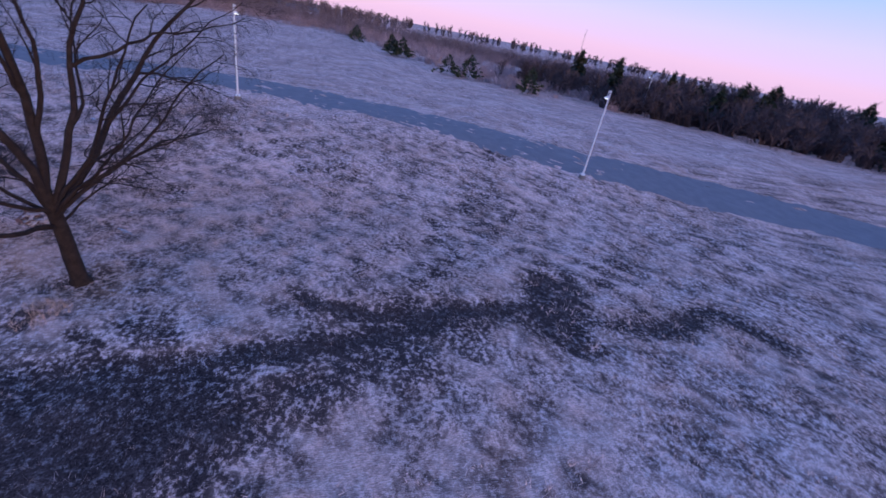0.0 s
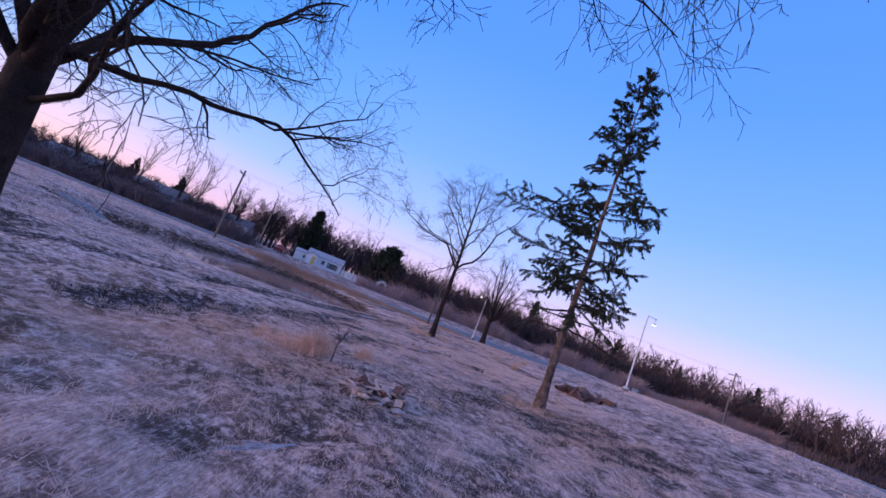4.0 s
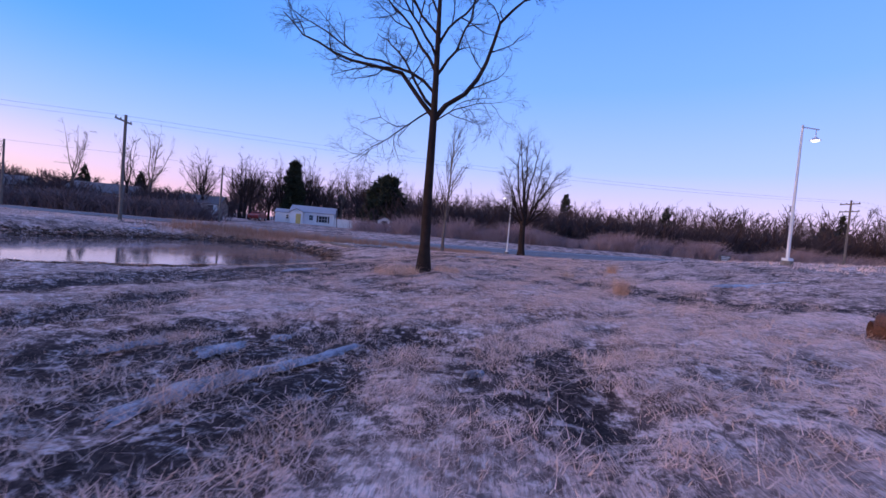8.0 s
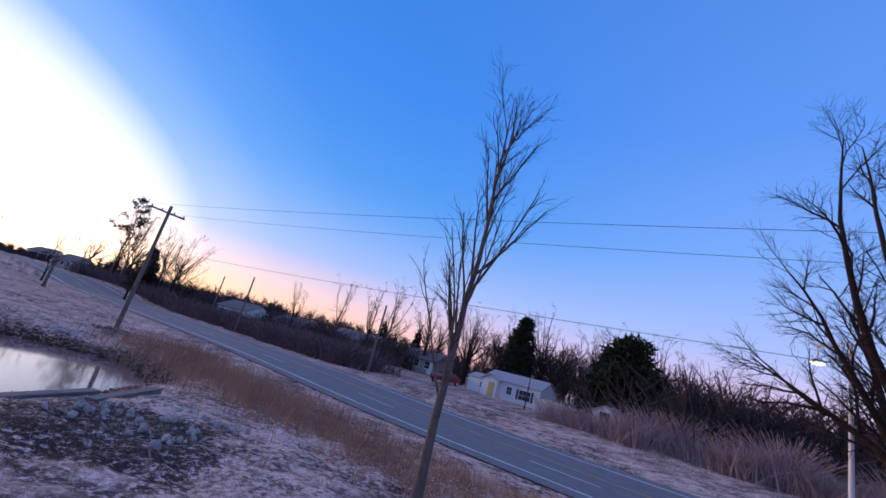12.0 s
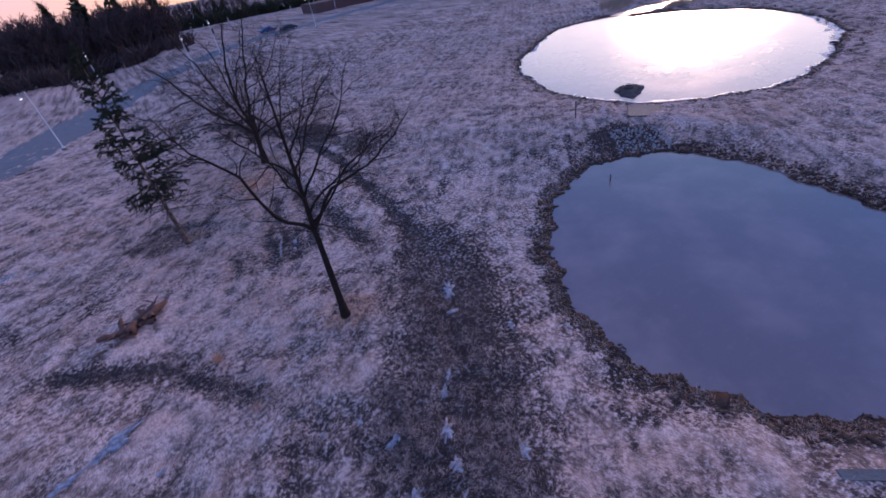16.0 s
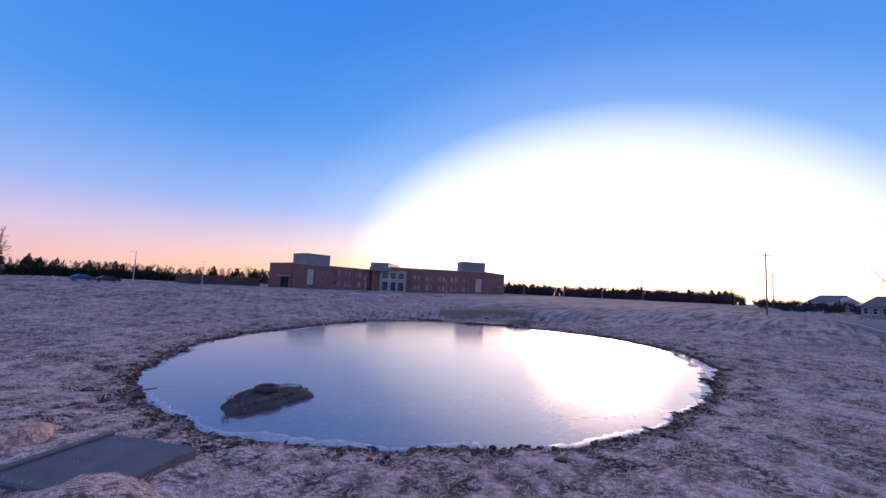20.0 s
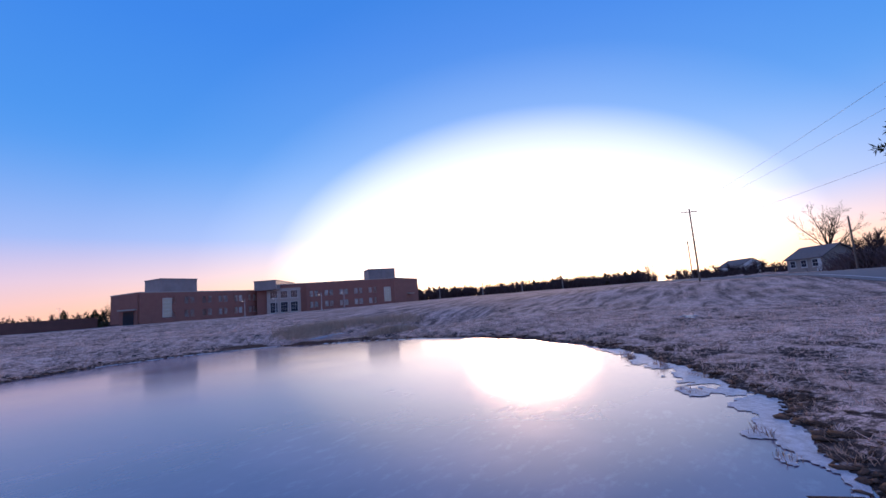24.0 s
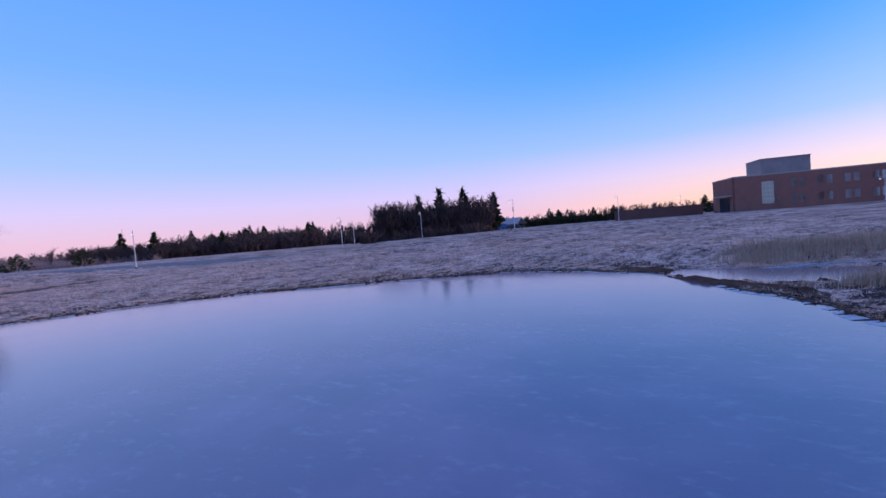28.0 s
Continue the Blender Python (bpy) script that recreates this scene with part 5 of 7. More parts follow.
put_copies(lamp_post("street_lamp", 6.6, "white steel lamp post with one hanging round lamp", "lamps along the park lane"),
           [(20.0, 35.7, 15), (23.7, 3.1, 0), (14.6, -23.2, -25), (8.5, 60.3, 160)])
put_copies(lamp_post("street_lamp", 7.0, "white lamp post with a lit lamp before the school", "lamps by the school"),
           [(-6.6, -53.0, 90), (8.0, -78.5, 90), (-16.2, -73.2, 90), (2.8, -125.5, 90), (-40.2, -72.0, 0), (-62.0, -104.0, 0), (-81.5, -141.0, 0), (-38.5, -205.0, 0), (-35.0, -236.0, 0), (62.0, -64.0, 0),
            (-181.0, -70.5, 0), (-197.0, -60.0, 0), (-214.0, -50.0, 0), (-231.0, -38.0, 0)])
put_copies(lamp_post("street_lamp", 5.2, "short white lamp post before the school door", "lamps at the school front"),
           [(-113.0, -93.5, 0), (-117.4, -84.5, 0), (-123.7, -71.5, 0), (-127.4, -66.0, 0)])


# ---- utility poles and wires ----
def utility_pole(name, height, label, arms=1):
    ob = thing(name, (0, 0, -60), 0, label, "utility pole", "poles along the main road")
    bm = bmesh.new()
    bmesh.ops.create_cone(bm, cap_ends=True, segments=12, radius1=0.145, radius2=0.10, depth=height + 0.4, matrix=Matrix.Translation((0, 0, height / 2 - 0.2)))
    part("pole", bm, POLE_WOOD, ob)
    for a in range(arms):
        zt = height - 0.55 - a * 0.95
        arm = part("crossarm", box(2.3, 0.10, 0.12, 0, 0.15, zt, 0.01), POLE_WOOD, ob)
        for s in (-1.05, -0.4, 0.4, 1.05):
            bm = bmesh.new()
            bmesh.ops.create_cone(bm, cap_ends=True, segments=8, radius1=0.05, radius2=0.035, depth=0.14, matrix=Matrix.Translation((s, 0.15, zt + 0.19)))
            part("insulator", bm, DARK_METAL, arm)
    return ob


POLES = [(51.5, 72.0, 2), (-23.8, 46.4, 1), (-118.2, 23.3, 1), (-166.46, 18.43, 1)]
for n, (x, y, arms) in enumerate(POLES):
    up = utility_pole("utility_pole", (10.0, 8.6, 11.2, 9.6)[n], "weathered wooden utility pole with a crossarm", arms)
    up.matrix_world = pose(x, y, ground_at(x, y), 0, 0, 105 if n < 2 else 118)
for x, y, h in [(-30.30, 69.41, 7.5), (-71.97, 61.24, 8.0), (-119.9, 40.9, 7.0), (-52.94, 60.99, 8.0)]:
    sp_ = utility_pole("service_pole", h, "plain thin wooden service pole", 0)
    sp_.matrix_world = pose(x, y, ground_at(x, y))


def wire(name, a, b, sag, label):
    t = np.linspace(0, 1, 24)
    p = np.outer(1 - t, a) + np.outer(t, b)
    p[:, 2] -= sag * 4 * t * (1 - t)
    tagged(new(name, mesh_of(name, *tubes(p[None], np.full((1, 24), 0.008), 4), DARK_METAL)), label, "cable", "wires along the road")


tops = [np.array([x, y, ground_at(x, y) + (10.0, 8.6, 11.2, 9.6)[n]]) for n, (x, y, _) in enumerate(POLES)]
tops = [np.array([150.0, 110.0, 10.5])] + tops
for a, b in zip(tops[:-1], tops[1:]):
    for off, dz in ((-1.05, -0.25), (1.05, -0.25), (0.0, -3.1)):
        s = np.array([0.25 * off, -0.97 * off, dz])
        wire("power_cable", a + s, b + s, 0.9, "thin sagging power cable between poles")


# ---- the far mast ----
def mast():
    ob = thing("radio_mast", (460, -276, ground_at(460, -276) - 0.3), 0, "thin grey lattice radio mast far off", "mast")
    for i in range(3):
        a = i * 2.094
        P = np.array([[[0.7 * math.cos(a), 0.7 * math.sin(a), 0], [0.35 * math.cos(a), 0.35 * math.sin(a), 34.0]]])
        linked("leg", mesh_of("leg", *tubes(P, np.full((1, 2), 0.10), 5), DARK_METAL), ob)
    for z in np.arange(2, 34, 4.0):
        r = 0.7 - 0.35 * z / 34
        ring = np.array([[r * math.cos(a), r * math.sin(a), z] for a in (0, 2.094, 4.189, 6.283)])[None]
        linked("brace", mesh_of("brace", *tubes(ring, np.full((1, 4), 0.07), 4), DARK_METAL), ob)


mast()


# ---- the white cottage across the road ----
def prism(w, d, h, rise, over=0.25, bm=None, x=0.0, y=0.0, z=0.0, axis="x"):
    """A gabled roof solid over a w by d plan, ridge along x or y, eaves at z + h."""
    bm = bm or bmesh.new()
    a, b = w / 2 + over, d / 2 + over
    t = 0.12
    prof = [(-b, 0), (0, rise), (b, 0), (b, t), (0, rise + t), (-b, t)] if axis == "x" else [(-a, 0), (0, rise), (a, 0), (a, t), (0, rise + t), (-a, t)]
    rings = []
    for s in (-a, a) if axis == "x" else (-b, b):
        rings.append([bm.verts.new((x + s, y + q, z + h + r) if axis == "x" else (x + q, y + s, z + h + r)) for q, r in prof])
    n = len(prof)
    for i in range(n):
        bm.faces.new((rings[0][i], rings[0][(i + 1) % n], rings[1][(i + 1) % n], rings[1][i]))
    for i, j, k, l in ((0, 1, 4, 5), (1, 2, 3, 4)):
        bm.faces.new([rings[0][m] for m in (i, j, k, l)])
        bm.faces.new([rings[1][m] for m in (i, j, k, l)][::-1])
    bmesh.ops.recalc_face_normals(bm, faces=bm.faces)
    return bm


def gable(w, d, h, rise, x=0.0, y=0.0, axis="x", bm=None):
    """Walls of a plan w by d to the eaves h with gable ends."""
    bm = bm or bmesh.new()
    a, b = w / 2, d / 2
    if axis == "x":
        ring = [(-b, 0), (b, 0), (b, h), (0, h + rise), (-b, h)]
        ends = [[bm.verts.new((x + s, y + q, r)) for q, r in ring] for s in (-a, a)]
    else:
        ring = [(-a, 0), (a, 0), (a, h), (0, h + rise), (-a, h)]
        ends = [[bm.verts.new((x + q, y + s, r)) for q, r in ring] for s in (-b, b)]
    for i in range(5):
        bm.faces.new((ends[0][i], ends[0][(i + 1) % 5], ends[1][(i + 1) % 5], ends[1][i]))
    bm.faces.new(ends[0])
    bm.faces.new(ends[1][::-1])
    bmesh.ops.recalc_face_normals(bm, faces=bm.faces)
    return bm


def window_set(parent, x, y, z, w, h, cols=2, rows=2, shutters=False, face=-1):
    """A window proud of a wall that faces -y: frame bars, panes, sill."""
    win = part("window", box(w + 0.16, 0.06, h + 0.16, x, y + face * 0.03, z - 0.08), FRAME_WHITE, parent, "white framed window")
    part("sill", box(w + 0.26, 0.14, 0.06, x, y + face * 0.07, z - 0.15), FRAME_WHITE, win)
    for i in range(cols):
        for j in range(rows):
            pw, ph = w / cols, h / rows
            part("pane", box(pw - 0.05, 0.02, ph - 0.05, x - w / 2 + pw * (i + 0.5), y + face * 0.075, z + ph * j + 0.025), GLASS, win)
    if shutters:
        for s in (-1, 1):
            part("shutter", box(0.32, 0.05, h + 0.1, x + s * (w / 2 + 0.27), y + face * 0.04, z - 0.05), DARK_METAL, win, "dark shutter")
    return win


def cottage():
    x, y = -24.4, 87.7
    ob = thing("cottage", (x, y, ground_at(x, y) - 0.05), 15.1, "small white single-storey cottage with grey roof", "house")
    part("wall", gable(9.2, 6.4, 2.6, 1.35), SIDING, ob)
    part("roof", prism(9.2, 6.4, 2.58, 1.36), SHINGLE, ob, "grey shingle roof")
    part("porch_gable", gable(2.6, 1.2, 2.45, 0.75, -3.1, -3.7, "y"), SIDING, ob)
    part("porch_roof", prism(2.6, 1.6, 2.43, 0.76, 0.2, None, -3.1, -3.6, 0, "y"), SHINGLE, ob)
    part("annex_wall", gable(3.0, 4.2, 2.2, 0.7, -6.2, -0.6), SIDING, ob)
    part("annex_roof", prism(3.0, 4.2, 2.18, 0.72, 0.2, None, -6.2, -0.6), SHINGLE, ob)
    part("garage_door", box(2.0, 0.05, 1.7, -6.3, -2.73, 0.1), FRAME_WHITE, ob)
    part("door", box(1.0, 0.08, 2.0, -2.7, -4.34, 0.15, 0.01), material("yellow_lit_door", (0.62, 0.45, 0.14), 0.6), ob, "yellow front door")
    window_set(ob, -0.2, -3.2, 1.1, 0.8, 1.0)
    window_set(ob, 2.3, -3.2, 0.8, 1.8, 1.3, 3, 2, True)
    window_set(ob, -5.2, -2.7, 1.0, 0.5, 0.8, 1, 2)
    part("chimney", box(0.5, 0.5, 1.1, 1.2, 1.2, 3.4, 0.02), BRICK, ob)
    part("foundation", box(9.24, 6.44, 0.3, 0, 0, -0.15), CONCRETE, ob)
    ob.scale = (0.8, 0.8, 0.84)


cottage()


def fence():
    ob = thing("white_fence", (-19.3, 84.3, ground_at(-19.3, 84.3)), 12, "white vinyl privacy fence", "fence")
    for i in range(6):
        part("post", box(0.13, 0.13, 1.65, i * 1.7, 0, -0.1, 0.01), FRAME_WHITE, ob)
    for i in range(5):
        for k in range(9):
            part("board", box(0.165, 0.03, 1.35, i * 1.7 + 0.16 + k * 0.172, 0, 0.05), FRAME_WHITE, ob)
        part("rail", box(1.6, 0.06, 0.09, i * 1.7 + 0.85, -0.03, 1.36), FRAME_WHITE, ob)


fence()


def shed(x, y, turn, w, d, h, label, wall=SIDING):
    ob = thing("garden_shed", (x, y, ground_at(x, y) - 0.05), turn, label, "shed")
    part("wall", gable(w, d, h, 0.6, axis="y"), wall, ob)
    part("roof", prism(w, d, h - 0.02, 0.62, 0.15, axis="y"), SHINGLE, ob)
    part("door", box(0.9, 0.05, 1.7, 0, -d / 2 - 0.03, 0.1), DARK_METAL, ob)


shed(-10.5, 83.7, 10, 2.2, 2.4, 1.7, "small pale garden shed beside the evergreen")


def car(x, y, turn, colour, label):
    ob = thing("parked_car", (x, y, ground_at(x, y)), turn, label, "car")
    bm = bmesh.new()
    prof = [(-2.2, 0.35), (-2.25, 0.75), (-1.9, 0.95), (-1.2, 1.02), (-0.7, 1.48), (0.9, 1.5), (1.7, 1.05), (2.2, 0.98), (2.25, 0.4)]
    sides = [[bm.verts.new((px, s * (0.85 if pz < 1.1 else 0.68), pz)) for px, pz in prof] for s in (-1, 1)]
    for i in range(len(prof)):
        j = (i + 1) % len(prof)
        bm.faces.new((sides[0][i], sides[0][j], sides[1][j], sides[1][i]))
    bm.faces.new(sides[0][::-1])
    bm.faces.new(sides[1])
    bmesh.ops.recalc_face_normals(bm, faces=bm.faces)
    bmesh.ops.bevel(bm, geom=list(bm.edges), offset=0.05, segments=2, affect="EDGES", clamp_overlap=True)
    part("body", bm, colour, ob)
    part("side_window", box(1.9, 1.46, 0.34, 0.0, 0, 1.06, 0.04), GLASS, ob)
    for wx in (-1.4, 1.4):
        for wy in (-0.8, 0.8):
            bm = bmesh.new()
            bmesh.ops.create_cone(bm, cap_ends=True, segments=20, radius1=0.33, radius2=0.33, depth=0.22, matrix=Matrix.Translation((wx, wy, 0.33)) @ Matrix.Rotation(radians(90), 4, "X"))
            wheel = part("wheel", bm, DARK_METAL, ob)
            bm = bmesh.new()
            bmesh.ops.create_cone(bm, cap_ends=True, segments=14, radius1=0.19, radius2=0.19, depth=0.24, matrix=Matrix.Translation((wx, wy, 0.33)) @ Matrix.Rotation(radians(90), 4, "X"))
            part("rim", bm, POST_WHITE, wheel)
    for s in (-0.55, 0.55):
        part("headlight", box(0.06, 0.3, 0.14, 2.22, s, 0.68), FRAME_WHITE, ob)
        part("tail_light", box(0.06, 0.25, 0.14, -2.24, s, 0.72), material("red_lens", (0.4, 0.02, 0.02), 0.3), ob)


RED_CAR = material("dark_red_car_paint", (0.22, 0.03, 0.025), 0.3, (0.16, 0.02, 0.02), 1.0, 0.5)
BLACK_CAR = material("black_car_paint", (0.03, 0.03, 0.035), 0.3, (0.05, 0.05, 0.055), 1.0, 0.5)
car(-31.8, 82.0, 100, RED_CAR, "dark red car parked beside the cottage")
BLUE_CAR = material("blue_car_paint", (0.04, 0.09, 0.22), 0.3, (0.03, 0.07, 0.16), 1.0, 0.5)
car(-33.6, -89.8, 15, BLUE_CAR, "blue car parked on the school drive")
car(-37.5, -84.0, 10, BLACK_CAR, "dark car parked on the school drive")


def simple_house(x, y, turn, w, d, h, rise, wall, label):
    ob = thing("house", (x, y, ground_at(x, y) - 0.05), turn, label, "house")
    part("wall", gable(w, d, h, rise), wall, ob)
    part("roof", prism(w, d, h - 0.02, rise + 0.01, 0.35), SHINGLE_DARK, ob)
    for i in range(3):
        window_set(ob, -w / 2 + w * (i + 0.6) / 3.2, -d / 2, 0.9, 1.0, 1.1)
    part("door", box(0.95, 0.07, 2.05, w * 0.4, -d / 2 - 0.03, 0.1), FRAME_WHITE, ob)


SHINGLE_DARK = material("dark_shingles", (0.17, 0.15, 0.155), 0.85, (0.11, 0.10, 0.10), 2.5, 0.8, 0.5)
TAN = material("tan_siding", (0.36, 0.30, 0.26), 0.7, (0.26, 0.21, 0.19), 1.0, 0.6)
simple_house(-88.0, 71.0, 25, 9, 7, 2.5, 1.9, SIDING, "low pale house behind brush")
simple_house(-77.0, 79.0, 22, 9, 7, 2.4, 1.7, TAN, "low tan house behind brush")
simple_house(-63.0, 86.0, 18, 10, 7, 2.4, 1.8, TAN, "low tan house behind brush")
simple_house(-48.0, 91.5, 16, 7, 6, 2.1, 1.6, TAN, "brown house half hidden by bare brush")
simple_house(-137.4, 39.6, 35, 7, 6, 2.2, 2.0, TAN, "brown house with a steep roof beside the road")
simple_house(-210.1, 28.5, 38, 10, 8, 2.6, 2.2, SIDING, "white ranch house along the western road")
simple_house(232.6, 13.3, 80, 24, 10, 3.4, 2.0, SIDING, "long low white building beyond the lane")


# ---- the brick school ----
def wall_run(parent, name, a, b, h, thick, mat, z0=0.0):
    """A wall from a to b in plan, thick towards its back (left of the way)."""
    a, b = np.array(a, float), np.array(b, float)
    L = np.linalg.norm(b - a)
    ang = math.atan2(b[1] - a[1], b[0] - a[0])
    ob = part(name, box(L, thick, h, L / 2, thick / 2, z0), mat, parent)
    ob.matrix_local = Matrix.Translation((a[0], a[1], 0)) @ Matrix.Rotation(ang, 4, "Z")
    return ob, L


def wing(parent, a, b, h, depth, bays, skip=()):
    """A two-storey brick wing whose front runs from a to b; windows in pairs on both floors."""
    w, L = wall_run(parent, "wing_wall", a, b, h, depth, BRICK)
    base = part("base_course", box(L + 0.06, depth + 0.06, 1.0, L / 2, depth / 2, -0.3), BRICK_DARK, w, "darker brick base")
    part("coping", box(L + 0.3, depth + 0.3, 0.28, L / 2, depth / 2, h), STONE_TRIM, w, "stone roof coping")
    for i in range(bays):
        if i in skip:
            continue
        cx = L * (i + 0.5) / bays
        for z in (1.5, 5.3):
            for s in (-0.95, 0.95):
                window_set(w, cx + s, 0.0, z, 1.1, 1.7, 2, 2)
    return w, L


BLIND = material("drawn_beige_blinds", (0.56, 0.50, 0.36), 0.7, (0.44, 0.40, 0.30), 0.8, 0.6)


def school():
    ox, oy = -136.6, -111.6  # the plan is drawn about this point
    z = 2.05
    ob = thing("school", (-124.3, -103.2, z), 0, "long two-storey red brick school with grey roof blocks", "school building")

    def rel(x, y):
        return (x - ox, y - oy)

    # fronts, from the east end round to the west end
    left, _ = wing(ob, rel(-137.5, -114.8), rel(-96.8, -108.9), 8.4, -16.0, 7, (6,))
    right, _ = wing(ob, rel(-177.5, -82.6), rel(-150.3, -103.6), 9.8, -18.0, 6, (0,))
    centre, Lc = wall_run(ob, "entrance_block", rel(-151.6, -103.4), rel(-135.5, -112.6), 9.8, -14.0, BRICK)
    part("coping", box(Lc + 0.3, 14.3, 0.3, Lc / 2, -7, 9.8), STONE_TRIM, centre, "stone roof coping")
    part("entrance_bay", box(12.0, 1.2, 8.6, Lc / 2, 0.6, 0), STONE_TRIM, centre, "pale stone entrance bay")
    for i in range(3):
        window_set(centre, Lc / 2 - 3.6 + 3.6 * i, 1.2, 5.3, 2.5, 2.4, 3, 2, face=1)
        window_set(centre, Lc / 2 - 3.6 + 3.6 * i, 1.2, 0.5, 2.5, 3.4, 3, 3, face=1)
    east, Le = wall_run(ob, "east_end", rel(-96.5, -109.4), rel(-93.3, -113.5), 8.2, -10.0, BRICK)
    part("entry_canopy", box(4.6, 1.6, 0.35, Le / 2, 0.6, 3.9), STONE_TRIM, east)
    part("entry_recess", box(3.0, 0.1, 3.6, Le / 2, 0.06, 0.1), GLASS, east)
    west, Lw = wall_run(ob, "west_end", rel(-198.5, -86.6), rel(-177.0, -81.7), 9.8, -16.0, BRICK)
    part("coping", box(Lw + 0.3, 16.3, 0.28, Lw / 2, -8, 9.8), STONE_TRIM, west)
    part("entry_canopy", box(4.6, 1.6, 0.35, Lw - 13, 0.6, 3.9), STONE_TRIM, west)
    # tall stair windows
    for w, x in ((left, 33.4), (right, 2.6)):
        stair = part("stair_window", box(2.7, 0.08, 5.2, x, 0.03, 1.6), FRAME_WHITE, w, "tall stair window")
        for r in range(5):
            for c in range(3):
                part("pane", box(0.78, 0.02, 0.92, x - 0.86 + c * 0.86, 0.085, 1.72 + r * 1.01), BLIND, stair)
    # roof blocks
    for name, x, y, w, d, h, turn in (("roof_block", -109.0, -118.4, 11.5, 9.0, 12.4, 8), ("roof_block", -145.1, -115.5, 22.0, 8.0, 11.2, 38), ("roof_block", -186.9, -99.2, 9.5, 12.0, 14.6, 58)):
        rb = part(name, box(w, d, h - 8.2, 0, 0, 8.2), PANEL_GREY, ob, "grey metal roof block")
        rb.matrix_local = Matrix.Translation((*rel(x, y), 0)) @ Matrix.Rotation(radians(turn), 4, "Z")
        part("cap", box(w + 0.3, d + 0.3, 0.2, 0, 0, h), PANEL_GREY, rb)
    part("low_wing", box(26, 14, 3.0, -79 - ox, -134 - oy, 0), BRICK_DARK, ob)
    ob.scale = (0.9, 0.9, 1.0)


school()


def pavilion():
    x, y = -13.5, -183.0
    ob = thing("pavilion", (x, y, ground_at(x, y)), -20, "small open shelter with a pale pitched roof", "shelter")
    part("roof", prism(9.0, 7.0, 2.6, 3.0, 0.5), SHINGLE, ob)
    part("back_wall", box(8.6, 0.2, 2.6, 0, 3.2, 0), TAN, ob)
    for px in (-4.2, 0.0, 4.2):
        for py in (-3.2, 3.0):
            part("post", box(0.25, 0.25, 2.65, px, py, -0.05, 0.01), POLE_WOOD, ob)
    part("table", box(1.8, 0.8, 0.75, 0, 0, 0, 0.02), POLE_WOOD, ob)


pavilion()


# ---- small built things ----
WET_SLAB = material("damp_dark_concrete", (0.17, 0.15, 0.15), 0.7, (0.095, 0.082, 0.08), 1.8, 0.9, 0.5)


def hummock(x, y, a, b, h, turn, seed, label):
    """A rounded mound of earth and thatch."""
    g = np.random.default_rng(seed)
    th = np.linspace(0, 2 * np.pi, 40, endpoint=False)
    w = 1 + 0.15 * np.sin(2 * th + g.uniform(0, 6)) + 0.1 * np.sin(5 * th + g.uniform(0, 6)) + g.normal(size=40) * 0.03
    c, s = math.cos(radians(turn)), math.sin(radians(turn))
    V = []
    for r, dz in ((1.0, -0.12), (0.88, 0.35), (0.7, 0.7), (0.5, 0.9), (0.25, 1.0), (0.0, 1.0)):
        u, v = a * r * w * np.cos(th), b * r * w * np.sin(th)
        px, py = x + u * c - v * s, y + u * s + v * c
        V.append(np.stack([px, py, land(px, py) + dz * h + g.normal(size=40) * 0.02], 1))
    V = np.concatenate(V)
    j, q = np.arange(5)[:, None], np.arange(40)[None]
    F = np.stack([j * 40 + q, j * 40 + (q + 1) % 40, (j + 1) * 40 + (q + 1) % 40, (j + 1) * 40 + q], -1).reshape(-1, 4)
    tagged(new("earth_hummock", mesh_of("earth_hummock", V, F, GROUND, True)), label, "mound", kind="structure")


hummock(-23.5, 22.0, 1.6, 0.5, 0.30, 38, 5, "thatched earth hummock beside the slab")
hummock(-24.4, 27.2, 2.4, 1.5, 0.30, 100, 6, "broad thatched earth mound before the slab")


def spillway():
    slab = thing("concrete_slab", (-25.0, 24.4, ground_at(-25.0, 24.4) + 0.04), 32, "weathered concrete spillway slab between the ponds", "slab")
    bm = box(2.5, 2.5, 0.42, 0, 0, -0.3, 0.04)
    part("slab", bm, WET_SLAB, slab)
    part("lip", box(2.5, 0.16, 0.07, 0, -1.16, 0.115, 0.02), WET_SLAB, slab)
    for name, pts, turn in (("weir_wall", (-4.1, 44.2), -43), ("weir_wall", (-5.6, 46.2), -34)):
        w = thing(name, (*pts, -1.3), turn, "short concrete weir wall at the pond outlet", "wall")
        part("wall", box(3.4, 0.26, 1.25, 0, 0, 0, 0.03), CONCRETE, w)
        part("cap", box(3.44, 0.30, 0.06, 0, 0, 1.252, 0.01), CONCRETE, w)
    st = thing("marker_stake", at(-20.88, 20.90, -0.05), 0, "thin grey wooden marker stake in the grass", "stake")
    part("stake", box(0.09, 0.09, 1.75, 0, 0, 0, 0.01), POLE_WOOD, st)
    part("band", box(0.10, 0.10, 0.12, 0, 0, 1.5), FRAME_WHITE, st)
    st = thing("marker_stake", (-15.0, 28.1, -1.4), 0, "thin dark stake standing in the pond shallows", "stake")
    part("stake", box(0.07, 0.07, 1.05, 0, 0, 0, 0.01), POLE_WOOD, st)


spillway()


def rock_mesh(seed):
    g = np.random.default_rng(seed)
    bm = bmesh.new()
    bmesh.ops.create_icosphere(bm, subdivisions=1, radius=0.5)
    for v in bm.verts:
        v.co *= g.uniform(0.72, 1.15)
        v.co.z *= 0.62
    me = bpy.data.meshes.new("stone")
    bm.to_mesh(me)
    bm.free()
    me.materials.append(ROCK)
    return me


ROCKS = [rock_mesh(i) for i in range(6)]


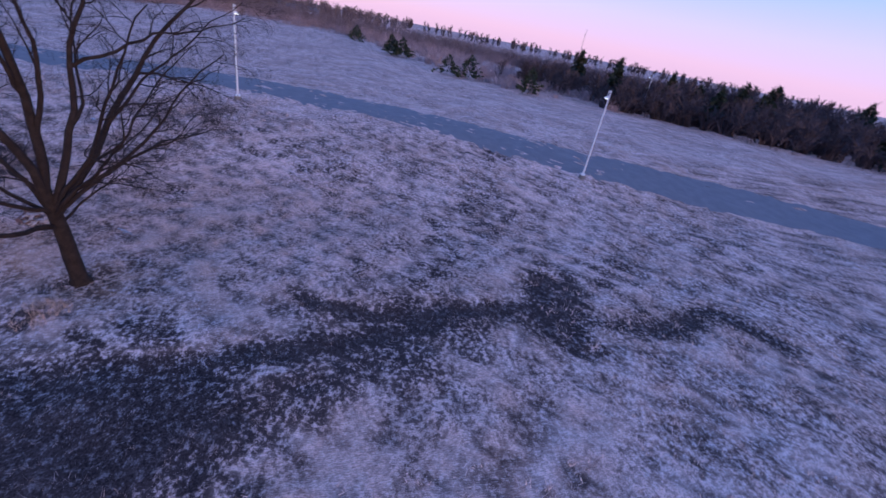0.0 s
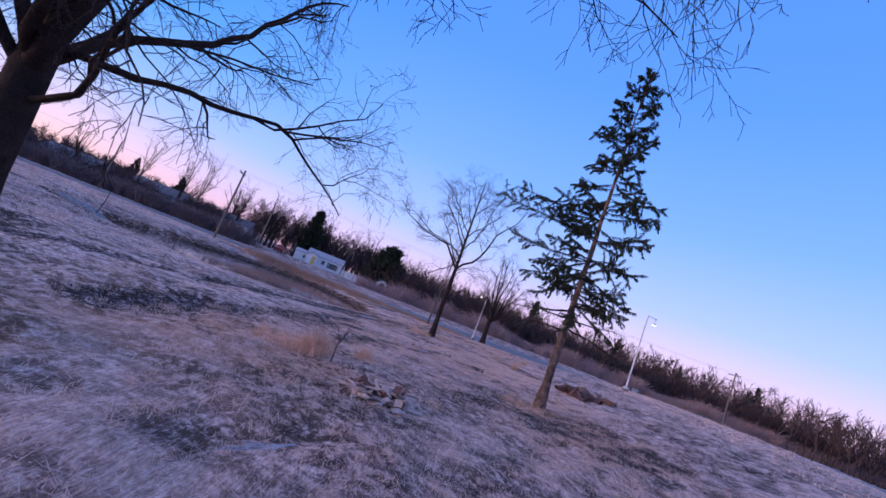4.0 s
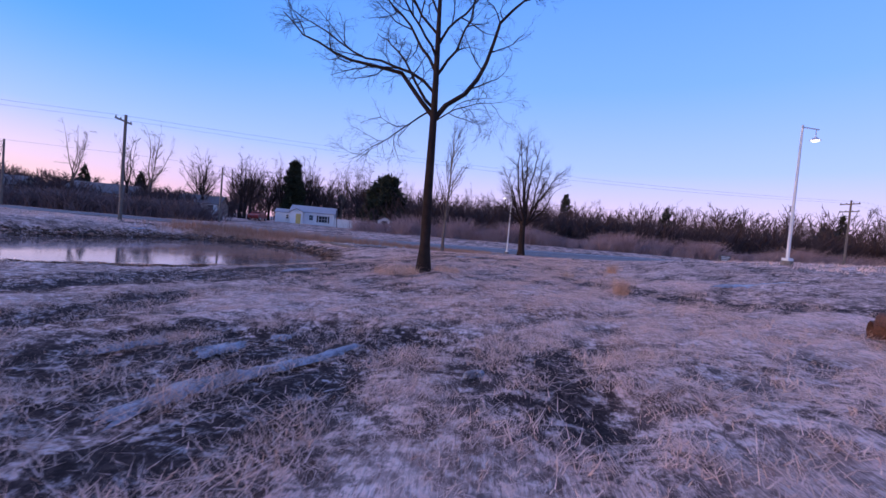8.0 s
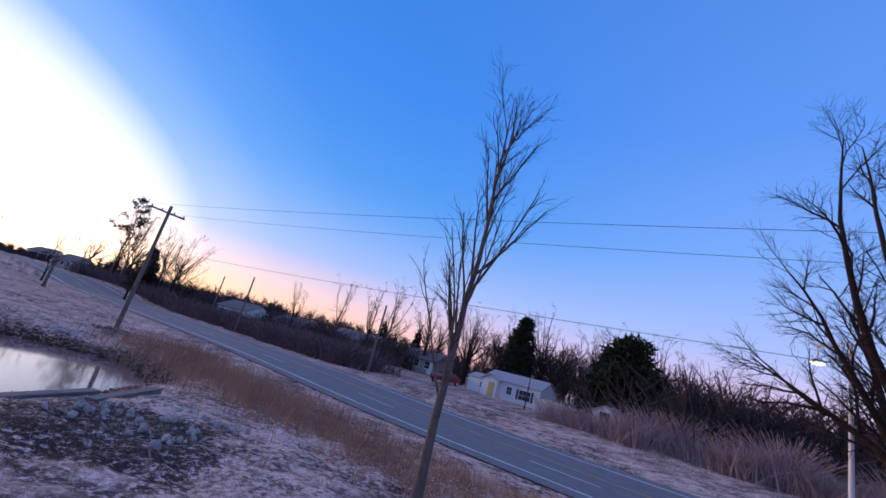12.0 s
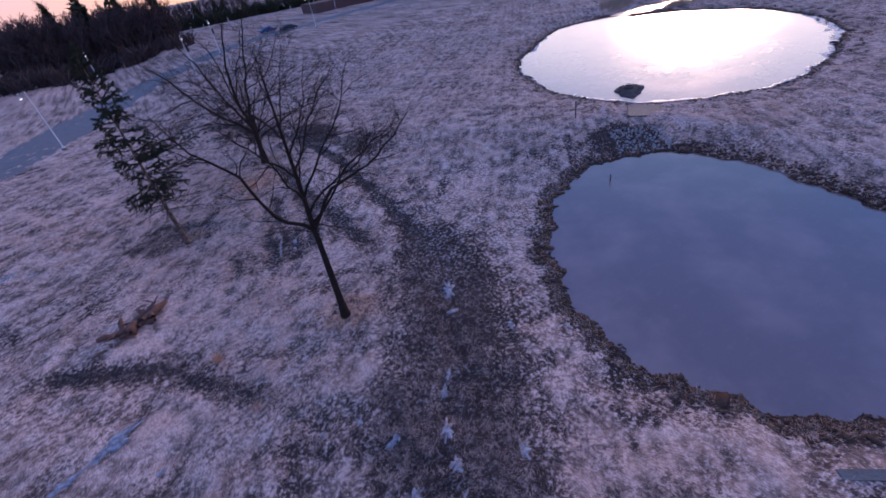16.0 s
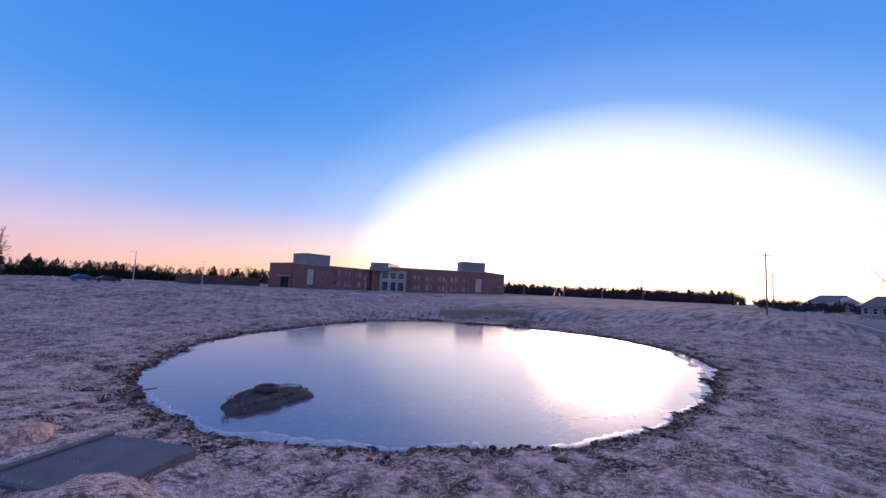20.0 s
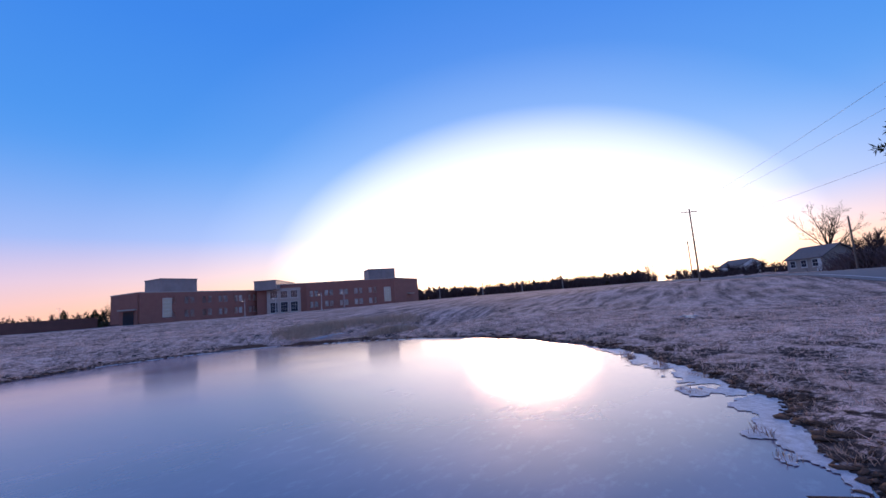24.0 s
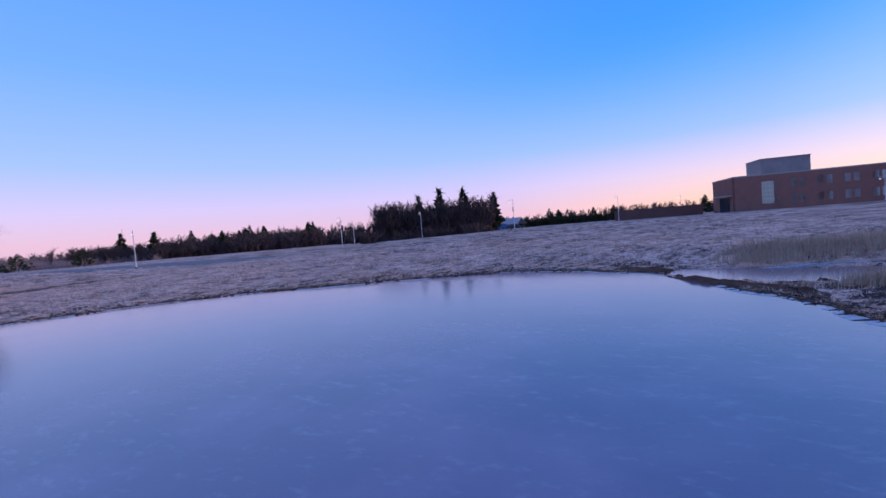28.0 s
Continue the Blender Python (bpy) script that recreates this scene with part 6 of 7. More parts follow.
def rock_bed(name, centre, spread, turn, n, size, label, seed, water=-9.0):
    g = np.random.default_rng(seed)
    ob = thing(name, (centre[0], centre[1], 0), 0, label, "rocks")
    c, s = math.cos(radians(turn)), math.sin(radians(turn))
    for i in range(n):
        u, v = g.uniform(-1, 1) * spread[0], g.uniform(-1, 1) * spread[1]
        x, y = centre[0] + u * c - v * s, centre[1] + u * s + v * c
        z = max(ground_at(x, y), water)
        r = linked("stone", ROCKS[i % 6], ob)
        k = size * g.uniform(0.5, 1.5)
        r.matrix_local = Matrix.Translation((x - centre[0], y - centre[1], z + 0.22 * k)) @ Euler(g.uniform(0, 6, 3)).to_matrix().to_4x4() @ Matrix.Diagonal((k, k, k, 1))


rock_bed("riprap", (-20.9, 26.6), (1.5, 1.9), 50, 298, 0.17, "pale broken stones lining the spillway", 1, -1.0)
rock_bed("outlet_rocks", (-2.6, 46.6), (1.6, 2.0), 45, 70, 0.18, "pale broken stones at the weir outlet", 2, -1.2)


def islet():
    th = np.linspace(0, 2 * np.pi, 40, endpoint=False)
    g = np.random.default_rng(9)
    wob = 1 + 0.12 * np.sin(3 * th + 1) + 0.07 * np.sin(7 * th) + g.normal(size=40) * 0.03
    rings = [(1.0, -0.62), (0.95, -0.36), (0.85, -0.26), (0.7, -0.2), (0.5, -0.16), (0.3, -0.13), (0.15, -0.12), (0.0, -0.10)]
    V = np.array([[-30.4 + 2.0 * r * w * math.cos(t) * 0.86 - 1.25 * r * w * math.sin(t) * 0.5, 19.8 + 2.0 * r * w * math.cos(t) * 0.5 + 1.25 * r * w * math.sin(t) * 0.86, z + g.normal() * 0.03] for r, z in rings for t, w in zip(th, wob)])
    j, s = np.arange(len(rings) - 1)[:, None], np.arange(40)[None]
    F = np.stack([j * 40 + s, j * 40 + (s + 1) % 40, (j + 1) * 40 + (s + 1) % 40, (j + 1) * 40 + s], -1).reshape(-1, 4)
    tagged(new("mud_islet", mesh_of("mud_islet", V, F, SOIL, True)), "low muddy grass islet at the pond edge", "islet", kind="structure")


islet()
ring = new("drain_ring")
ring.matrix_world = pose(-30.4, 19.7, -0.10)
tagged(ring, "dark round drain ring half sunk in the islet", "drain")
th_ = np.linspace(0, 2 * np.pi, 25)
bm = bmesh.new()
rows_ = [[bm.verts.new((math.cos(a) * (0.34 + 0.11 * math.cos(b)), math.sin(a) * (0.34 + 0.11 * math.cos(b)), 0.08 + 0.11 * math.sin(b))) for b in np.linspace(0, 2 * np.pi, 9)[:-1]] for a in th_[:-1]]
for i in range(24):
    for j in range(8):
        bm.faces.new((rows_[i][j], rows_[(i + 1) % 24][j], rows_[(i + 1) % 24][(j + 1) % 8], rows_[i][(j + 1) % 8]))
part("rim", bm, SOIL, ring)
bm = bmesh.new()
bmesh.ops.create_cone(bm, cap_ends=True, segments=20, radius1=0.28, radius2=0.28, depth=0.06, matrix=Matrix.Translation((0, 0, 0.05)))
part("grate", bm, DARK_METAL, ring)


def log_pile(x, y, turn, seed, n, length, label):
    g = np.random.default_rng(seed)
    ob = thing("rotten_log", (x, y, ground_at(x, y)), turn, label, "log")
    P, R = [], []
    for i in range(n):
        L = length * g.uniform(0.2, 0.6)
        yaw = g.normal() * 0.9
        c = np.array([g.uniform(-0.35, 0.35) * length, g.uniform(-0.4, 0.4), 0.03 + 0.25 * g.random() ** 2])
        d = np.array([math.cos(yaw), math.sin(yaw), g.normal() * 0.12]) * L / 2
        t = np.linspace(-1, 1, 6)[:, None]
        p = c + d * t + g.normal(size=(6, 3)) * 0.035
        r = np.full(6, length * (0.025 + 0.055 * g.random() ** 2)) * g.uniform(0.6, 1.2, 6)
        r[[0, -1]] *= 0.6
        linked("log_piece", mesh_of("log_piece", *tubes(p[None], r[None], 9), LOG_WOOD), ob)
    for i in range(n):
        L, W, T = g.uniform(0.25, 0.8), g.uniform(0.05, 0.2), g.uniform(0.02, 0.06)
        bm = box(L, W, T)
        bmesh.ops.subdivide_edges(bm, edges=[e for e in bm.edges if abs((e.verts[0].co - e.verts[1].co).x) > L * 0.5], cuts=3)
        for v in bm.verts:
            v.co.y *= 1 - 0.7 * max(0.0, v.co.x / L + 0.1)
            v.co += Vector(g.normal(size=3) * 0.014)
        sl = part("splinter", bm, LOG_WOOD, ob)
        sl.matrix_local = Matrix.Translation((g.normal() * 0.3 * length, g.normal() * 0.32, 0.06 + 0.3 * g.random() ** 2)) @ Euler((g.normal() * 0.6, g.normal() * 0.45, g.uniform(0, 6.28))).to_matrix().to_4x4()


log_pile(11.7, 20.2, 35, 3, 18, 2.9, "heap of brown rotten log pieces in the grass")


def bark_heap(x, y, seed, n):
    """Flat split slabs of bark and wood thrown in a low heap."""
    g = np.random.default_rng(seed)
    ob = thing("bark_heap", (x, y, ground_at(x, y)), 0, "low heap of pale split bark slabs in the grass", "wood heap")
    for i in range(n):
        L, W, T = g.uniform(0.16, 0.5), g.uniform(0.06, 0.2), g.uniform(0.015, 0.04)
        bm = box(L, W, T)
        bmesh.ops.subdivide_edges(bm, edges=[e for e in bm.edges if abs((e.verts[0].co - e.verts[1].co).x) > L * 0.5], cuts=3)
        bend = g.normal() * 0.5
        for v in bm.verts:
            v.co.z += bend * v.co.x ** 2 - 2.2 * v.co.y ** 2
            v.co += Vector(g.normal(size=3) * 0.008)
        d = 0.62 * g.random() ** 0.6
        a = g.uniform(0, 6.28)
        p = part("bark_slab", bm, (BARK_SLAB, BARK_SLAB, LOG_WOOD)[i % 3], ob)
        px, py = d * math.cos(a) * 1.25, d * math.sin(a)
        p.matrix_local = Matrix.Translation((px, py, ground_at(x + px, y + py) - ground_at(x, y) + 0.03 + 0.22 * max(0.0, 0.55 - d) * g.random())) @ Euler((g.normal() * 0.35, g.normal() * 0.3, g.uniform(0, 6.28))).to_matrix().to_4x4()


BARK_SLAB = material("pale_split_bark", (0.64, 0.48, 0.42), 0.9, (0.24, 0.15, 0.12), 7.0, 0.9, 0.8, island=0.3)
bark_heap(4.2, 6.9, 6, 54)


def green_box(x, y, turn, w, d, h, label):
    ob = thing("utility_cabinet", (x, y, ground_at(x, y) - 0.02), turn, label, "utility box")
    part("body", box(w, d, h, 0, 0, 0.1, 0.04), GREEN_BOX, ob)
    part("pad", box(w + 0.3, d + 0.3, 0.16, 0, 0, -0.04, 0.02), CONCRETE, ob, "concrete pad")
    part("lid", box(w + 0.08, d + 0.08, 0.08, 0, 0, h + 0.1, 0.02), GREEN_BOX, ob)
    part("notice", box(w * 0.2, 0.01, h * 0.25, -w * 0.2, -d / 2 - 0.012, h * 0.6), FRAME_WHITE, ob, "pale notice plate")


green_box(44.5, 65.6, 20, 1.5, 1.4, 1.7, "green steel utility cabinet on a pad")
green_box(48.0, 65.2, 20, 4.2, 1.8, 1.55, "long green steel utility cabinet on a pad")


def board_sign(x, y, turn):
    ob = thing("sign_board", (x, y, ground_at(x, y)), turn, "brown wooden notice board on two posts", "sign")
    for s in (-0.75, 0.75):
        part("post", box(0.12, 0.12, 1.9, s, 0, -0.05, 0.01), POLE_WOOD, ob)
    b = part("board", box(1.5, 0.06, 0.75, 0, -0.09, 1.1, 0.01), POLE_WOOD, ob)
    for i in range(3):
        part("line_of_writing", box(1.2 - 0.2 * i, 0.012, 0.09, -0.05 * i, -0.128, 1.62 - 0.2 * i), FRAME_WHITE, b)


board_sign(35.8, 69.5, 15)
for x, y in ((30.50, 68.85), (38.47, 71.32)):
    ob = thing("marker_post", at(x, y), 0, "short dark marker post by the road", "post")
    part("post", box(0.12, 0.12, 1.0, 0, 0, -0.05, 0.01), DARK_METAL, ob)


# ---- ice and snow on the grass ----
def ice_patch(name, x, y, a, b, turn, seed, label="thin patch of snow ice on the grass", lift=-0.022):
    g = np.random.default_rng(seed)
    th = np.linspace(0, 2 * np.pi, 72, endpoint=False)
    w = 0.85 + 0.26 * np.sin(2 * th + g.uniform(0, 6)) + 0.24 * np.sin(5 * th + g.uniform(0, 6)) + 0.22 * np.sin(9 * th + g.uniform(0, 6)) + 0.16 * np.sin(17 * th + g.uniform(0, 6)) + g.normal(size=72) * 0.14
    c, s = math.cos(radians(turn)), math.sin(radians(turn))
    V = []
    for r, dz in ((1.0, -0.03), (0.85, 0.012), (0.4, 0.02), (0.0, 0.02)):
        u, v = a * r * w * np.cos(th), b * r * w * np.sin(th)
        px, py = x + u * c - v * s, y + u * s + v * c
        V.append(np.stack([px, py, land(px, py) * 0.6 + ground_at(x, y) * 0.4 + lift + dz], 1))
    V = np.concatenate(V)
    j, q = np.arange(3)[:, None], np.arange(72)[None]
    F = np.stack([j * 72 + q, j * 72 + (q + 1) % 72, (j + 1) * 72 + (q + 1) % 72, (j + 1) * 72 + q], -1).reshape(-1, 4)
    tagged(new(name, mesh_of(name, V, F, PUDDLE_ICE, True)), label, "ice patch", "ice patches on the grass")


for n, (x, y, a, b, turn) in enumerate([(3.50, 17.35, 0.55, 0.10, 80), (3.72, 18.10, 0.55, 0.09, 66), (4.0, 18.80, 0.45, 0.07, 70), (3.0, 18.6, 0.24, 0.13, 65), (3.3, 19.3, 0.14, 0.07, 70), (2.2, 18.3, 0.35, 0.06, 60), (5.6, 18.2, 0.09, 0.06, 50), (5.5, 33.9, 0.5, 0.16, 20),
                                        (5.5, 37.0, 0.45, 0.28, 40), (4.6, 35.9, 0.3, 0.18, 30), (4.1, 34.8, 0.42, 0.2, 35), (3.2, 33.5, 0.26, 0.12, 40), (2.6, 33.0, 0.24, 0.10, 40), (6.1, 35.8, 0.4, 0.16, 10), (6.1, 32.5, 0.2, 0.10, 70), (6.4, 32.1, 0.22, 0.07, 20), (5.0, 34.5, 0.3, 0.12, 30), (7.3, 32.0, 0.12, 0.08, 0),
                                        (-0.68, 28.92, 0.55, 0.28, 60), (0.20, 30.32, 0.25, 0.14, 0), (-20.2, 44.0, 0.9, 0.2, 70), (-20.9, 44.8, 0.5, 0.25, 20), (-73.5, 25.7, 0.8, 0.45, 10), (-23.91, -65.06, 4.0, 0.9, 8), (-15.68, -60.56, 2.0, 0.6, 12), (-72.2, -5.8, 2.0, 0.5, 10), (-76.5, 2.2, 1.6, 0.4, 15), (-80.5, -4.2, 2.0, 0.5, 5),
                                        (13.2, 27.2, 1.3, 0.28, 20), (14.6, 27.9, 0.6, 0.18, 15), (17.5, 9.2, 0.55, 0.22, 30), (16.4, 9.9, 0.4, 0.12, 20), (3.5, 3.8, 0.30, 0.16, 40), (0.5, 4.3, 0.25, 0.12, 10), (17.9, 34.7, 0.7, 0.2, 10), (12.3, 29.5, 0.5, 0.14, 10), (-1.21, 32.50, 0.5, 0.2, 50), (2.82, 36.91, 0.5, 0.25, 60)]):
    ice_patch("ice_patch", x, y, a, b, turn, n, lift=0.05 if x < -60 else 0.02 if a > 1 else -0.022)


# reed clumps in the shelf ice: x, y, radius, height, count
ICE_REEDS = [(-61.75, 24.5, 0.12, 0.34, 7), (-61.4, 24.75, 0.16, 0.26, 16), (-61.1, 24.9, 0.10, 0.30, 5), (-59.9, 25.95, 0.20, 0.42, 13), (-59.4, 26.2, 0.22, 0.24, 7), (-58.3, 27.15, 0.30, 0.18, 12), (-58.0, 27.3, 0.08, 0.36, 4), (-56.5, 27.05, 0.25, 0.12, 14), (-56.1, 27.35, 0.20, 0.10, 10),
             (-63.8, 23.6, 0.3, 0.10, 8), (-64.6, 22.6, 0.4, 0.09, 9), (-53.3, 28.5, 0.22, 0.22, 10), (-52.2, 28.75, 0.18, 0.16, 8), (-50.6, 29.3, 0.2, 0.14, 8), (-29.1, 21.0, 0.2, 0.3, 8), (-28.5, 21.4, 0.2, 0.25, 8)]


def ice_shelf():
    """Ragged thin shelf of white ice inside the pond's north bank, with collars of ice round the reeds."""
    g = np.random.default_rng(41)
    nx, ny, c = 320, 190, 0.06
    ix, iy = np.meshgrid(np.arange(nx), np.arange(ny), indexing="ij")
    X, Y = -67.0 + c * ix + g.normal(size=ix.shape) * 0.014, 19.5 + c * iy + g.normal(size=ix.shape) * 0.014
    rag = 0.5 * wave(X, Y, 1.1, 61) + 0.4 * wave(X, Y, 2.9, 62) + 0.28 * wave(X, Y, 7.3, 63)
    th = np.arctan2(Y - POND_WEST[0][1], X - POND_WEST[0][0])
    d = gap(POND_WEST, X, Y)
    wide = 0.15 + 0.95 * step(2.62, 2.35, th) * step(1.72, 2.05, th)
    solid = (d < 0.10) & (d > -wide * (0.75 + 0.75 * rag))
    for x, y, r, _, _ in ICE_REEDS:
        solid |= np.hypot(X - x, (Y - y) * 1.3) < (r + 0.10) * (0.9 + 0.9 * rag)
    V = np.stack([X, Y, np.full_like(X, POND_WEST[2] + 0.014) + 0.006 * rag], -1).reshape(-1, 3)
    keep = solid[:-1, :-1] & solid[1:, :-1] & solid[1:, 1:] & solid[:-1, 1:]
    q = (ix * ny + iy)[:-1, :-1][keep]
    F = np.stack([q, q + ny, q + ny + 1, q + 1], 1)
    used, back = np.unique(F, return_inverse=True)
    tagged(new("ice_shelf", mesh_of("ice_shelf", V[used], back.reshape(-1, 4), ICE)), "ragged white shelf ice along the pond's bank", "ice", kind="structure")


ice_shelf()


def ice_rim():
    """Broken white ice along part of the west pond's shore."""
    g = np.random.default_rng(3)
    th = np.linspace(-3.3, 1.62, 520)
    r = shore(POND_WEST, th)
    north = step(0.25, 0.6, th) * step(2.75, 2.5, th)
    wide = 0.03 + 0.24 * np.clip(np.sin(9 * th) * np.sin(5 * th + 1) + 0.3, 0, 1) + north * (0.02 + 0.24 * np.abs(np.sin(14 * th) * np.sin(23 * th + 2)) ** 1.5) + g.random(520) ** 2 * 0.16
    V = []
    for k, dz in ((0.12, 0.004), (0.0, 0.03), (-1.0, 0.022), (-1.25, 0.003)):
        rr = r + (k * wide if k < 0 else k)
        V.append(np.stack([POND_WEST[0][0] + rr * np.cos(th), POND_WEST[0][1] + rr * np.sin(th), np.full(520, POND_WEST[2] + dz)], 1))
    V = np.concatenate(V)
    j, s = np.arange(3)[:, None], np.arange(519)[None]
    F = np.stack([j * 520 + s, j * 520 + s + 1, (j + 1) * 520 + s + 1, (j + 1) * 520 + s], -1).reshape(-1, 4)
    gone = np.tile((np.sin(7 * th + 1) + np.sin(17 * th) + g.normal(size=520) * (0.45 - 0.3 * north) - 0.9 * north)[:-1] > 0.35, 3)
    tagged(new("ice_rim", mesh_of("ice_rim", V, F[~gone][:, ::-1], ICE)), "broken white ice along the pond shore", "ice", kind="structure")


ice_rim()


# ---- grass, reeds and turf ----
def blades(rng, x, y, h, mat, name, label, per=6, width=0.009, lean=0.45, spread=0.05, plain=False, raised=0.0):
    n = len(x)
    wet = np.where(gap(POND_WEST, x, y) < 0, POND_WEST[2], -9.0)
    wet = np.where(np.hypot((x + 30.4) * 0.8, y - 19.8) < 1.7, -0.19, wet)
    foot = np.repeat(np.stack([x, y, np.maximum(land(x, y), wet) - 0.01 + raised], 1), per, 0)
    M = n * per
    foot[:, :2] += rng.normal(size=(M, 2)) * spread
    hh = np.repeat(h, per) * rng.uniform(0.5, 1.2, M)
    a = rng.uniform(0, 2 * np.pi, M)
    l = rng.normal(size=(M, 2)) * lean
    side_ = np.stack([np.cos(a), np.sin(a), 0 * a], 1) * (width * rng.uniform(0.6, 1.4, M))[:, None]
    mid = foot + np.stack([l[:, 0] * hh * 0.35, l[:, 1] * hh * 0.35, hh * 0.6], 1)
    tip = foot + np.stack([l[:, 0] * hh, l[:, 1] * hh, hh * 0.95], 1)
    if plain:
        V = np.stack([foot - side_ * 1.2, foot + side_ * 1.2, tip], 1).reshape(-1, 3)
        F = np.arange(M * 3).reshape(-1, 3)
    else:
        V = np.stack([foot - side_, foot + side_, mid + side_ * 0.7, tip, mid - side_ * 0.7], 1).reshape(-1, 3)
        b = np.arange(M)[:, None] * 5
        F = np.concatenate([b + np.array([[0, 1, 2]]), b + np.array([[0, 2, 4]]), b + np.array([[4, 2, 3]])])
    tagged(new(name, mesh_of(name, V, F, mat)), label, "grass", kind="stuff")


STRAW_FLAT = material("flattened_straw", (0.88, 0.61, 0.52), 0.9, (0.58, 0.39, 0.32), 1.2, 0.9, island=0.35, spec=0.1)


def lawn():
    g = np.random.default_rng(21)
    n = 330000
    x, y = g.uniform(-9, 17, n), g.uniform(-18, 60, n)
    c = clumps(x, y)
    near = step(8, 3, np.abs(x - 5.5)) * step(-10, -3, y) * step(44, 40, y)
    keep = (gap(POND_EAST, x, y) > 0.25) & (g.random(n) < step(-1.1, 0.5, c)) & (g.random(n) < 0.10 + 0.9 * near)
    keep &= g.random(n) < 0.45 + 0.55 * step(0.4, 1.6, near_line(x, y, TRACK))
    for line in RUTS:
        keep &= near_line(x, y, line) > 0.28 * g.random(n) + 0.1
    x, y, c = x[keep], y[keep], c[keep]
    h = 0.045 + 0.06 * step(-0.4, 1.3, c) + (0.03 + 0.06 * step(4, 8, x)) * g.random(len(x)) ** 2
    blades(g, x, y, h, DRY_GRASS, "dry_grass", "short dry tan winter grass", 6, 0.0030, 0.95, 0.07, True)
    # flattened straw near the low flight
    n = 150000
    x, y = 5.5 + g.normal(size=n) * 3.2, g.uniform(-9, 50, n)
    ok = (gap(POND_EAST, x, y) > 0.4) & (g.random(n) < 0.35 + 0.65 * step(0.3, 1.2, near_line(x, y, TRACK))) & (g.random(n) < 0.15 + 0.85 * step(-0.6, 0.3, clumps(x, y)))
    x, y = x[ok], y[ok]
    blades(g, x, y, 0.03 + 0.02 * g.random(len(x)), STRAW_FLAT, "flattened_straw", "flattened dry straw matted on the ground", 1, 0.0026, 3.0, 0.03, True, 0.025)
    n = 44000
    x, y = g.uniform(-80, 26, n), g.uniform(-24, 62, n)
    ok = (gap(POND_EAST, x, y) > 0.2) & (gap(POND_WEST, x, y) > 0.3) & (y < road_line(x) - 3.5) & ~((np.abs(x - 5) < 13) & (y > -12))
    ok &= g.random(n) < step(60, 15, np.minimum(np.abs(gap(POND_EAST, x, y)), np.abs(gap(POND_WEST, x, y))))
    x, y = x[ok], y[ok]
    blades(g, x, y, 0.10 + 0.10 * g.random(len(x)), DRY_GRASS, "bank_grass", "dry grass on the pond banks", 5, 0.012, 0.6, 0.08, True)


lawn()


def tuft(x, y, r, h, n, mat, name, label, seed, lean=0.42, width=0.006):
    g = np.random.default_rng(seed)
    a, d = g.uniform(0, 6.28, n), r * np.sqrt(g.random(n))
    blades(g, x + d * np.cos(a), y + d * np.sin(a), h * (0.6 + 0.5 * g.random(n)), mat, name, label, 5, width, lean, 0.04)


for n, (x, y, r, h, c) in enumerate([(2.35, 8.35, 0.26, 0.60, 80), (2.15, 8.2, 0.45, 0.36, 80), (3.1, 9.9, 0.22, 0.38, 40), (1.7, 8.0, 0.5, 0.26, 70), (9.2, 25.5, 0.17, 0.58, 55), (10.9, 31.9, 0.2, 0.5, 45), (8.6, 29.2, 0.2, 0.22, 30), (3.2, 26.6, 0.7, 0.32, 110), (4.6, 27.3, 0.45, 0.28, 70), (-1.9, 4.0, 0.7, 0.3, 90), (7.6, 12.4, 0.8, 0.22, 90)]):
    tuft(x, y, r, h, c, RUST_GRASS, "grass_tuft", "tall rust-coloured dead grass tuft", 40 + n, 0.6, 0.004)
bare_tree("sapling", at(2.75, 8.25, -0.03), 88, lambda g: leader(g, (0, 0, 0), 0.5, 0.012, 5, (0.03, 0.02), 0.01, 0.7, 1.3),
          lambda g: limbs_from(g, (0.015, 0.01, 0.4), [(20, 82), (110, 70), (250, 66)], [0.75, 0.6, 0.55], 0.008, 0.1, 7, 0.08),
          [(5, (0.2, 1.0), (25, 50), 0.22, 0.004, 0.2, 4, 3)], "thin dark leafless sapling beside a grass tuft")


STRAW = material("straw_reeds", (0.52, 0.37, 0.28), 0.9, (0.32, 0.22, 0.16), 0.6, 0.8, island=0.4)


def mud_tongue(x, y, a, b, turn, seed):
    """A low dark bank of mud in the shallows."""
    g = np.random.default_rng(seed)
    th = np.linspace(0, 2 * np.pi, 48, endpoint=False)
    w = 1 + 0.2 * np.sin(2 * th + g.uniform(0, 6)) + 0.14 * np.sin(5 * th + g.uniform(0, 6)) + g.normal(size=48) * 0.06
    c, s = math.cos(radians(turn)), math.sin(radians(turn))
    V = []
    for r, dz in ((1.0, -0.25), (0.9, 0.02), (0.7, 0.10), (0.45, 0.15), (0.2, 0.13), (0.0, 0.12)):
        u, v = a * r * w * np.cos(th), b * r * w * np.sin(th)
        V.append(np.stack([x + u * c - v * s, y + u * s + v * c, POND_WEST[2] + dz + g.normal(size=48) * 0.05], 1))
    V = np.concatenate(V)
    j, q = np.arange(5)[:, None], np.arange(48)[None]
    F = np.stack([j * 48 + q, j * 48 + (q + 1) % 48, (j + 1) * 48 + (q + 1) % 48, (j + 1) * 48 + q], -1).reshape(-1, 4)
    tagged(new("mud_bank", mesh_of("mud_bank", V, F, SOD)), "low dark mud bank at the pond inlet", "mud bank", kind="structure")


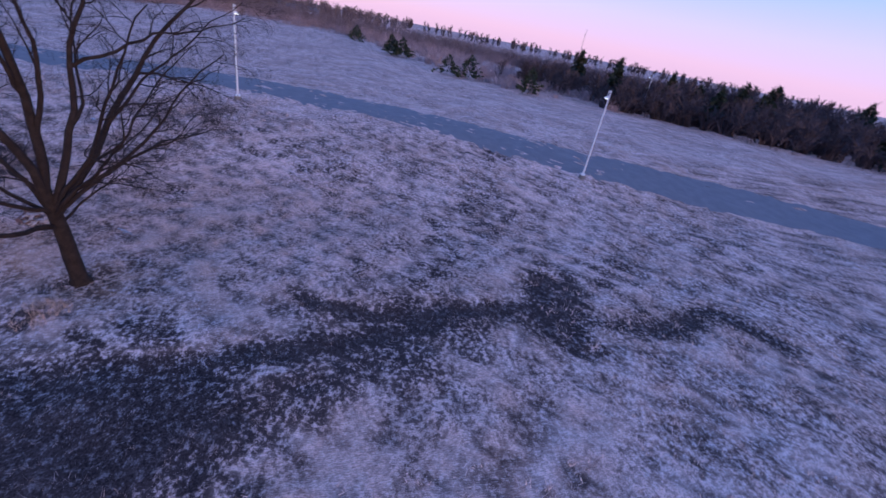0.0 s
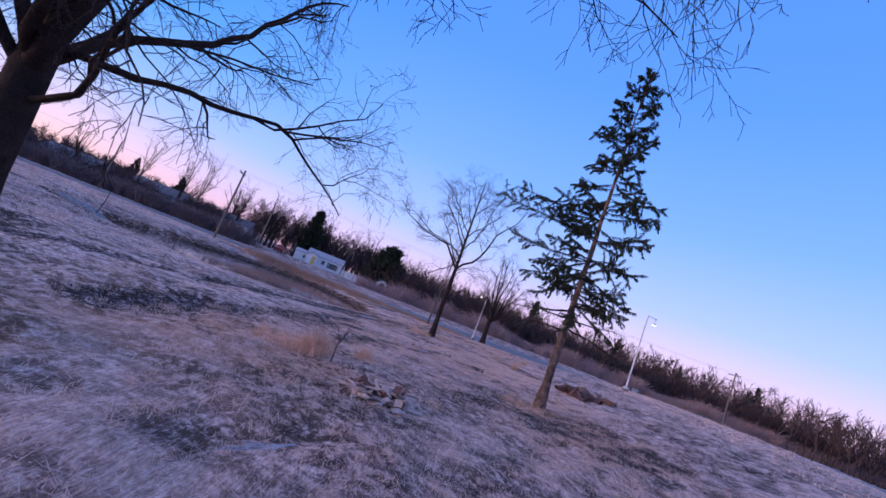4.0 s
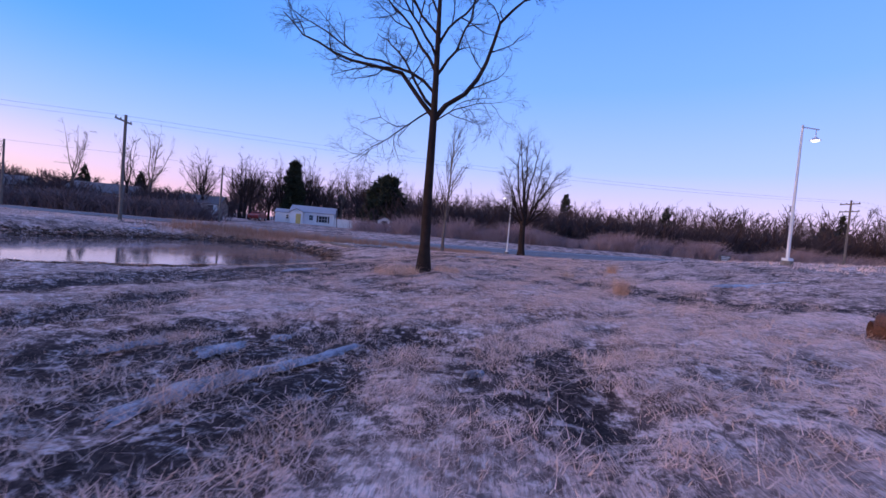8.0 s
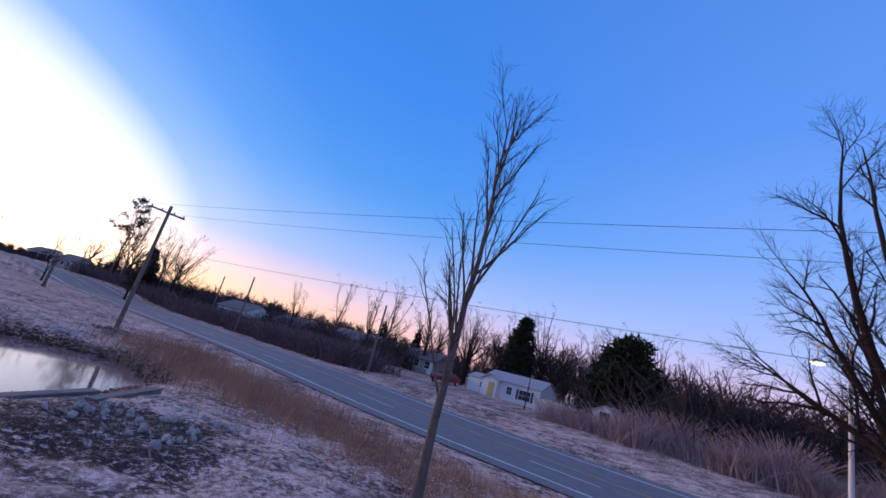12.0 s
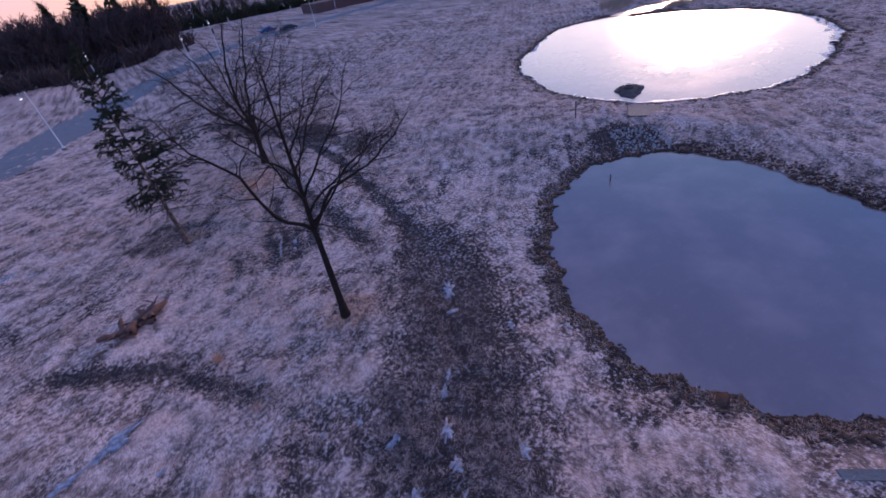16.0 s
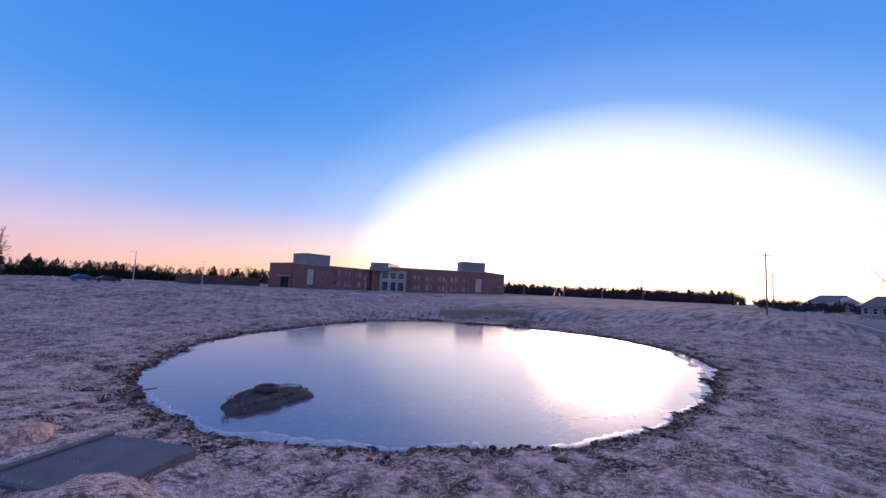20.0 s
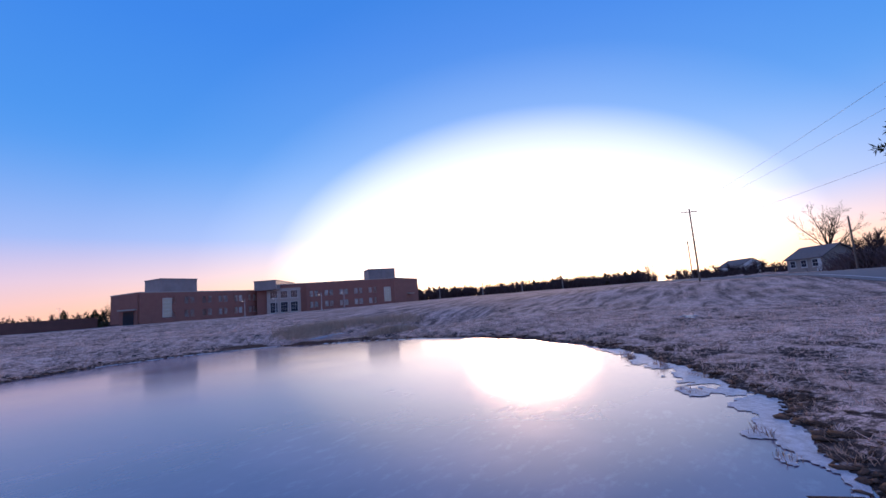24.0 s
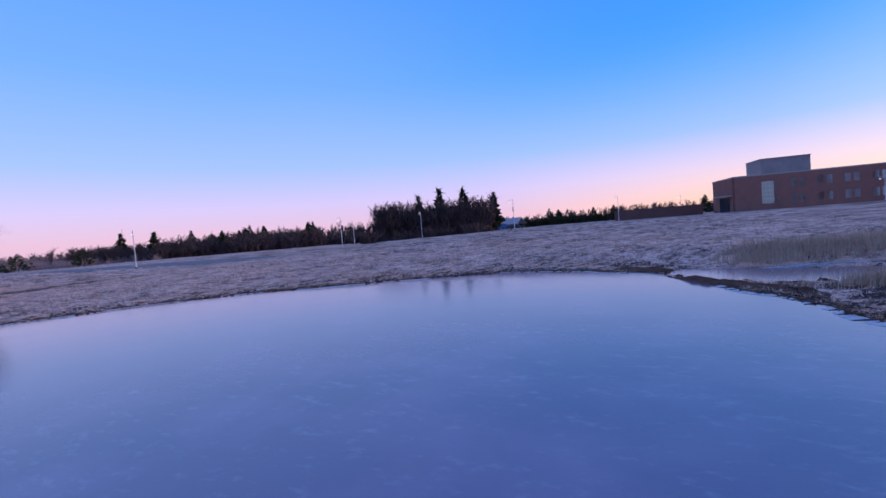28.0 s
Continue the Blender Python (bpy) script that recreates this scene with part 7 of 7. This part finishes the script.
for n, (x, y, a, b, turn) in enumerate([(-66.6, -0.2, 2.4, 0.6, 125), (-68.6, 2.6, 1.8, 0.7, 110), (-71.6, 1.8, 2.8, 0.8, 20), (-75.0, 3.4, 2.6, 0.8, 10), (-63.6, -6.4, 2.2, 0.5, 150)]):
    mud_tongue(x, y, a, b, turn, 70 + n)


def inlet_ice():
    """The frozen inlet: a ragged level sheet along its middle line."""
    g = np.random.default_rng(14)
    mid = np.array(smooth_line(INLET, 40))[:, :2]
    d = np.gradient(mid, axis=0)
    d /= np.linalg.norm(d, axis=1)[:, None]
    side = np.stack([-d[:, 1], d[:, 0]], 1)
    n = len(mid)
    taper = np.sqrt(np.clip(np.sin(np.linspace(0.12, 3.0, n)), 0, 1))
    rows = [mid + side * (k * 2.9 * taper * (1 + 0.22 * g.normal(size=n)))[:, None] for k in (-1.0, -0.5, 0.0, 0.5, 1.0)]
    V = np.concatenate([np.column_stack([r, np.full(n, -0.385)]) for r in rows])
    j, s = np.arange(4)[:, None], np.arange(n - 1)[None]
    F = np.stack([j * n + s, (j + 1) * n + s, (j + 1) * n + s + 1, j * n + s + 1], -1).reshape(-1, 4)[:, ::-1]
    tagged(new("inlet_ice", mesh_of("inlet_ice", V, F, WATER_WEST, True)), "pale frozen inlet behind dark mud banks", "ice", kind="structure")


inlet_ice()


def reeds():
    g = np.random.default_rng(5)
    n = 3600
    t = g.random(n)
    x = -20 + 26 * t + g.normal(size=n) * 0.8
    y = 48.2 + 0.27 * (x + 20) + g.normal(size=n) * 1.5
    ok = (gap(POND_EAST, x, y) > -0.4) & (y < road_line(x) - 3)
    blades(g, x[ok], y[ok], 0.25 + 0.7 * g.random(ok.sum()) * step(5, -9, x[ok]), REED, "reeds_north", "rust-brown dead reeds between pond and road", 4, 0.010, 0.2, 0.08)
    n = 4200
    t = g.random(n)
    x, y = -69 - 15 * t + g.normal(size=n) * 0.8, -8.2 - 1.6 * np.sin(3 * t) + 3.5 * np.maximum(t - 0.6, 0) * 2.5 + g.normal(size=n) * 1.2
    low = g.random(n) < 0.35
    x, y = np.where(low, -73.2 + g.normal(size=n) * 1.2, x), np.where(low, 2.0 + g.normal(size=n) * 0.5, y)
    ok = gap(POND_WEST, x, y) > -0.6
    blades(g, x[ok], y[ok], 0.35 + 0.5 * g.random(ok.sum()), STRAW, "reeds_west", "tan dead reeds in a marshy inlet", 4, 0.014, 0.2, 0.1)
    for k, (x, y, r, h, n) in enumerate(ICE_REEDS):
        tuft(x, y, r, h, n, REED, "reed_clump", "thin brown reed clump frozen into the ice", 300 + k, 0.4, 0.005)
    a, d = g.uniform(0, 6.28, 420), np.sqrt(g.random(420))
    blades(g, -30.4 + 1.6 * d * np.cos(a), 19.8 + 1.05 * d * np.sin(a) + 0.5 * d * np.cos(a), 0.03 + 0.06 * g.random(420), SOD, "islet_grass", "low dark grass on the mud islet", 4, 0.010, 0.6, 0.06)


reeds()


def turf_edge(pond, name, label, seed, a0, a1, n, size):
    """Ragged dark turf lumps along a pond's bank."""
    g = np.random.default_rng(seed)
    th = np.radians(g.uniform(a0, a1, n))
    r = shore(pond, th) + np.abs(g.normal(size=n)) * 0.5 - 0.05
    x, y = pond[0][0] + r * np.cos(th), pond[0][1] + r * np.sin(th)
    bm = bmesh.new()
    bmesh.ops.create_icosphere(bm, subdivisions=1, radius=1.0)
    unit = np.array([v.co for v in bm.verts])
    tri = np.array([[v.index for v in f.verts] for f in bm.faces])
    bm.free()
    k = (size * np.exp(g.normal(size=n) * 0.45) * 0.85)[:, None, None]
    turn = g.uniform(0, 6.28, n)
    shape = unit[None] * g.uniform(0.35, 1.5, (n, len(unit), 1)) * np.stack([g.uniform(0.8, 2.4, n), g.uniform(0.6, 1.3, n), g.uniform(0.2, 0.6, n)], 1)[:, None]
    shape = np.stack([shape[..., 0] * np.cos(turn)[:, None] - shape[..., 1] * np.sin(turn)[:, None], shape[..., 0] * np.sin(turn)[:, None] + shape[..., 1] * np.cos(turn)[:, None], shape[..., 2]], -1)
    V = shape * k + np.stack([x, y, np.maximum(land(x, y), pond[2]) + 0.02], 1)[:, None]
    F = (tri[None] + (np.arange(n) * len(unit))[:, None, None]).reshape(-1, 3)
    tagged(new(name, mesh_of(name, V.reshape(-1, 3), F, SOD)), label, "turf", kind="stuff")


def bank_fringe(pond, name, label, seed, n):
    """Dead grass hanging over a pond's broken edge."""
    g = np.random.default_rng(seed)
    th = g.uniform(0, 2 * np.pi, n)
    r = shore(pond, th) + 0.15 + np.abs(g.normal(size=n)) * 0.55
    x, y = pond[0][0] + r * np.cos(th), pond[0][1] + r * np.sin(th)
    ok = clumps(x, y) > -0.5
    blades(g, x[ok], y[ok], 0.05 + 0.09 * g.random(ok.sum()), RUST_GRASS, name, label, 5, 0.006, 1.0, 0.06, True)


bank_fringe(POND_EAST, "bank_fringe_east", "rusty dead grass fringing the pond bank", 61, 5200)
bank_fringe(POND_WEST, "bank_fringe_west", "rusty dead grass fringing the west pond", 62, 3600)
turf_edge(POND_EAST, "turf_edge_east", "ragged dark turf clods along the pond bank", 8, 0, 360, 3400, 0.055)
turf_edge(POND_WEST, "turf_edge_west", "dark turf clods along the west pond's bank", 9, 0, 360, 1700, 0.070)
